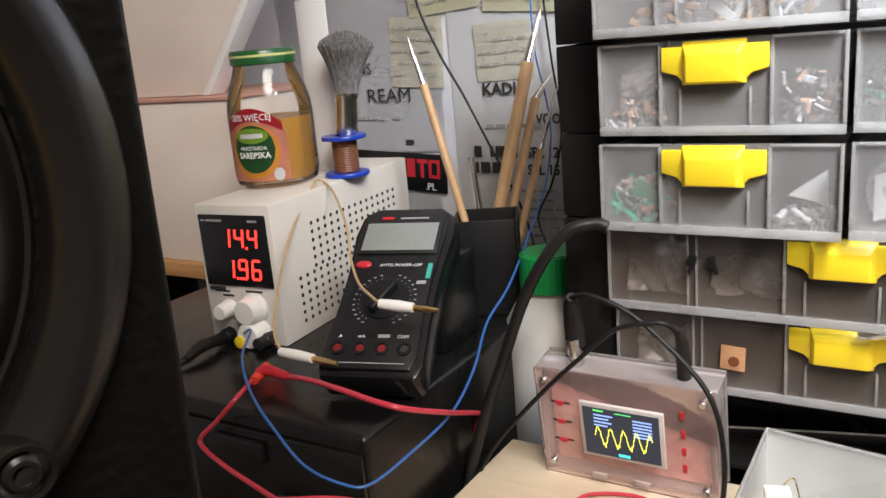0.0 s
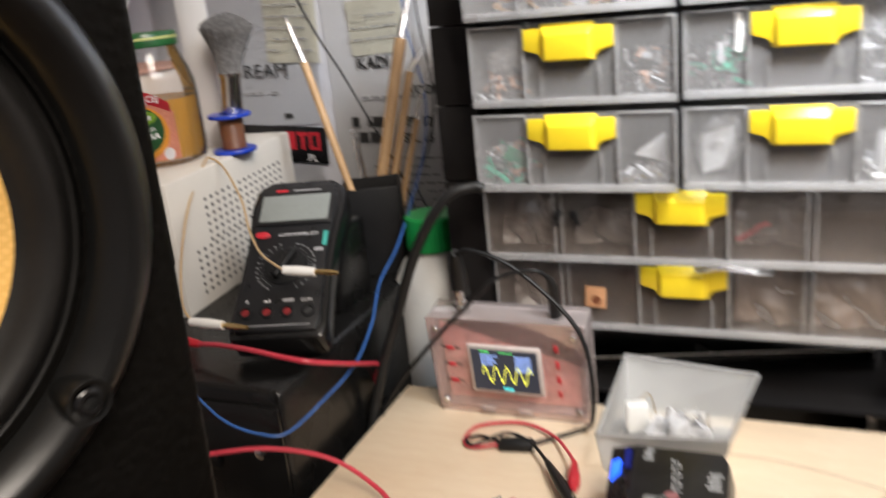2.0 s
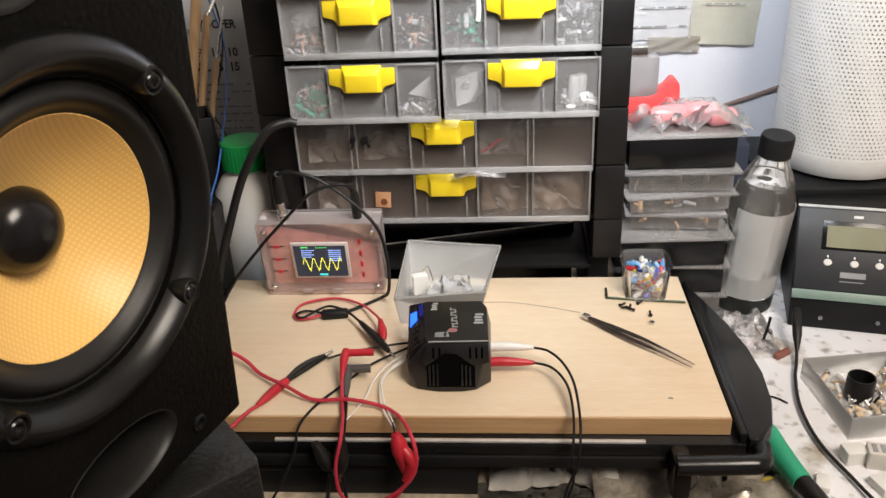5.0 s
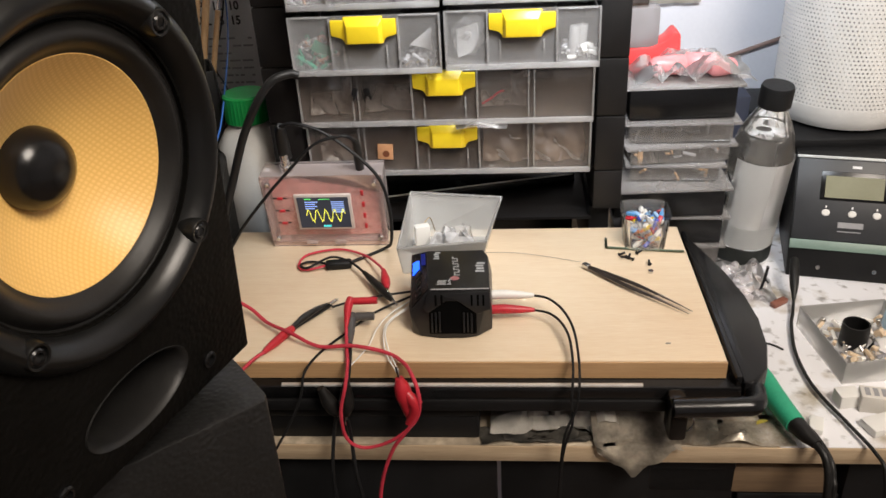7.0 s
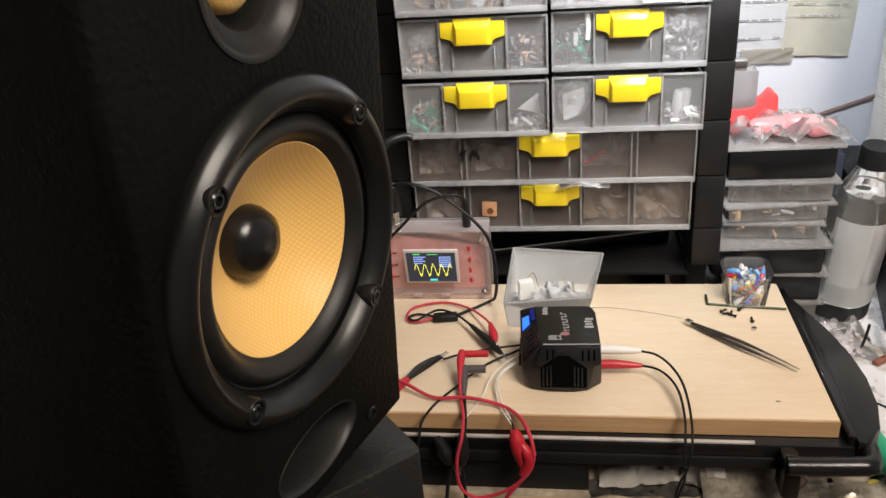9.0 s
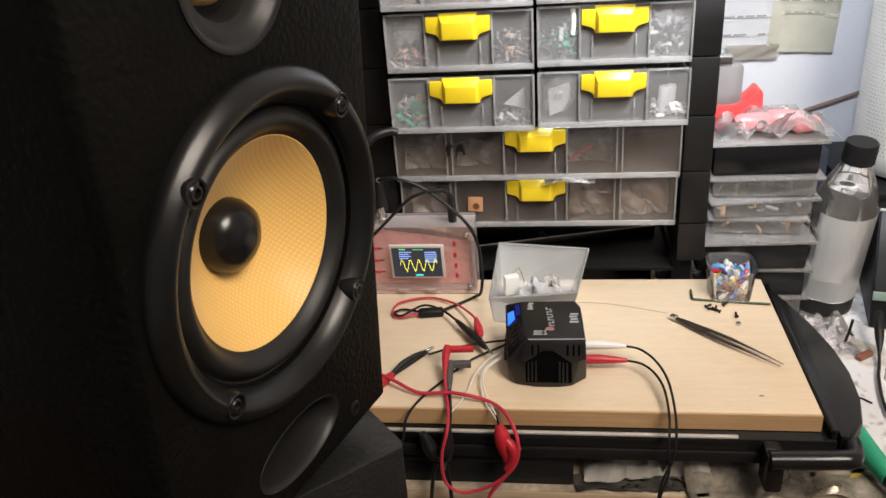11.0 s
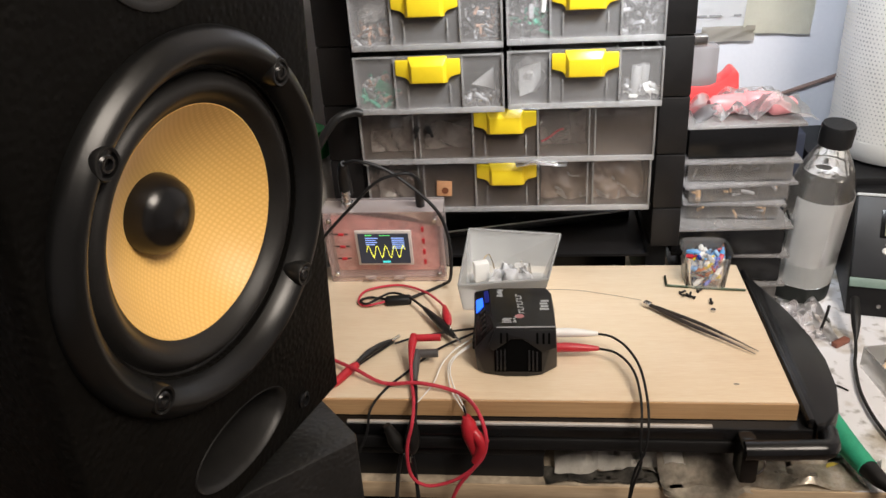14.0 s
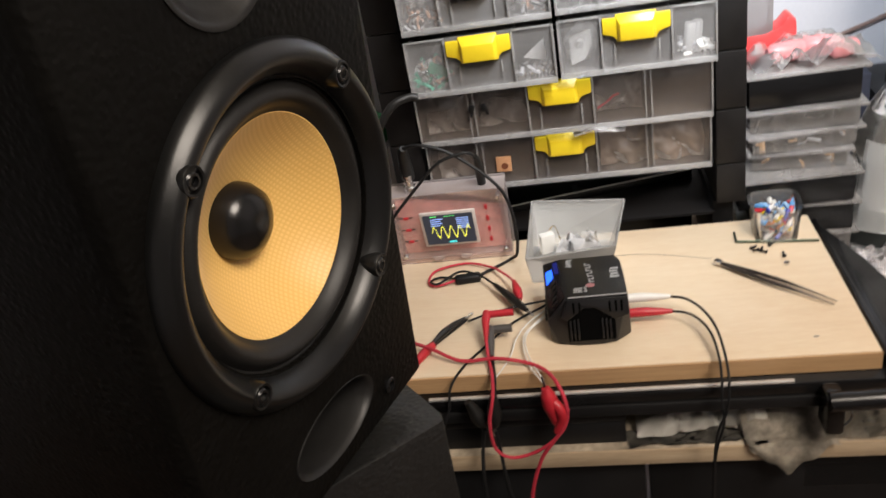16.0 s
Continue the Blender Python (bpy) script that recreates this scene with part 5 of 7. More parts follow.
for a, b in (((-0.606, 0.106, 0.116), (-0.548, 0.099, 0.118)), ((-0.528, 0.128, 0.154), (-0.485, 0.135, 0.151))):
    a, b = Vector(a), Vector(b)
    s = part("plug", tube([a, a + (b - a) * 0.3, a + (b - a) * 0.58], 0, 14, 4, [0.0034, 0.0040, 0.0034]), M["white"], gold, "white plug sleeve")
    part("pin", tube([a + (b - a) * 0.58, a + (b - a) * 0.8, b], 0, 12, 3, [0.0020, 0.0023, 0.0016]), M["brass"], s, "gold-plated pin")

# multimeter leaning back
mm = thing("multimeter", "dark grey digital multimeter with grey screen, leaning back", "multimeter", Matrix.Translation((-0.530, 0.104, 0.099)) @ pose(0, 0, 0, 0, 0, 16) @ pose(0, 0, 0, -56, 0, 0) @ pose(-0.027, 0, 0.1085) @ Matrix.Diagonal((0.91, 0.91, 0.91, 1)) @ pose(0.027, 0, -0.1085))
outline = [(-0.040, 0.0), (0.040, 0.0), (0.0435, 0.012), (0.0415, 0.06), (0.0415, 0.10), (0.0455, 0.145), (0.043, 0.168), (0.030, 0.178), (-0.030, 0.178), (-0.043, 0.168), (-0.0455, 0.145), (-0.0415, 0.10), (-0.0415, 0.06), (-0.0435, 0.012)]
part("holster", prism(outline, -0.030, 0.0, 0.004, FACING), M["black_gloss"], mm, "black glossy holster")
inner = [(x * 0.87, 0.006 + z * 0.935) for x, z in outline]
M["meter"] = mat("dark_grey_moulding", (0.008, 0.0085, 0.010), 0.3, vary=0.15, scale=40, fine=900, bump=0.1)
part("face", prism(inner, 0.0, 0.0035, 0.0012, FACING), M["meter"], mm, "dark grey face")
part("screen_bezel", box((-0.036, -0.0055, 0.120), (0.036, -0.0035, 0.166), 0.0015), M["dark_metal"], mm, "grey screen surround")
part("screen", box((-0.0325, -0.0062, 0.123), (0.0325, -0.0056, 0.154), 0.0004), mat("grey_lcd", (0.23, 0.25, 0.24), 0.12, vary=0.05, bump=0), mm, "blank grey screen")
part("red_button", lathe([(0.0055, 0), (0.0055, 0.0015), (0.004, 0.0025), (0, 0.0025)], 20, pose(-0.0265, -0.0035, 0.1085) @ OUT, 1.25, 0.65), M["red"], mm, "red power button")
part("dial_plate", lathe([(0.0195, 0), (0.0190, 0.0012), (0.0165, 0.0016), (0, 0.0016)], 40, pose(0, -0.0035, 0.072) @ OUT), M["black"], mm, "round dial")
part("dial_grip", box((-0.0035, -0.013, -0.016), (0.0035, -0.005, 0.016), 0.002, 3, pose(0, 0, 0.072, 0, 28, 0)), M["black"], mm, "dial grip")
ticks = bm_new()
for k in range(26):
    a = radians(-60 + k * 12)
    if k in (12, 13):
        continue
    add_box(ticks, (-0.0011, -0.0040, -0.0004), (0.0011, -0.0036, 0.0004), 0, 2, pose(0.0262 * math.cos(a), 0, 0.072 + 0.0262 * math.sin(a)))
    add_box(ticks, (-0.0003, -0.0040, -0.0003), (0.0003, -0.0036, 0.0003), 0, 2, pose(0.0222 * math.cos(a), 0, 0.072 + 0.0222 * math.sin(a)))
part("dial_printing", ticks, M["faded"], mm, "small white dial print")
STAND = Matrix.Translation((0, -0.0037, 0)) @ FACING
part("lettering", words("AUTO POWER-OFF", 0.0043, STAND @ pose(-0.012, 0.107, 0), 0.0001), M["paper"], mm, "white lettering")
for t, x in (("A", -0.0285), ("mA", -0.0105), ("COM", 0.0235)):
    part("lettering", words(t, 0.0042, STAND @ pose(x, 0.0345, 0), 0.0001, "CENTER"), M["paper"], mm, "white lettering")
part("lettering", merge(box((0.003, -0.0041, 0.0345), (0.013, -0.0037, 0.0375)), box((-0.033, -0.0041, 0.0105), (0.030, -0.0037, 0.0113)), box((0.024, -0.0041, 0.088), (0.032, -0.0037, 0.0915))), M["print"], mm, "grey print")
part("green_mark", box((0.0305, -0.0041, 0.094), (0.0345, -0.0037, 0.110)), mat("teal_print", (0.05, 0.35, 0.30), 0.5), mm, "teal mark")
part("emblem_bar", box((-0.021, -0.0060, 0.1585), (-0.010, -0.0056, 0.1615)), M["red"], mm, "small red emblem")
part("emblem_bar", box((-0.004, -0.0060, 0.1588), (0.022, -0.0056, 0.1605)), M["print"], mm, "small grey emblem")
for x in (-0.0285, -0.0095, 0.0085, 0.027):
    b = lathe([(0.0062, 0.0), (0.0062, 0.0016), (0.0042, 0.0018), (0.0036, 0.0004), (0, 0.0004)], 20)
    bmesh.ops.transform(b, matrix=pose(x, -0.0035, 0.0245) @ OUT, verts=b.verts)
    s = part("socket", b, M["black"], mm, "black test socket")
    b = lathe([(0.0034, 0.0005), (0.0034, 0.0008), (0, 0.0008)], 14)
    bmesh.ops.transform(b, matrix=pose(x, -0.0035, 0.0245) @ OUT, verts=b.verts)
    part("socket_core", b, mat("dark_red_core", (0.16, 0.01, 0.012), 0.4) if x < 0.02 else M["ink"], s)
# a black wedge that the meter leans against
single("black_case", box((-0.62, 0.215, TOP), (-0.535, 0.275, 0.155), 0.004, 2, None), M["rack"], "black case behind the multimeter", "case")

# pencil box with brushes
cup = thing("pencil_box", "black square pencil box holding wooden brushes", "pencil holder", pose(-0.556, 0.336, TOP, 0, 0, 25))
for lo, hi in (((-0.029, -0.027, 0.0005), (-0.0265, 0.027, 0.088)), ((0.0265, -0.027, 0.0005), (0.029, 0.027, 0.088)), ((-0.0264, -0.027, 0.0005), (0.0264, -0.0248, 0.088)), ((-0.0264, 0.0248, 0.0005), (0.0264, 0.027, 0.088)), ((-0.0264, -0.0247, 0.0005), (0.0264, 0.0247, 0.003))):
    part("side", box(lo, hi, 0.0008), M["black"], cup)


def paint_brush(a, b, c, radius, label):
    """A brush or tool: wooden handle from a up to b, ferrule and tip to c."""
    t = thing("paint_brush", label, "brush", group="brushes in the pencil box")
    a, b, c = Vector(a), Vector(b), Vector(c)
    part("handle", tube([a, a + (b - a) * 0.5, b], 0, 12, 6, [radius * 0.8, radius, radius]), M["handle_wood"], t, "raw wooden handle")
    part("ferrule", tube([b, b + (c - b) * 0.45], 0, 12, 2, [radius * 0.85, radius * 0.6]), M["steel"], t, "bright metal ferrule")
    part("tip", tube([b + (c - b) * 0.45, b + (c - b) * 0.8, c], 0, 8, 3, [radius * 0.55, radius * 0.4, radius * 0.08]), M["steel"], t, "pointed tip")


paint_brush((-0.560, 0.335, 0.090), (-0.6225, 0.354, 0.285), (-0.6385, 0.358, 0.330), 0.0040, "wooden brush with bright pointed tip in the pencil box")
paint_brush((-0.570, 0.345, 0.090), (-0.5465, 0.421, 0.296), (-0.5375, 0.437, 0.344), 0.0062, "thick wooden brush with bright ferrule in the pencil box")
paint_brush((-0.560, 0.352, 0.090), (-0.5405, 0.421, 0.262), (-0.530, 0.439, 0.285), 0.0045, "wooden brush with bright ferrule in the pencil box")
paint_brush((-0.550, 0.355, 0.09), (-0.533, 0.41, 0.215), (-0.524, 0.435, 0.27), 0.0035, "thin wooden brush with bright ferrule in the pencil box")
single("metal_tool", tube([(-0.565, 0.352, 0.09), (-0.578, 0.362, 0.17), (-0.585, 0.366, 0.215)], 0, 10, 4, [0.004, 0.0038, 0.003]), M["steel"], "bright metal tool in the pencil box", "tool")

# white bottle with green cap
wb = thing("white_bottle", "milky white plastic bottle with green screw cap", "bottle", pose(-0.489, 0.322, DESK_Z))
M["hdpe"] = mat("milky_white_plastic", (0.62, 0.62, 0.60), 0.4, vary=0.05, scale=15)
part("body", lathe([(0, 0), (0.040, 0), (0.043, 0.004), (0.043, 0.150), (0.040, 0.166), (0.030, 0.183), (0.022, 0.190), (0.022, 0.203), (0, 0.203)], 44), M["hdpe"], wb)
capb = bm_new()
add_lathe(capb, [(0.0252, 0.194), (0.0258, 0.195), (0.0252, 0.225), (0.0235, 0.227), (0, 0.227)], 72)
for v in capb.verts:
    turn = math.atan2(v.co.y, v.co.x) / math.tau * 72
    if 0.1945 < v.co.z < 0.226 and round(turn) % 2:
        v.co.x, v.co.y = v.co.x * 1.03, v.co.y * 1.03
part("cap", capb, M["green"], wb, "ribbed green cap")

# cables on the left
thick = thing("power_cable", "thick black power cable bending down behind the oscilloscope", "cable")
part("cord", tube([(-0.395, 0.218, 0.193), (-0.404, 0.216, 0.1955), (-0.421, 0.208, 0.191), (-0.438, 0.203, 0.170), (-0.458, 0.205, 0.135), (-0.477, 0.207, 0.089), (-0.492, 0.200, 0.045), (-0.503, 0.19, 0.0), (-0.5035, 0.17, -0.05), (-0.5035, 0.15, -0.08)], 0.0044, 12), M["black_rubber"], thick)
blue = thing("blue_wire", "long thin blue wire looping down from the wall", "wire")
part("cord", tube([(-0.559, 0.46, 0.39), (-0.549, 0.442, 0.311), (-0.536, 0.434, 0.263), (-0.523, 0.414, 0.228), (-0.519, 0.386, 0.185), (-0.512, 0.33, 0.150), (-0.506, 0.276, 0.122), (-0.501, 0.227, 0.108), (-0.492, 0.187, 0.087), (-0.488, 0.145, 0.071), (-0.491, 0.098, 0.064), (-0.497, 0.058, 0.060), (-0.511, 0.048, 0.062), (-0.538, 0.045, 0.070), (-0.57, 0.055, 0.083), (-0.602, 0.068, 0.100), (-0.635, 0.095, 0.112), (-0.675, 0.145, 0.11), (-0.715, 0.172, 0.092)], 0.0010), M["blue_wire"], blue)
hang = thing("wall_wire", "thin black wire hanging before the wall", "wire")
part("cord", tube([(-0.735, 0.53, 0.42), (-0.721, 0.506, 0.367), (-0.699, 0.508, 0.31), (-0.671, 0.51, 0.259), (-0.642, 0.508, 0.205), (-0.607, 0.494, 0.154), (-0.583, 0.476, 0.121), (-0.565, 0.454, 0.094), (-0.55, 0.44, 0.06), (-0.545, 0.43, -0.08)], 0.0014), M["black"], hang)
hang2 = thing("wall_wire", "thin black wire hanging before the wall", "wire")
part("cord", tube([(-0.585, 0.535, 0.42), (-0.572, 0.53, 0.30), (-0.563, 0.53, 0.22), (-0.575, 0.525, 0.16), (-0.592, 0.52, 0.12), (-0.570, 0.50, 0.085), (-0.54, 0.48, 0.02), (-0.53, 0.46, -0.08)], 0.0012), M["black"], hang2)
red2 = thing("red_supply_lead", "red lead from the power supply with red plug", "cable")
part("plug", tube([(-0.6310, 0.1040, 0.0960), (-0.6250, 0.1080, 0.0980), (-0.6040, 0.1080, 0.0960)], 0, 12, 4, [0.0038, 0.0046, 0.0030]), M["red"], red2, "red banana plug")
part("cord", tube([(-0.6050, 0.1080, 0.0960), (-0.5770, 0.1000, 0.1010), (-0.5370, 0.0850, 0.1070), (-0.5010, 0.0780, 0.1070), (-0.4830, 0.0850, 0.1020), (-0.4820, 0.1300, 0.0790), (-0.5000, 0.2050, 0.0400), (-0.5090, 0.2140, 0.0250), (-0.5190, 0.2120, 0.0050), (-0.5280, 0.2050, -0.0190)], 0.0020), M["red_wire"], red2)
red3 = thing("red_supply_lead", "red lead from the power supply looping down", "cable")
part("plug", tube([(-0.6320, 0.1160, 0.0970), (-0.6310, 0.1080, 0.0950), (-0.6280, 0.0960, 0.0940)], 0, 12, 4, [0.0040, 0.0046, 0.0034]), mat("orange_red_plastic", (0.62, 0.05, 0.02), 0.4), red3, "orange red plug")
part("cord", tube([(-0.6290, 0.0950, 0.0940), (-0.6160, 0.0660, 0.0950), (-0.6330, 0.0600, 0.0770), (-0.6470, 0.0550, 0.0630), (-0.6400, 0.0520, 0.0570), (-0.6130, 0.0450, 0.0530), (-0.5800, 0.0380, 0.0500), (-0.554, 0.031, 0.050)], 0.0018), M["red_wire"], red3)
single("yellow_post", tube([(-0.7090, 0.1550, 0.0620), (-0.6880, 0.1550, 0.0750)], 0.0038, 12, 2), M["yellow"], "small yellow binding post at the power supply", "binding post")
blk = thing("black_plug_lead", "black banana plug and lead at the power supply", "cable")
part("plug", tube([(-0.735, 0.162, 0.088), (-0.733, 0.140, 0.090), (-0.730, 0.12, 0.086)], 0, 12, 4, [0.0050, 0.0058, 0.0036]), M["black_rubber"], blk)
part("cord", tube([(-0.730, 0.12, 0.086), (-0.735, 0.09, 0.075), (-0.74, 0.062, 0.05), (-0.75, 0.06, 0.0), (-0.76, 0.055, -0.08)], 0.0024), M["black_rubber"], blk)

# white box with raised lid on a wooden shelf
shelf = thing("shelf", "orange wooden shelf board on black blocks", "shelf")
part("board", box((-1.24, 0.335, 0.073), (-0.905, 0.53, 0.090), 0.001), M["plank"], shelf)
for x in (-1.2, -0.97):
    part("block", box((x, 0.35, DESK_Z), (x + 0.05, 0.52, 0.073), 0.001), M["black"], shelf, "black block")
wbox = thing("white_box", "white cardboard box with its lid raised, on the shelf", "box")
part("body", box((-1.20, 0.346, 0.0903), (-0.868, 0.52, 0.279), 0.001), M["card"], wbox)
part("lid_edge", box((-1.20, 0.343, 0.2793), (-0.864, 0.525, 0.2835), 0.0008), mat("reddish_box_edge", (0.45, 0.25, 0.2), 0.7), wbox, "reddish worn lid edge")
lidp = [(-1.25, 0.284), (-0.925, 0.284), (-0.83, 0.40), (-0.72, 0.56), (-1.25, 0.56)]
part("lid", prism(lidp, -0.378, -0.366, 0.001, FACING), M["card"], wbox, "raised white lid")
part("lid_rim", prism([(-0.924, 0.284), (-0.912, 0.284), (-0.816, 0.40), (-0.70, 0.56), (-0.719, 0.56), (-0.829, 0.40)], -0.385, -0.360, 0.001, FACING), M["paper"], wbox, "white lid rim")

# papers on the wall
WY = WALL_Y - 0.0006


def sheet_on_wall(x0, x1, z0, z1, material, label, layer=0, lean=0.0):
    p = thing("wall_paper_sheet", label, "paper", pose((x0 + x1) / 2, WY - 0.0012 * layer, (z0 + z1) / 2, 0, lean, 0), group="papers on the wall")
    w, h = (x1 - x0) / 2, (z1 - z0) / 2
    bm = bm_new()
    n = 10
    grid = [[bm.verts.new((-w + 2 * w * i / n, -0.0006 - 0.004 * max(0, (j / n - 0.75)) * (1 if (x0 * 100) % 2 > 1 else 0.3) - 0.0008 * math.sin(i * 1.3 + j), h - 2 * h * j / n)) for i in range(n + 1)] for j in range(n + 1)]
    for j in range(n):
        for i in range(n):
            bm.faces.new((grid[j][i], grid[j + 1][i], grid[j + 1][i + 1], grid[j][i + 1]))
    bmesh.ops.solidify(bm, geom=list(bm.faces), thickness=0.0003)
    part("sheet", bm, material, p)
    return p


def write(parent, text, size, x, z, material=None, bold=0.0, wide=1.0, label="black lettering"):
    part("lettering", words(text, size, Matrix.Translation((x, -0.0042, z)) @ FACING, 0.0001, "LEFT", wide, bold), material or M["ink"], parent, label)


def text_bars(parent, x0, x1, z0, z1, rows_, seed, height=0.0022, material=None):
    r, bm = random.Random(seed), bm_new()
    for k in range(rows_):
        z = z1 - (z1 - z0) * (k + 0.5) / rows_
        x = x0
        while x < x1 - 0.004:
            w = r.uniform(0.004, 0.016)
            if r.random() < 0.8:
                add_box(bm, (x, -0.0044, z - height / 2), (min(x1, x + w), -0.0041, z + height / 2))
            x += w + 0.003
    part("printing", bm, material or M["print"], parent, "small unreadable print")


M["note"] = mat("pale_yellow_note", (0.66, 0.64, 0.46), 0.7, vary=0.06, scale=30)
M["note2"] = mat("cream_note", (0.70, 0.68, 0.58), 0.7, vary=0.06, scale=30)
M["poster"] = mat("grey_white_poster", (0.62, 0.63, 0.66), 0.45, vary=0.05, scale=10)
p = sheet_on_wall(-0.965, -0.722, 0.19, 0.44, M["poster"], "white printed poster taped to the wall", 1)
write(p, "REAM", 0.024, 0.012, -0.063, None, 0, 1.1)
write(p, "D", 0.024, -0.046, -0.063)
write(p, "NS", 0.019, 0.0, -0.028)
write(p, "L", 0.019, 0.006, -0.003)
text_bars(p, 0.065, 0.112, -0.118, -0.108, 1, 5, 0.006, M["ink"])
text_bars(p, -0.02, 0.06, -0.086, -0.080, 1, 6, 0.003)
p = sheet_on_wall(-0.708, -0.52, 0.02, 0.40, M["paper"], "white printed data sheet on the wall", 1)
write(p, "KADI", 0.019, -0.052, 0.046, None, 0.0006)
write(p, "WOOFER", 0.016, 0.008, 0.012, None, 0.0004, 0.85)
write(p, "SPL 12  10", 0.0165, 0.000, -0.026, None, 0.0005, 0.9)
write(p, "SPL 15  15", 0.0165, 0.000, -0.046, None, 0.0005, 0.9)
text_bars(p, -0.068, -0.012, -0.048, -0.010, 2, 9, 0.013, M["ink"])
text_bars(p, -0.045, 0.075, -0.155, -0.06, 9, 2, 0.0026)
text_bars(p, -0.05, 0.04, 0.0, 0.02, 1, 12, 0.004)
p = sheet_on_wall(-0.790, -0.715, 0.268, 0.350, M["note2"], "pale note with handwriting on the wall", 3, 3)
text_bars(p, -0.032, 0.03, -0.032, 0.036, 5, 21, 0.0016)
p = sheet_on_wall(-0.760, -0.665, 0.352, 0.44, M["note"], "yellow sticky note on the wall", 4, -4)
text_bars(p, -0.04, 0.04, -0.036, 0.0, 3, 22, 0.0016)
p = sheet_on_wall(-0.672, -0.600, 0.272, 0.336, M["note2"], "pale note with handwriting on the wall", 3, -2)
text_bars(p, -0.03, 0.03, -0.02, 0.02, 3, 23, 0.0014)
p = sheet_on_wall(-0.655, -0.56, 0.345, 0.43, M["note"], "yellow sticky note on the wall", 4, 5)
text_bars(p, -0.04, 0.04, -0.036, 0.02, 4, 25, 0.0014)
sign = thing("black_sticker", "black sticker with red emblem on the wall", "sticker", pose(-0.785, WY - 0.004, 0.165, 0, 3, 0))
part("plate", box((-0.075, -0.001, -0.024), (0.062, 0.0, 0.024), 0.0004), M["black_gloss"], sign)
part("emblem", merge(box((0.004, -0.0016, -0.006), (0.016, -0.0011, 0.017)), box((0.019, -0.0016, 0.012), (0.034, -0.0011, 0.017)), box((0.024, -0.0016, -0.006), (0.029, -0.0011, 0.0118)), box((0.036, -0.0016, -0.006), (0.040, -0.0011, 0.017)), box((0.0402, -0.0016, 0.013), (0.052, -0.0011, 0.017)), box((0.0402, -0.0016, -0.006), (0.052, -0.0011, -0.002)), box((0.048, -0.0016, -0.0018), (0.052, -0.0011, 0.0128))), M["red"], sign, "plain red emblem")
part("lettering", words(".PL", 0.013, Matrix.Translation((0.030, -0.0012, -0.021)) @ FACING, 0.0002), M["paper"], sign, "white lettering")
p = sheet_on_wall(-0.83, -0.735, 0.085, 0.138, M["poster"], "white paper with red corner low on the wall", 1)
part("corner", prism([(-0.045, 0.02), (-0.02, 0.02), (-0.03, -0.022), (-0.045, -0.02)], 0.0045, 0.005, 0, FACING), M["red"], p, "red printed corner")

# ---------------- right side of the bench ----------------
desk_paper = single("desk_paper", box((0.052, -0.0135, DESK_Z + 0.0002), (0.42, 0.42, DESK_Z + 0.0012), 0.0003), M["stained"], "white desk paper with burn marks and stains", "paper")
desk_paper2 = single("desk_paper", box((-0.42, -0.0135, DESK_Z + 0.0002), (0.049, 0.26, DESK_Z + 0.0010), 0.0003), mat("grubby_paper", (0.42, 0.35, 0.26), 0.5, vary=0.5, scale=14, fine=120), "brown grubby paper under the grill", "paper")

M["rag"] = mat("white_wiping_paper", (0.72, 0.69, 0.63), 0.8, vary=0.15, scale=20)
M["rag_dark"] = mat("dark_mottled_paper", (0.085, 0.078, 0.066), 0.8, vary=0.9, scale=34)
single("crumpled_paper", crumple(-0.205, -0.065, -0.002, 0.09, DESK_Z + 0.003, 3.0, 0.052), M["rag"], "crumpled white wiping paper under the grill", "paper")
single("crumpled_dark_paper", crumple(-0.215, -0.10, -0.0130, 0.006, DESK_Z + 0.0015, 8.0, 0.022), M["rag_dark"], "dark mottled crumpled paper", "paper")
hang_paper = bm_new()
n = 20
grid = []
for j in range(n + 1):
    v = j / n
    row = []
    for i in range(n + 1):
        u = i / n
        x = -0.118 + 0.075 * u + 0.01 * v
        drop = max(0.0, v - 0.72)
        y = 0.034 - 0.068 * min(v, 0.72) - 0.004 * drop
        z = DESK_Z + 0.0475 * (1 - min(1, v / 0.62)) + 0.004 - drop * 0.12 * max(0.08, 1 - 1.9 * abs(u - 0.42)) + 0.007 * noise.noise(Vector((u * 5, v * 5, 2)))
        row.append(hang_paper.verts.new((x, y - 0.004 + 0.004 * noise.noise(Vector((u * 6, v * 4, 7))), max(z, DESK_Z + 0.003) if v < 0.72 else z)))
    grid.append(row)
for j in range(n):
    for i in range(n):
        hang_paper.faces.new((grid[j][i], grid[j + 1][i], grid[j + 1][i + 1], grid[j][i + 1]))
bmesh.ops.solidify(hang_paper, geom=list(hang_paper.faces), thickness=0.0004)
single("crumpled_paper", hang_paper, mat("grubby_wiping_paper", (0.36, 0.32, 0.26), 0.75, vary=0.6, scale=38, fine=160), "crumpled grubby paper hanging over the bench edge", "paper")
# added black box that fills the dark gap under the grill in place of shade
under = thing("dark_filler_box", "black filler box added for the darkness under the grill", "box")
part("body", box((-0.44, -0.005, DESK_Z + 0.0012), (-0.215, 0.16, -0.058), 0.002), M["black"], under)
part("lid", box((-0.441, -0.006, -0.0578), (-0.214, 0.161, -0.0455), 0.002), M["black"], under)
single("foil_strip", crumple(-0.045, 0.065, -0.0135, 0.030, DESK_Z + 0.0015, 5.0, 0.010, 18), mat("crumpled_pale_foil", (0.66, 0.6, 0.5), 0.3, metal=0.5, vary=0.4, scale=30), "crumpled pale foil on the bench edge", "foil")
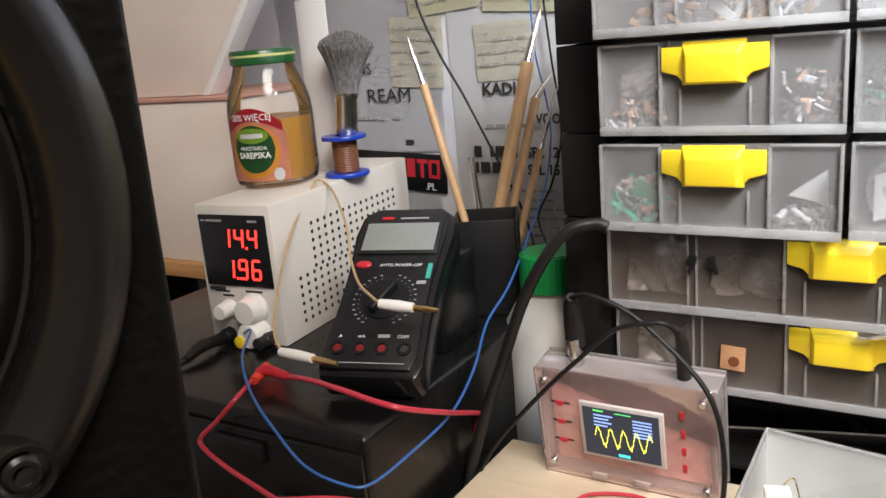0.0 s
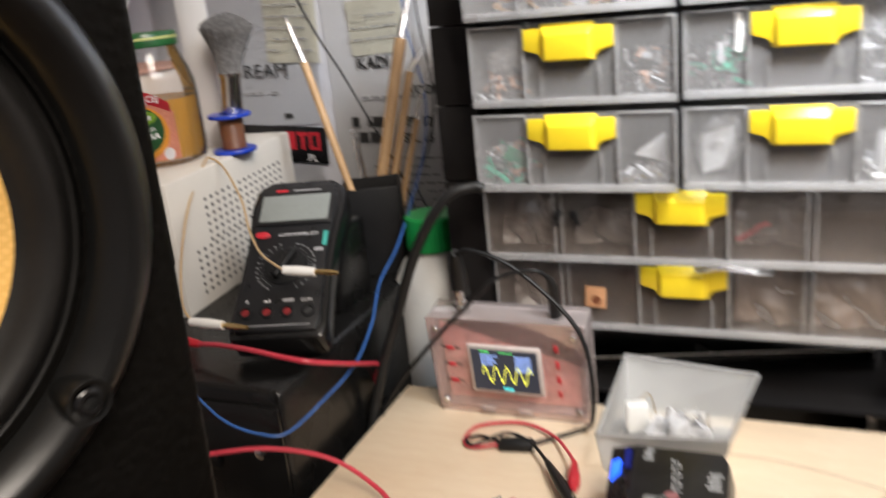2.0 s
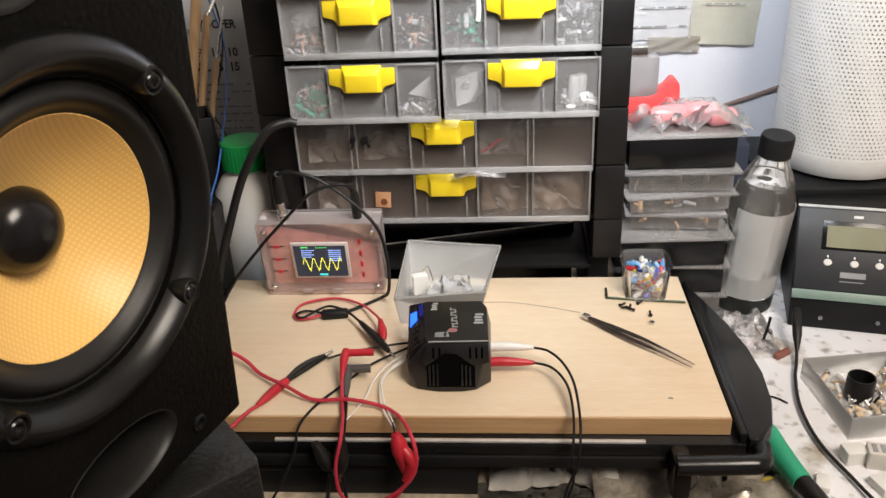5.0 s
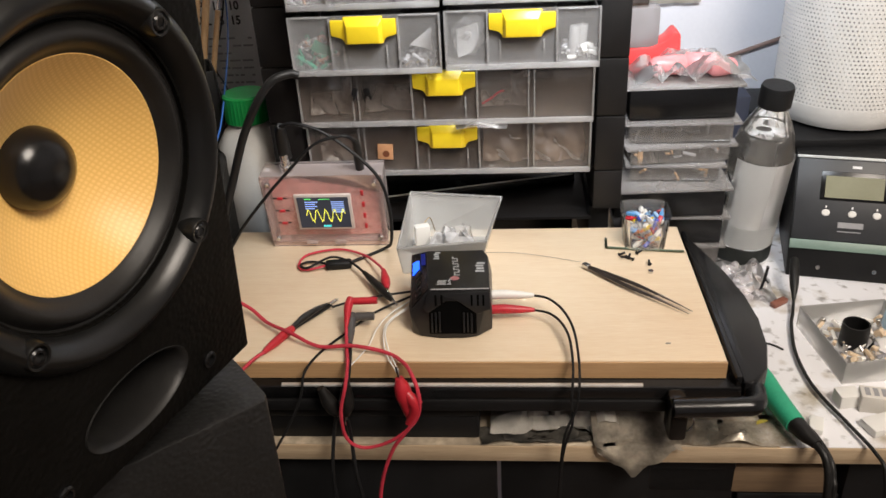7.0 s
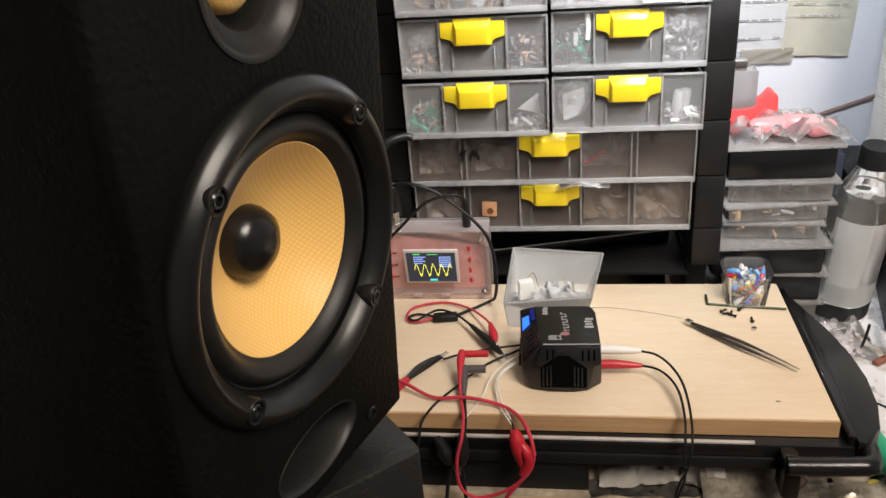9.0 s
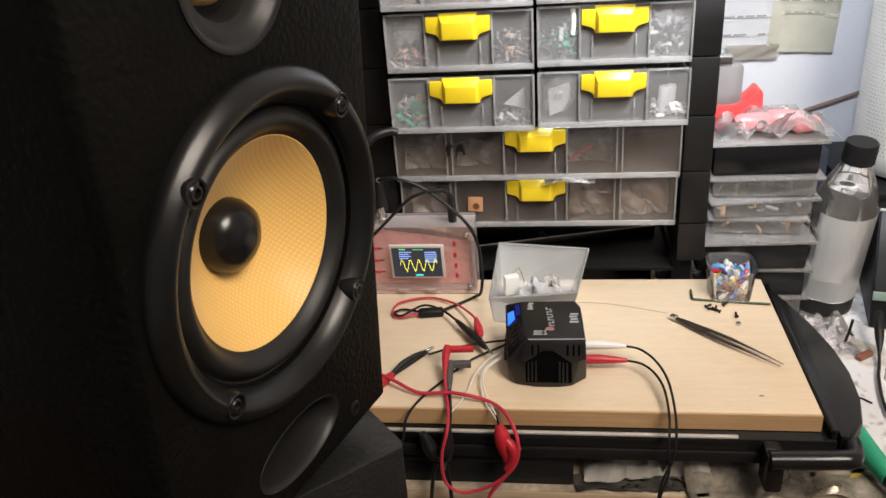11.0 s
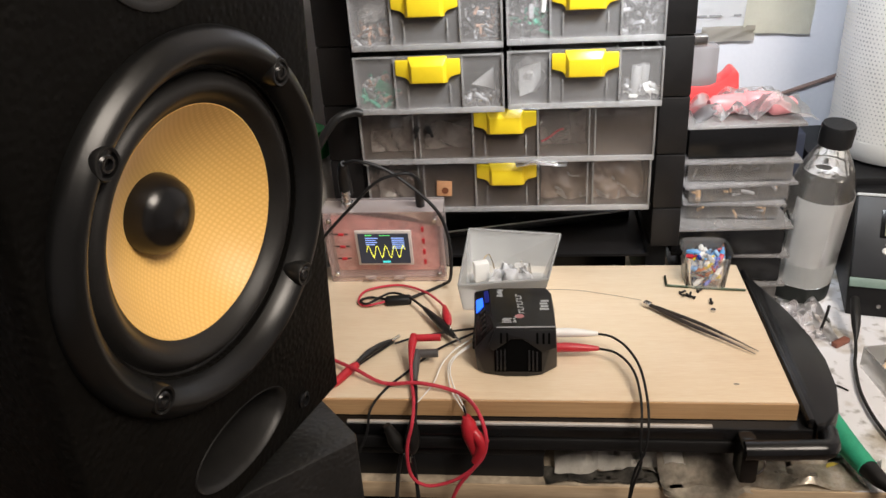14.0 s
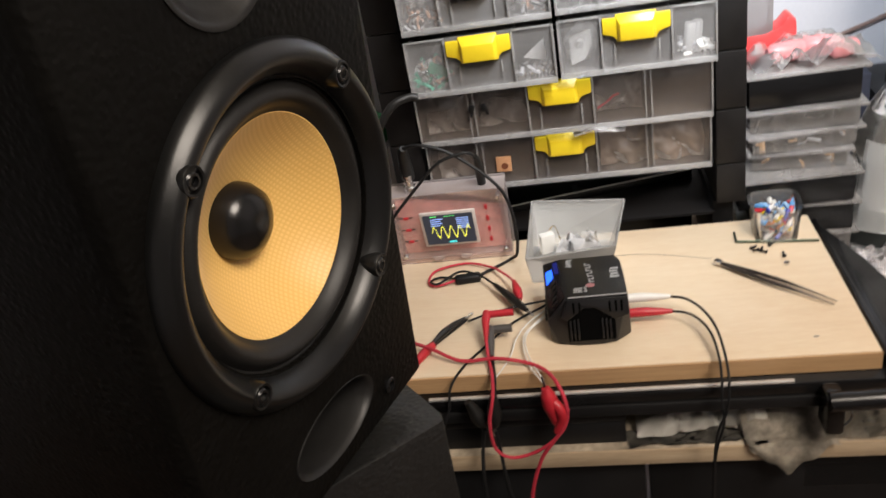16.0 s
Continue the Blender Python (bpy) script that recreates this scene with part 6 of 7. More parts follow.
lower = single("lower_board", box((-0.06, -0.004, -0.150), (0.11, 0.3, -0.118), 0.002), wood_mat("dark_brown_board", (0.20, 0.135, 0.08), (0.12, 0.08, 0.05)), "dark brown wooden board below the worktop", "board")
lower2 = thing("under_bench_unit", "black cabinet unit under the worktop", "cabinet")
part("body", box((0.12, -0.004, -0.30), (0.6, 0.35, DESK_Z - 0.0185), 0.002), M["black"], lower2)
part("front", box((0.025, -0.004, -0.30), (0.118, 0.014, -0.152), 0.002), M["black"], lower2)

# stack of sorting boxes
M["stack_clear"] = clear("clear_box_plastic", (0.62, 0.57, 0.53), 0.88, 0.1, 0.02)
M["lid_clear"] = clear("clear_lid_plastic", (0.78, 0.74, 0.71), 0.68, 0.14, 0.04)


def sorting_box(z0, z1, x0, x1, y0, turn, dark, label):
    b = thing("sorting_box", label, "storage box", pose((x0 + x1) / 2, y0, z0, 0, 0, turn), group="stacked sorting boxes")
    a, h, deep = (x1 - x0) / 2, z1 - z0, 0.13
    body = M["black_gloss"] if dark else M["stack_clear"]
    part("floor", box((-a + 0.003, 0.003, 0.0), (a - 0.003, deep - 0.003, 0.0015)), body, b)
    for lo, hi in (((-a + 0.002, 0.002, 0.0016), (a - 0.002, 0.0036, h - 0.006)), ((-a + 0.002, deep - 0.0036, 0.0016), (a - 0.002, deep - 0.002, h - 0.006)), ((-a + 0.002, 0.0037, 0.0016), (-a + 0.0036, deep - 0.0037, h - 0.006)), ((a - 0.0036, 0.0037, 0.0016), (a - 0.002, deep - 0.0037, h - 0.006))):
        side = part("wall", box(lo, hi, 0.0004), body, b)
        side.visible_shadow = dark
    part("lid", box((-a - 0.004, -0.005, h - 0.0048), (a + 0.005, deep, h - 0.001), 0.0012), M["lid_clear"], b, "clear lid").visible_shadow = False
    if not dark:
        for k in range(3):
            x = -a + 2 * a * (k + 1) / 4
            part("divider", box((x - 0.0005, 0.004, 0.0016), (x + 0.0005, deep - 0.004, h - 0.007)), M["lid_clear"], b)
    return b


def bits(name, label, materials, n, lo, hi, seed, size=0.006, group="small parts in the boxes", category="small part"):
    """Loose small parts strewn over the floor of a box or drawer, joined as one heap."""
    r = random.Random(seed)
    for c, material in enumerate(materials):
        bm = bm_new()
        for k in range(n // len(materials)):
            s = size * r.uniform(0.4, 1.2)
            m = pose(*(r.uniform(a, b) for a, b in zip(lo, hi)), r.uniform(0, 180), r.uniform(0, 180), r.uniform(0, 360))
            if r.random() < 0.5:
                add_box(bm, (-s, -s * 0.35, -s * 0.3), (s, s * 0.35, s * 0.3), s * 0.08, 1, m)
            else:
                add_lathe(bm, [(0, -s), (s * 0.3, -s), (s * 0.3, s), (0, s)], 8, m)
        single(name, bm, material, label, category, group=group, kind="stuff")


sorting_box(DESK_Z + 0.002, -0.045, -0.052, 0.062, 0.285, 1, False, "flat clear sorting box at the bottom of the stack")
sorting_box(-0.0445, -0.006, -0.050, 0.062, 0.285, -2, True, "flat black sorting box with clear lid")
sorting_box(-0.0055, 0.033, -0.068, 0.060, 0.276, 2, True, "wide black sorting box with clear lid")
sorting_box(0.0335, 0.0565, -0.050, 0.052, 0.290, -3, False, "flat clear sorting box with dividers")
sorting_box(0.0570, 0.0810, -0.052, 0.062, 0.286, 5, False, "flat clear sorting box holding small parts")
sorting_box(0.0815, 0.1085, -0.054, 0.062, 0.286, 0, False, "flat clear sorting box holding dark parts")
sorting_box(0.1090, 0.1500, -0.056, 0.062, 0.286, 2, True, "black box with milky lid on top of the stack")
bits("dark_parts", "small dark parts inside a sorting box", [M["black"], M["dark_metal"]], 60, (-0.046, 0.292, 0.086), (0.052, 0.40, 0.095), 3)
bits("mixed_parts", "small mixed parts inside a sorting box", [M["birch_edge"], M["print"]], 40, (-0.046, 0.295, 0.061), (0.050, 0.40, 0.069), 4)
bits("mixed_parts", "small mixed parts inside a sorting box", [M["birch_edge"], M["steel"]], 40, (-0.044, 0.298, 0.037), (0.042, 0.40, 0.045), 5)

# red and pink things on the stack
M["pink_plastic"] = mat("pale_pink_rubber", (0.66, 0.26, 0.27), 0.35, vary=0.15, scale=30)
M["coral"] = mat("coral_red_plastic", (0.72, 0.06, 0.06), 0.35, vary=0.1)
M["film"] = clear("wrinkled_plastic_film", (0.95, 0.86, 0.86), 0.82, 0.38, 0.08)
holder = thing("tape_dispenser", "red tape dispenser with clear box on the stack", "tape dispenser", pose(-0.03, 0.345, 0.1502))
part("body", prism([(-0.034, 0.0), (0.034, 0.0), (0.037, 0.018), (0.036, 0.036), (0.029, 0.041), (0.020, 0.030), (0.004, 0.023), (-0.034, 0.021)], 0.0, 0.03, 0.003, pose(0, 0.03, 0) @ FACING), M["coral"], holder, "coral red body")
part("clear_box", box((-0.034, 0.002, 0.022), (0.012, 0.028, 0.066), 0.001), clear("grey_clear_box", (0.45, 0.42, 0.42), 0.35, 0.2, 0.1), holder, "grey clear box")
part("metal_edge", box((-0.034, 0.004, 0.0665), (0.0, 0.020, 0.078), 0.002), M["steel"], holder, "bright metal edge")
gl = thing("bagged_gloves", "pale pink rubber rolls in a wrinkled clear bag", "bag", pose(0.012, 0.318, 0.1502))
for x, y, r, w, a in ((-0.022, 0.0, 0.0105, 0.022, 12), (0.012, 0.004, 0.011, 0.020, -8), (0.034, -0.006, 0.009, 0.016, 20), (0.0, 0.022, 0.009, 0.02, 0)):
    part("rubber_roll", lathe([(0, -w), (r * 0.6, -w * 0.97), (r, -w * 0.7), (r * 1.05, 0), (r, w * 0.7), (r * 0.6, w * 0.97), (0, w)], 18, pose(x, y, r, 0, 90, a)), M["pink_plastic"], gl, "pale pink rubber")
bm = crumple(-0.062, 0.066, -0.035, 0.05, 0.0008, 12.0, 0.030, 24)
part("bag_film", bm, M["film"], gl, "wrinkled clear film")

# clear bottle with label
bt = thing("clear_bottle", "clear plastic bottle of liquid with white label and black cap", "bottle", pose(0.0930, 0.322, DESK_Z + 0.0015, 6, 2.8, 0))
M["pet"] = clear("clear_bottle_plastic", (0.98, 0.94, 0.88), 0.91, 0.04, 0.02, (0.99, 0.985, 0.97))
M["liquid"], _, _, water = principled("clear_liquid")
water.inputs["Base Color"].default_value, water.inputs["Roughness"].default_value = (0.97, 0.975, 0.97, 1), 0.0
water.inputs["Transmission Weight"].default_value, water.inputs["IOR"].default_value = 1.0, 1.33
bottle_body = part("body", lathe([(0, 0.0), (0.031, 0.0), (0.0345, 0.005), (0.035, 0.02), (0.035, 0.142), (0.0340, 0.152), (0.0285, 0.174), (0.0180, 0.195), (0.0145, 0.202), (0.0140, 0.212), (0, 0.212)], 56), M["pet"], bt)
bottle_body.visible_shadow = False
lit_through(part("liquid", lathe([(0, 0.003), (0.029, 0.003), (0.0328, 0.008), (0.0332, 0.02), (0.0332, 0.142), (0.0322, 0.152), (0.0268, 0.1742), (0.0255, 0.1736), (0, 0.1734)], 56), M["liquid"], bt, "clear liquid"))
part("cap", merge(lathe([(0.0168, 0.203), (0.0178, 0.204), (0.0178, 0.224), (0.0165, 0.227), (0, 0.227)], 44)), M["black"], bt, "black screw cap")
M["frost"] = clear("frosted_white_label", (0.80, 0.80, 0.79), 0.30, 0.3, 0.05)
lb = part("label", curved_patch(0.0354, -152, -2, lambda t: (0.034, 0.146)), M["frost"], bt, "frosted white label")
lit_through(lb)
part("label_lower", curved_patch(0.0357, -140, -2, lambda t: (0.033, 0.062)), mat("pale_label_paper", (0.70, 0.71, 0.70), 0.5, vary=0.04, scale=25), lb, "paler lower label")
# dark band painted on for the darkness seen through the bottle's foot
part("see_through_band", curved_patch(0.0357, -146, 4, lambda t: (0.012, 0.032)), mat("dark_see_through_band", (0.035, 0.04, 0.036), 0.4), lb, "dark band for the darkness seen through the bottle")
part("label_upper_band", curved_patch(0.0356, -172, -153, lambda t: (0.050, 0.122)), M["frost"], lb, "frosted warning panel")
part("label_printing", merge(curved_patch(0.0359, -170, -155, lambda t: (0.120 - 0.006 * t, 0.1235 - 0.006 * t)), curved_patch(0.0359, -167, -156, lambda t: (0.082, 0.096)), curved_patch(0.0359, -168, -155, lambda t: (0.110, 0.112)), curved_patch(0.0359, -168, -157, lambda t: (0.050, 0.058))), M["ink"], lb, "black print bars")
single("crumpled_bag", crumple(0.028, 0.115, 0.215, 0.30, DESK_Z + 0.002, 21.0, 0.034, 24), M["film"], "crumpled clear plastic bag beside the bottle", "bag")

# white perforated cylinder
lampc = thing("perforated_lamp", "tall white perforated metal cylinder on a dark shelf", "lamp", pose(0.2335, 0.452, 0.052))
bm = bm_new()
R, N, ROWS_N = 0.084, 110, 84
dz = math.tau * R / N
for j in range(ROWS_N):
    shift = 0.5 * (j % 2)
    for i in range(N):
        a = math.tau * (i + shift) / N
        if not (-2.9 < (a + math.pi) % math.tau - math.pi < 0.2) and not 3.0 < a % math.tau < 6.5:
            continue
        def at(du, dv):
            b = a + du * math.tau / N
            return (R * math.cos(b), R * math.sin(b), 0.030 + (j + 0.5 + dv) * dz)
        outer = [bm.verts.new(at(u, v)) for u, v in ((-0.5, -0.5), (0.5, -0.5), (0.5, 0.5), (-0.5, 0.5))]
        s = 0.16 + 0.03 * math.sin(i * 0.7 + j * 0.3)
        inner_v = [bm.verts.new(at(u, v)) for u, v in ((-s, -s), (s, -s), (s, s), (-s, s))]
        for k in range(4):
            m2 = (k + 1) % 4
            bm.faces.new((outer[k], outer[m2], inner_v[m2], inner_v[k]))
part("perforated_sheet", bm, M["white"], lampc, "white perforated sheet")
part("foot", lathe([(0, 0.0), (0.068, 0.0), (0.078, 0.004), (0.0835, 0.014), (0.0842, 0.030), (0.080, 0.030), (0.078, 0.016), (0, 0.006)], 64), M["white"], lampc, "rounded white foot")
part("inner_core", lathe([(0.0, 0.008), (0.070, 0.008), (0.070, 0.5), (0, 0.5)], 48), mat("grey_inner_core", (0.42, 0.42, 0.43), 0.6), lampc, "grey inner core")
rise = thing("dark_shelf", "dark shelf block carrying the white cylinder", "shelf")
part("top", box((0.125, 0.36, 0.038), (0.42, 0.548, 0.0515), 0.002), M["black"], rise)
part("side", box((0.127, 0.37, DESK_Z + 0.0013), (0.142, 0.545, 0.0375), 0.001), M["black"], rise)
part("side", box((0.40, 0.37, DESK_Z + 0.0013), (0.415, 0.545, 0.0375), 0.001), M["black"], rise)
part("drawer", box((0.1425, 0.385, -0.045), (0.3995, 0.54, 0.018), 0.002), M["dark_metal"], rise)
single("silver_tin", box((0.148, 0.375, 0.0185), (0.19, 0.40, 0.030), 0.003), M["steel"], "small bright metal tin under the shelf", "tin")
single("dark_book", box((0.075, 0.45, DESK_Z), (0.122, 0.545, 0.075), 0.002), mat("dark_blue_cloth", (0.02, 0.025, 0.045), 0.7), "dark blue book standing against the wall", "book")
single("wall_rod", box((0.10, 0.5445, -0.0022), (0.20, 0.5495, 0.0022), 0.001, 2, pose(-0.010, 0, 0.1035) @ pose(0.14, 0, 0, 0, -19, 0) @ pose(-0.14, 0, 0)), mat("brown_strip", (0.22, 0.15, 0.13), 0.5), "thin brown strip on the wall", "strip")

# soldering station
st = thing("soldering_station", "dark grey soldering station with sloping front, display and buttons", "soldering station", pose(0.2, 0.262, DESK_Z + 0.0015, 0, 0, -12))
M["station"] = mat("dark_blue_grey_plastic", (0.026, 0.028, 0.032), 0.45, vary=0.12, scale=25, fine=900, bump=0.15)
M["sage"] = mat("sage_green_plastic", (0.19, 0.27, 0.23), 0.45, vary=0.08)
prof = [(0.0, 0.0), (0.012, 0.032), (0.066, 0.126), (0.12, 0.126), (0.12, 0.0)]
bm = prism(prof, -0.064, 0.064, 0.002, Matrix(((0, 0, 1, 0), (1, 0, 0, 0), (0, 1, 0, 0), (0, 0, 0, 1))))
part("body", bm, M["black"], st)
face = Matrix.Translation((0, 0.012, 0.032)) @ pose(0, 0, 0, 60.1, 0, 0) @ Matrix.Diagonal((1, 0.87, 1, 1))
part("front_panel", box((-0.062, 0.012, 0.0005), (0.062, 0.120, 0.003), 0.001, 2, face), M["station"], st, "dark sloping front panel")
part("green_stripe", box((-0.0635, -0.001, 0.0005), (0.0635, 0.0115, 0.0036), 0.001, 2, face), M["sage"], st, "sage green stripe")
part("top_edge", box((-0.0635, 0.1205, -0.004), (0.0635, 0.1245, 0.0036), 0.001, 2, face), mat("pale_grey_plastic", (0.5, 0.52, 0.52), 0.4), st, "pale top edge")
part("screen_frame", box((-0.036, 0.066, 0.0031), (0.036, 0.104, 0.0040), 0.0008, 2, face), M["black_gloss"], st)
part("screen", box((-0.031, 0.069, 0.0041), (0.031, 0.098, 0.0046), 0, 2, face), mat("olive_lcd", (0.27, 0.27, 0.19), 0.15, vary=0.04, bump=0), st, "blank olive display")
for x in (-0.028, 0.0, 0.026):
    b = lathe([(0.0045, 0), (0.0045, 0.0012), (0.0035, 0.002), (0, 0.002)], 18)
    bmesh.ops.transform(b, matrix=face @ pose(x, 0.049, 0.003), verts=b.verts)
    part("button", b, M["white"], st, "round white button")
    part("button_mark", box((x - 0.0008, 0.0555, 0.0031), (x + 0.0008, 0.0585, 0.0034), 0, 2, face), M["paper"], st)
for y, s in ((0.088, 1), (0.077, -1)):
    part("arrow_button", prism([(0.046, y - 0.0035 * s), (0.056, y - 0.0035 * s), (0.051, y + 0.0045 * s)], 0.0031, 0.0045, 0, face), M["white"], st, "white arrow button")
part("emblem_bar", merge(box((-0.014, 0.030, 0.0031), (0.013, 0.0375, 0.0034), 0, 2, face), box((-0.014, 0.0245, 0.0031), (0.011, 0.0258, 0.0034), 0, 2, face)), M["print"], st, "plain white emblem bar")
part("emblem", box((-0.004, 0.109, 0.0031), (0.006, 0.1125, 0.0034), 0, 2, face), M["paper"], st, "small white emblem")
for x in (-0.03, 0.03):
    b = lathe([(0.0025, 0), (0.0025, 0.0012), (0, 0.0014)], 12)
    bmesh.ops.transform(b, matrix=pose(x, 0.004, 0.012) @ pose(0, 0, 0, 70, 0, 0), verts=b.verts)
    part("screw", b, M["steel"], st)
ic = thing("soldering_iron", "soldering iron with green grip and black cable on the bench", "soldering iron")
part("grip", tube([(0.050, 0.082, -0.066), (0.054, 0.060, -0.066), (0.058, 0.030, -0.067), (0.066, -0.002, -0.068)], 0, 16, 6, [0.0075, 0.0098, 0.0105, 0.0092]), mat("sea_green_foam", (0.03, 0.36, 0.20), 0.6, vary=0.1), ic, "sea green foam grip")
part("collar", tube([(0.066, -0.001, -0.068), (0.071, -0.014, -0.0685), (0.077, -0.026, -0.069)], 0, 14, 4, [0.0086, 0.0076, 0.0045]), M["black_rubber"], ic, "black ribbed collar")
part("cord", tube([(0.076, -0.024, -0.069), (0.082, -0.037, -0.076), (0.084, -0.048, -0.10), (0.083, -0.055, -0.16), (0.08, -0.06, -0.45)], 0.0036, 10), M["black_rubber"], ic)
sc = thing("station_cable", "black cable from the station's front plug along the bench", "cable")
part("plug", tube([(0.140, 0.262, -0.055), (0.134, 0.240, -0.058), (0.131, 0.226, -0.066), (0.128, 0.212, -0.076)], 0, 14, 5, [0.0048, 0.0055, 0.0048, 0.0020]), M["black_rubber"], sc, "black round plug")
part("cord", tube([(0.128, 0.213, -0.076), (0.121, 0.19, -0.0795), (0.113, 0.167, -0.0795), (0.103, 0.118, -0.0795), (0.104, 0.064, -0.0795), (0.118, 0.013, -0.0795), (0.128, -0.026, -0.079), (0.132, -0.042, -0.09), (0.134, -0.05, -0.15), (0.135, -0.06, -0.45)], 0.0018, 10), M["black_rubber"], sc)
sc2 = thing("iron_cable", "second black cable lying along the green grip", "cable")
part("cord", tube([(0.050, 0.085, -0.0785), (0.058, 0.066, -0.0785), (0.070, 0.036, -0.0785), (0.080, 0.008, -0.0785), (0.0865, -0.022, -0.0785), (0.089, -0.042, -0.09), (0.088, -0.052, -0.14), (0.086, -0.06, -0.45)], 0.0026, 10), M["black_rubber"], sc2)
single("small_brush", merge(tube([(0.098, 0.235, -0.079), (0.1, 0.232, -0.06), (0.101, 0.231, -0.045)], 0.0016, 8, 3), tube([(0.1, 0.232, -0.062), (0.104, 0.230, -0.066)], 0.001, 6, 2)), M["black"], "thin black peg standing on the paper", "peg")
single("reddish_clip", box((-0.011, -0.004, 0), (0.011, 0.004, 0.006), 0.0015, 2), mat("copper_brown", (0.24, 0.09, 0.06), 0.4), "reddish brown clip beside the plug", "clip", pose(0.113, 0.213, DESK_Z + 0.0012, 0, 0, 35))
single("wire_scrap", tube([(0.064, 0.135, -0.0825), (0.075, 0.14, -0.0825), (0.086, 0.136, -0.0825), (0.094, 0.128, -0.0825)], 0.001, 6), M["black"], "short black wire scrap on the paper", "wire")

# open organiser and clutter near the station
org = thing("open_tray", "clear open tray with small parts on the bench", "tray", pose(0.168, 0.128, DESK_Z + 0.0012, 0, 0, 8))
for lo, hi in (((-0.042, -0.05, 0.0), (0.05, 0.05, 0.0015)), ((-0.042, -0.05, 0.0016), (0.05, -0.0485, 0.026)), ((-0.042, 0.0485, 0.0016), (0.05, 0.05, 0.026)), ((-0.042, -0.0484, 0.0016), (-0.0405, 0.0484, 0.026)), ((0.0485, -0.0484, 0.0016), (0.05, 0.0484, 0.026))):
    lit_through(part("wall", box(lo, hi, 0.0004), M["milky"], org))
single("black_cup", lathe([(0.0, 0.001), (0.0130, 0.001), (0.0138, 0.003), (0.0134, 0.025), (0.0130, 0.0265), (0.0114, 0.0265), (0.0110, 0.005), (0, 0.004)], 40), M["black"], "round black plastic cup standing in the tray", "cup", pose(0.165, 0.136, DESK_Z + 0.0028))
bits("mixed_parts", "small pale parts strewn in the open tray", [M["white"], M["birch"], M["steel"]], 60, (0.135, 0.085, DESK_Z + 0.005), (0.205, 0.17, DESK_Z + 0.012), 8, 0.007)
single("pale_blue_sheet", prism([(-0.02, 0.0), (0.02, 0.0), (0.024, 0.05), (-0.016, 0.05)], 0.0, 0.0008, 0, pose(0.222, 0.158, DESK_Z + 0.002, 60, 0, -25)), clear("pale_blue_film", (0.35, 0.5, 0.62), 0.3, 0.3), "pale blue plastic piece leaning in the tray", "plastic sheet")
rnd = random.Random(5)
for k, (x, y, w, d, h, a) in enumerate(((0.128, 0.046, 0.020, 0.016, 0.014, 8), (0.150, 0.040, 0.026, 0.018, 0.018, -10), (0.147, 0.012, 0.03, 0.02, 0.008, 20), (0.185, 0.045, 0.028, 0.02, 0.016, 15), (0.178, 0.01, 0.022, 0.03, 0.010, -30), (0.2, 0.075, 0.03, 0.02, 0.012, 40), (0.09, 0.012, 0.02, 0.012, 0.006, 70))):
    c = thing("plastic_connector", "cream plastic connector block lying on the paper", "connector", pose(x, y, DESK_Z + 0.0013, 0, 0, a), group="connectors on the bench")
    part("block", box((-w / 2, -d / 2, 0), (w / 2, d / 2, h), 0.001), M["cream"] if k % 2 else M["white"], c)
    for i in (-1, 0, 1) if k % 2 else ():
        part("slot", box((i * w * 0.28 - w * 0.08, -d * 0.3, h), (i * w * 0.28 + w * 0.08, d * 0.3, h + 0.0005)), M["print"], c)
single("flux_pot", lathe([(0, 0), (0.007, 0), (0.0075, 0.001), (0.0075, 0.003), (0, 0.0035)], 24), mat("dull_yellow_lid", (0.42, 0.34, 0.05), 0.5), "flat yellow flux pot on the bench", "pot", pose(0.045, 0.012, DESK_Z + 0.0012))

# papers on the wall at the right
p = sheet_on_wall(-0.055, 0.062, 0.188, 0.40, M["paper"], "white paper with writing on the wall", 1)
text_bars(p, -0.045, 0.05, -0.10, 0.02, 5, 31, 0.0018)
p = sheet_on_wall(0.056, 0.142, 0.180, 0.33, M["note2"], "cream note with handwriting on the wall", 3, 3)
text_bars(p, -0.035, 0.03, -0.03, 0.03, 4, 33, 0.0015)
tape = sheet_on_wall(0.0, 0.068, 0.172, 0.192, clear("yellowed_tape", (0.62, 0.58, 0.5), 0.4, 0.2), "strip of yellowed tape on the wall", 4)

# ---------------- contents of the drawers ----------------


def bag(name, label, x, y, z, w, h, d, seed, material):
    """A small wrinkled bag standing in a drawer, with sharp folds and a flattened top."""
    bm = bm_new()
    bmesh.ops.create_icosphere(bm, subdivisions=4, radius=1)
    for v in bm.verts:
        p = v.co * 1.5 + Vector((seed, 0, 0))
        k = 0.8 + 0.55 * abs(noise.noise(p)) + 0.35 * abs(noise.noise(p * 2.7)) - 0.2 * abs(noise.noise(p * 5))
        thin = 1 - 0.55 * max(0, v.co.z)
        v.co = Vector((v.co.x * w * k + 0.3 * w * v.co.z, v.co.y * d * k * thin, max(-h, v.co.z * h * k)))
    return single(name, bm, material, label, "bag", pose(x, y, z + h), group="bags in the drawers")


M["wrap"] = clear("white_translucent_wrapper", (0.9, 0.9, 0.9), 0.45, 0.12, 0.15)


def fold(pts, x, y, z, turn, label):
    """A folded white sheet standing in a drawer."""
    bm = prism(pts, 0.0, 0.0008, 0.0002, pose(0, 0, 0, 78, 0, turn))
    return single("folded_sheet", bm, M["wrap"], label, "sheet", pose(x, y, z))


BAG = "small crumpled clear bag lying in a drawer"
bag("plastic_bag", BAG, -0.381, 0.252, 0.277, 0.014, 0.011, 0.012, 1, M["bag"])
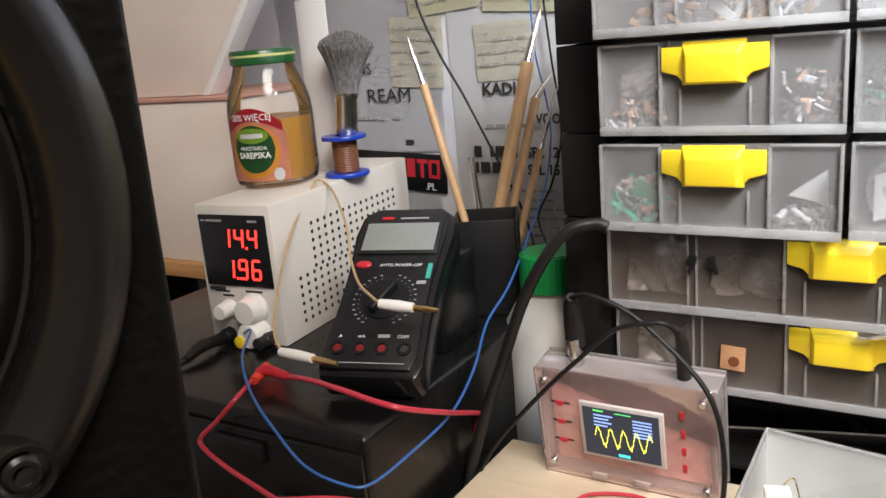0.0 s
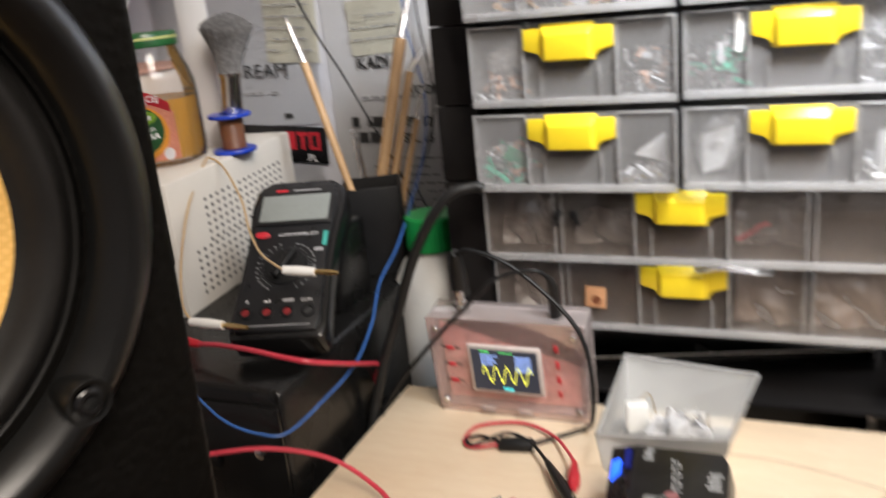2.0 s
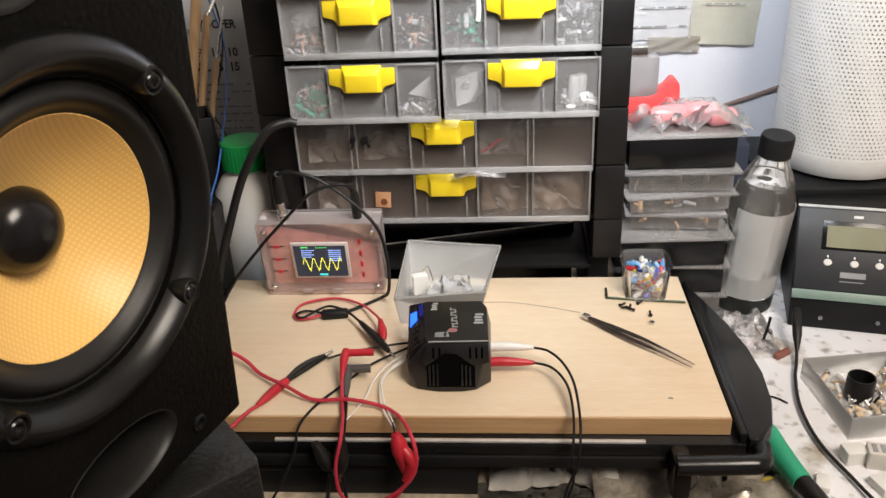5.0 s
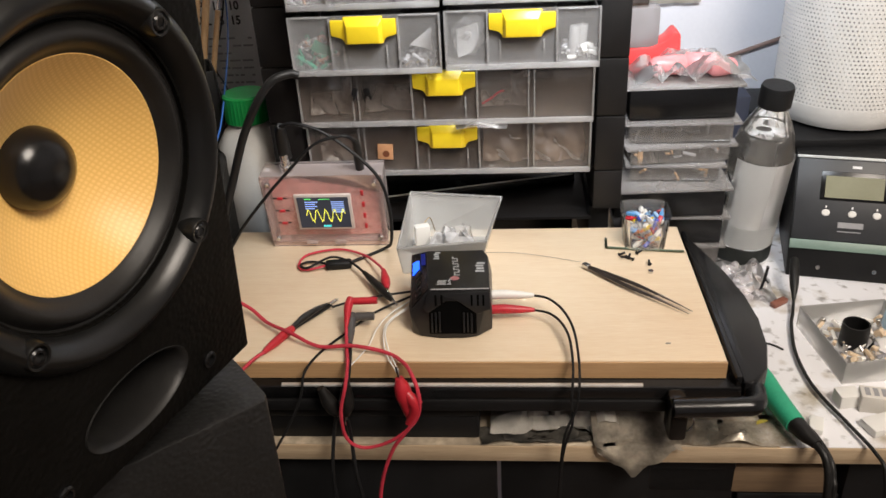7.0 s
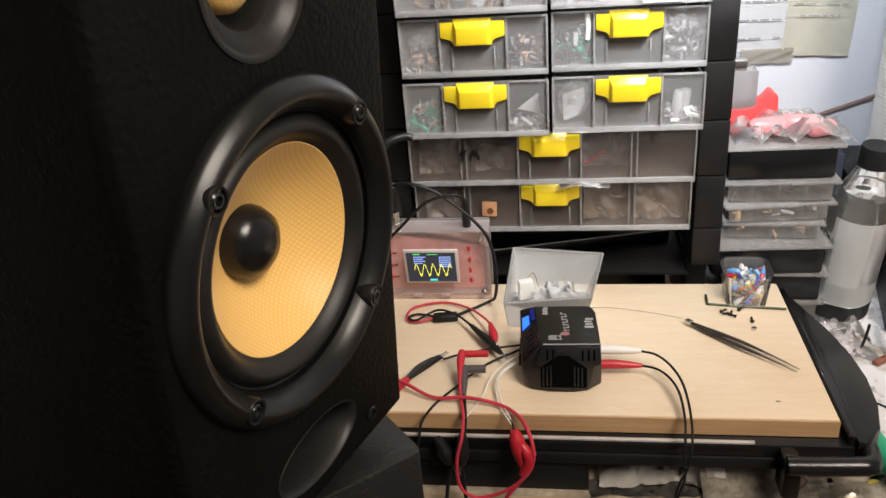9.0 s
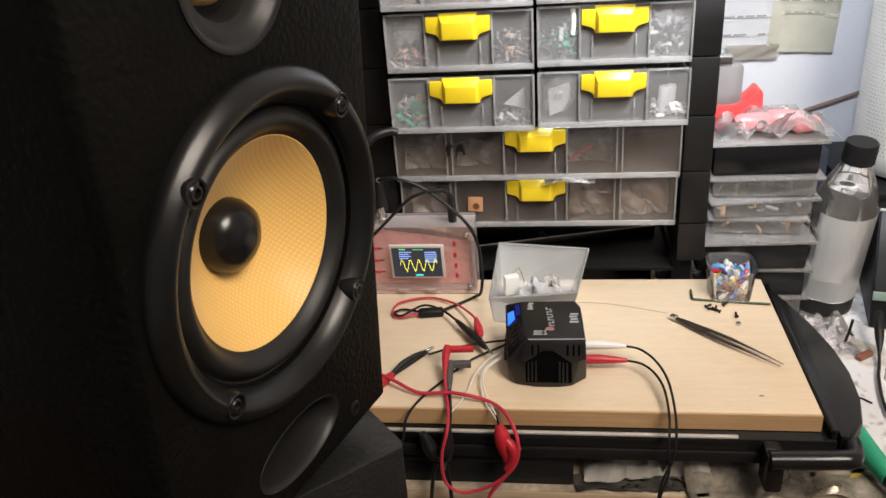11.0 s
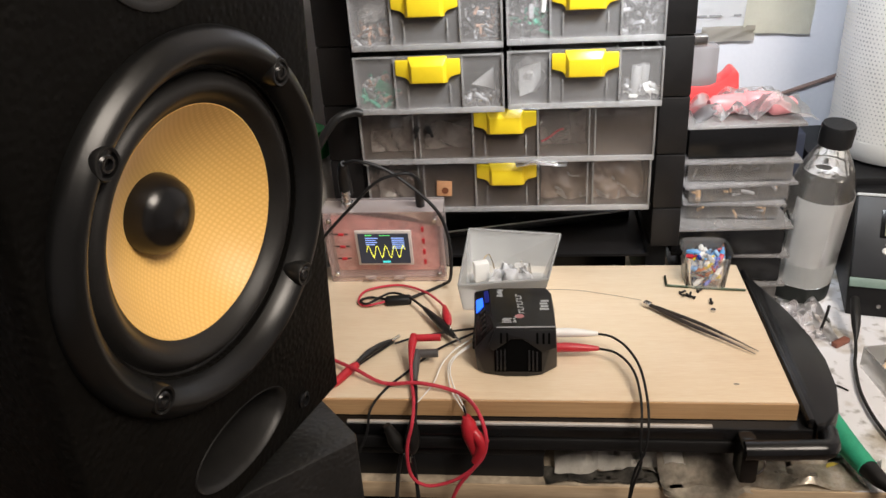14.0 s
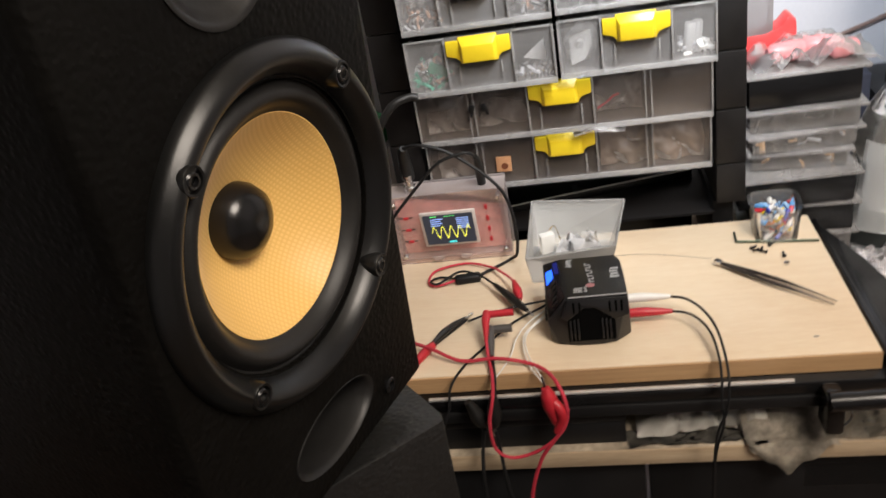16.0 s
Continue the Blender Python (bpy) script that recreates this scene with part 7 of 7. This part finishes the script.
bag("plastic_bag", BAG, -0.225, 0.262, 0.1965, 0.015, 0.021, 0.012, 7, M["bag"])


def bay_film(name, label, x0, x1, z0, z1, y, seed, amp, material):
    """A wrinkled film bag that stands in a drawer's bay, with long soft folds and a ragged top."""
    bm, n, grid = bm_new(), 22, []
    for j in range(n + 1):
        row, v = [], j / n
        for i in range(n + 1):
            u = i / n
            p = Vector((u * 1.9 + v * 0.8 + seed, v * 1.3 - u * 0.5, seed * 0.7))
            ragged = 0.18 * noise.noise(Vector((u * 4 + seed, 3, 1))) * v
            push = amp * (abs(noise.noise(p)) + 0.35 * abs(noise.noise(p * 2.4)) + 0.06 * noise.noise(p * 5.5))
            row.append(bm.verts.new((x0 + (x1 - x0) * (u + 0.04 * noise.noise(p * 1.3)), y + 0.012 * v * v - push, z0 + (z1 - z0) * max(0.0, v * (1 + ragged)))))
        grid.append(row)
    for j in range(n):
        for i in range(n):
            bm.faces.new((grid[j][i], grid[j][i + 1], grid[j + 1][i + 1], grid[j + 1][i]))
    bmesh.ops.solidify(bm, geom=list(bm.faces), thickness=0.0003)
    return single(name, bm, material, label, "bag", group="bags in the drawers")


M["kraft"] = clear("brownish_wrinkled_bag", (0.50, 0.38, 0.30), 0.45, 0.42, 0.08)
M["thin_bag"] = clear("thin_wrinkled_bag", (0.78, 0.72, 0.67), 0.66, 0.25, 0.12)
bay_film("plastic_bag", "thin wrinkled clear bag filling a drawer bay", -0.399, -0.352, 0.1325, 0.172, 0.272, 1.3, 0.016, M["thin_bag"])
bay_film("plastic_bag", "thin wrinkled clear bag filling a drawer bay", -0.340, -0.290, 0.1325, 0.158, 0.280, 4.1, 0.014, M["thin_bag"])
bay_film("plastic_bag", "thin wrinkled clear bag filling a drawer bay", -0.215, -0.165, 0.1325, 0.166, 0.285, 6.4, 0.014, M["thin_bag"])
bay_film("brown_bag", "brownish wrinkled bag filling a drawer bay", -0.214, -0.164, 0.0695, 0.114, 0.282, 8.2, 0.014, M["kraft"])
bay_film("brown_bag", "brownish wrinkled bag filling a drawer bay", -0.157, -0.103, 0.0695, 0.117, 0.280, 11.7, 0.014, M["kraft"])
bay_film("plastic_bag", "thin wrinkled clear bag filling a drawer bay", -0.398, -0.352, 0.0695, 0.100, 0.284, 14.9, 0.012, M["thin_bag"])
bay_film("plastic_bag", "thin wrinkled clear bag filling a drawer bay", -0.398, -0.366, 0.259, 0.300, 0.262, 21.3, 0.012, M["bag"])
bay_film("plastic_bag", "thin wrinkled clear bag filling a drawer bay", -0.130, -0.101, 0.259, 0.298, 0.262, 24.7, 0.010, M["bag"])
red_scrap = single("red_wire_end", tube([(-0.213, 0.272, 0.139), (-0.204, 0.270, 0.145), (-0.196, 0.271, 0.151), (-0.190, 0.274, 0.152)], 0.0012, 6), M["red_wire"], "short red wire lying in a drawer", "wire")
fold([(-0.010, 0.018), (0.013, 0.034), (0.014, 0.010), (0.006, 0.014)], -0.274, 0.240, 0.196, 8, "folded white paper corner standing in a drawer")
fold([(-0.010, 0.002), (-0.012, 0.030), (0.010, 0.038), (0.012, 0.022), (0.004, 0.008)], -0.226, 0.246, 0.195, -12, "shiny white folded wrapper standing in a drawer")
for x, y in ((-0.1205, 0.2465), (-0.1125, 0.252)):
    single("white_roll", lathe([(0, 0), (0.0050, 0), (0.0054, 0.001), (0.0054, 0.030), (0.0046, 0.0315), (0.0022, 0.0315), (0.0022, 0.026), (0, 0.026)], 20), M["wrap"], "white plastic roll standing in a drawer", "roll", pose(x, y, 0.1955, 3, 4, 0), group="rolls in a drawer")
single("green_circuit", box((-0.011, -0.0008, -0.006), (0.011, 0.0008, 0.006), 0.0003), mat("green_circuit_board", (0.01, 0.16, 0.08), 0.35, vary=0.3, scale=150), "small green circuit board lying in a drawer", "circuit board", pose(-0.372, 0.2375, 0.213, 10, 32, 10))
tan = mat("tan_parts", (0.30, 0.17, 0.11), 0.6, vary=0.3, scale=80)
teal = mat("teal_green_plastic", (0.02, 0.26, 0.16), 0.4)
DR = "heap of small electronic parts inside a drawer"
bits("drawer_parts", DR, [tan, M["steel"], M["print"]], 90, (-0.396, 0.236, 0.259), (-0.362, 0.27, 0.275), 41, 0.005, "parts in the drawers")
bits("drawer_parts", DR, [teal, tan, M["steel"], M["print"]], 70, (-0.396, 0.232, 0.196), (-0.362, 0.26, 0.222), 42, 0.006, "parts in the drawers")
bits("drawer_parts", DR, [M["print"], M["steel"], tan, M["dark_metal"]], 90, (-0.288, 0.236, 0.259), (-0.257, 0.26, 0.290), 43, 0.0055, "parts in the drawers")
bits("drawer_parts", DR, [M["dark_metal"], M["print"], M["steel"]], 60, (-0.288, 0.232, 0.195), (-0.257, 0.26, 0.205), 44, 0.006, "parts in the drawers")
bits("drawer_parts", DR, [teal, M["dark_metal"], M["print"]], 70, (-0.242, 0.242, 0.260), (-0.208, 0.27, 0.298), 45, 0.006, "parts in the drawers")
bits("drawer_parts", DR, [M["dark_metal"], M["print"]], 70, (-0.133, 0.242, 0.259), (-0.100, 0.27, 0.292), 46, 0.006, "parts in the drawers")
bits("drawer_parts", DR, [M["white"], M["print"]], 40, (-0.130, 0.24, 0.196), (-0.100, 0.262, 0.206), 47, 0.006, "parts in the drawers")
bits("drawer_parts", DR, [M["print"], M["birch_edge"]], 60, (-0.270, 0.24, 0.324), (-0.385, 0.27, 0.335), 51, 0.008, "parts in the drawers")
bits("drawer_parts", DR, [M["red"], M["print"]], 50, (-0.14, 0.24, 0.324), (-0.235, 0.27, 0.345), 52, 0.008, "parts in the drawers")
for x, a in ((-0.3448, 20), (-0.3315, -15)):
    single("black_clip", merge(box((-0.003, 0, -0.004), (0.003, 0.004, 0.004), 0.001), box((0.0, 0, -0.009), (0.003, 0.003, -0.004), 0.0006)), M["black"], "small black clip on a drawer's divider", "clip", pose(x, 0.2395, 0.166, 0, a, 0))
co = thing("copper_plate", "square copper plate with a dark hole in a drawer", "plate", pose(-0.3205, 0.2555, 0.092, 0, 3, 0))
part("plate", box((-0.0085, 0.0, -0.009), (0.0085, 0.0018, 0.009), 0.0006), mat("pale_copper", (0.62, 0.33, 0.17), 0.4, metal=0.2), co)
part("hole", lathe([(0.0038, 0), (0.0038, 0.0004), (0, 0.0004)], 18, pose(0.001, -0.0001, -0.002) @ OUT), mat("dark_copper", (0.16, 0.05, 0.02), 0.5), co, "dark round hole")
single("plastic_film_scrap", crumple(-0.242, -0.185, 0.238, 0.252, 0.1225, 31.0, 0.007, 16), M["film"], "torn clear film hanging over a drawer front", "film")
single("paper_sticker", box((-0.16, 0.2215, 0.3205), (-0.122, 0.2225, 0.331), 0.0003), M["paper"], "small white paper sticker on an upper drawer", "sticker")
single("white_tie", tube([(-0.212, 0.238, 0.31), (-0.211, 0.236, 0.298), (-0.212, 0.236, 0.285)], 0.0025, 8, 4), M["white"], "white plastic strip inside a drawer", "strip")
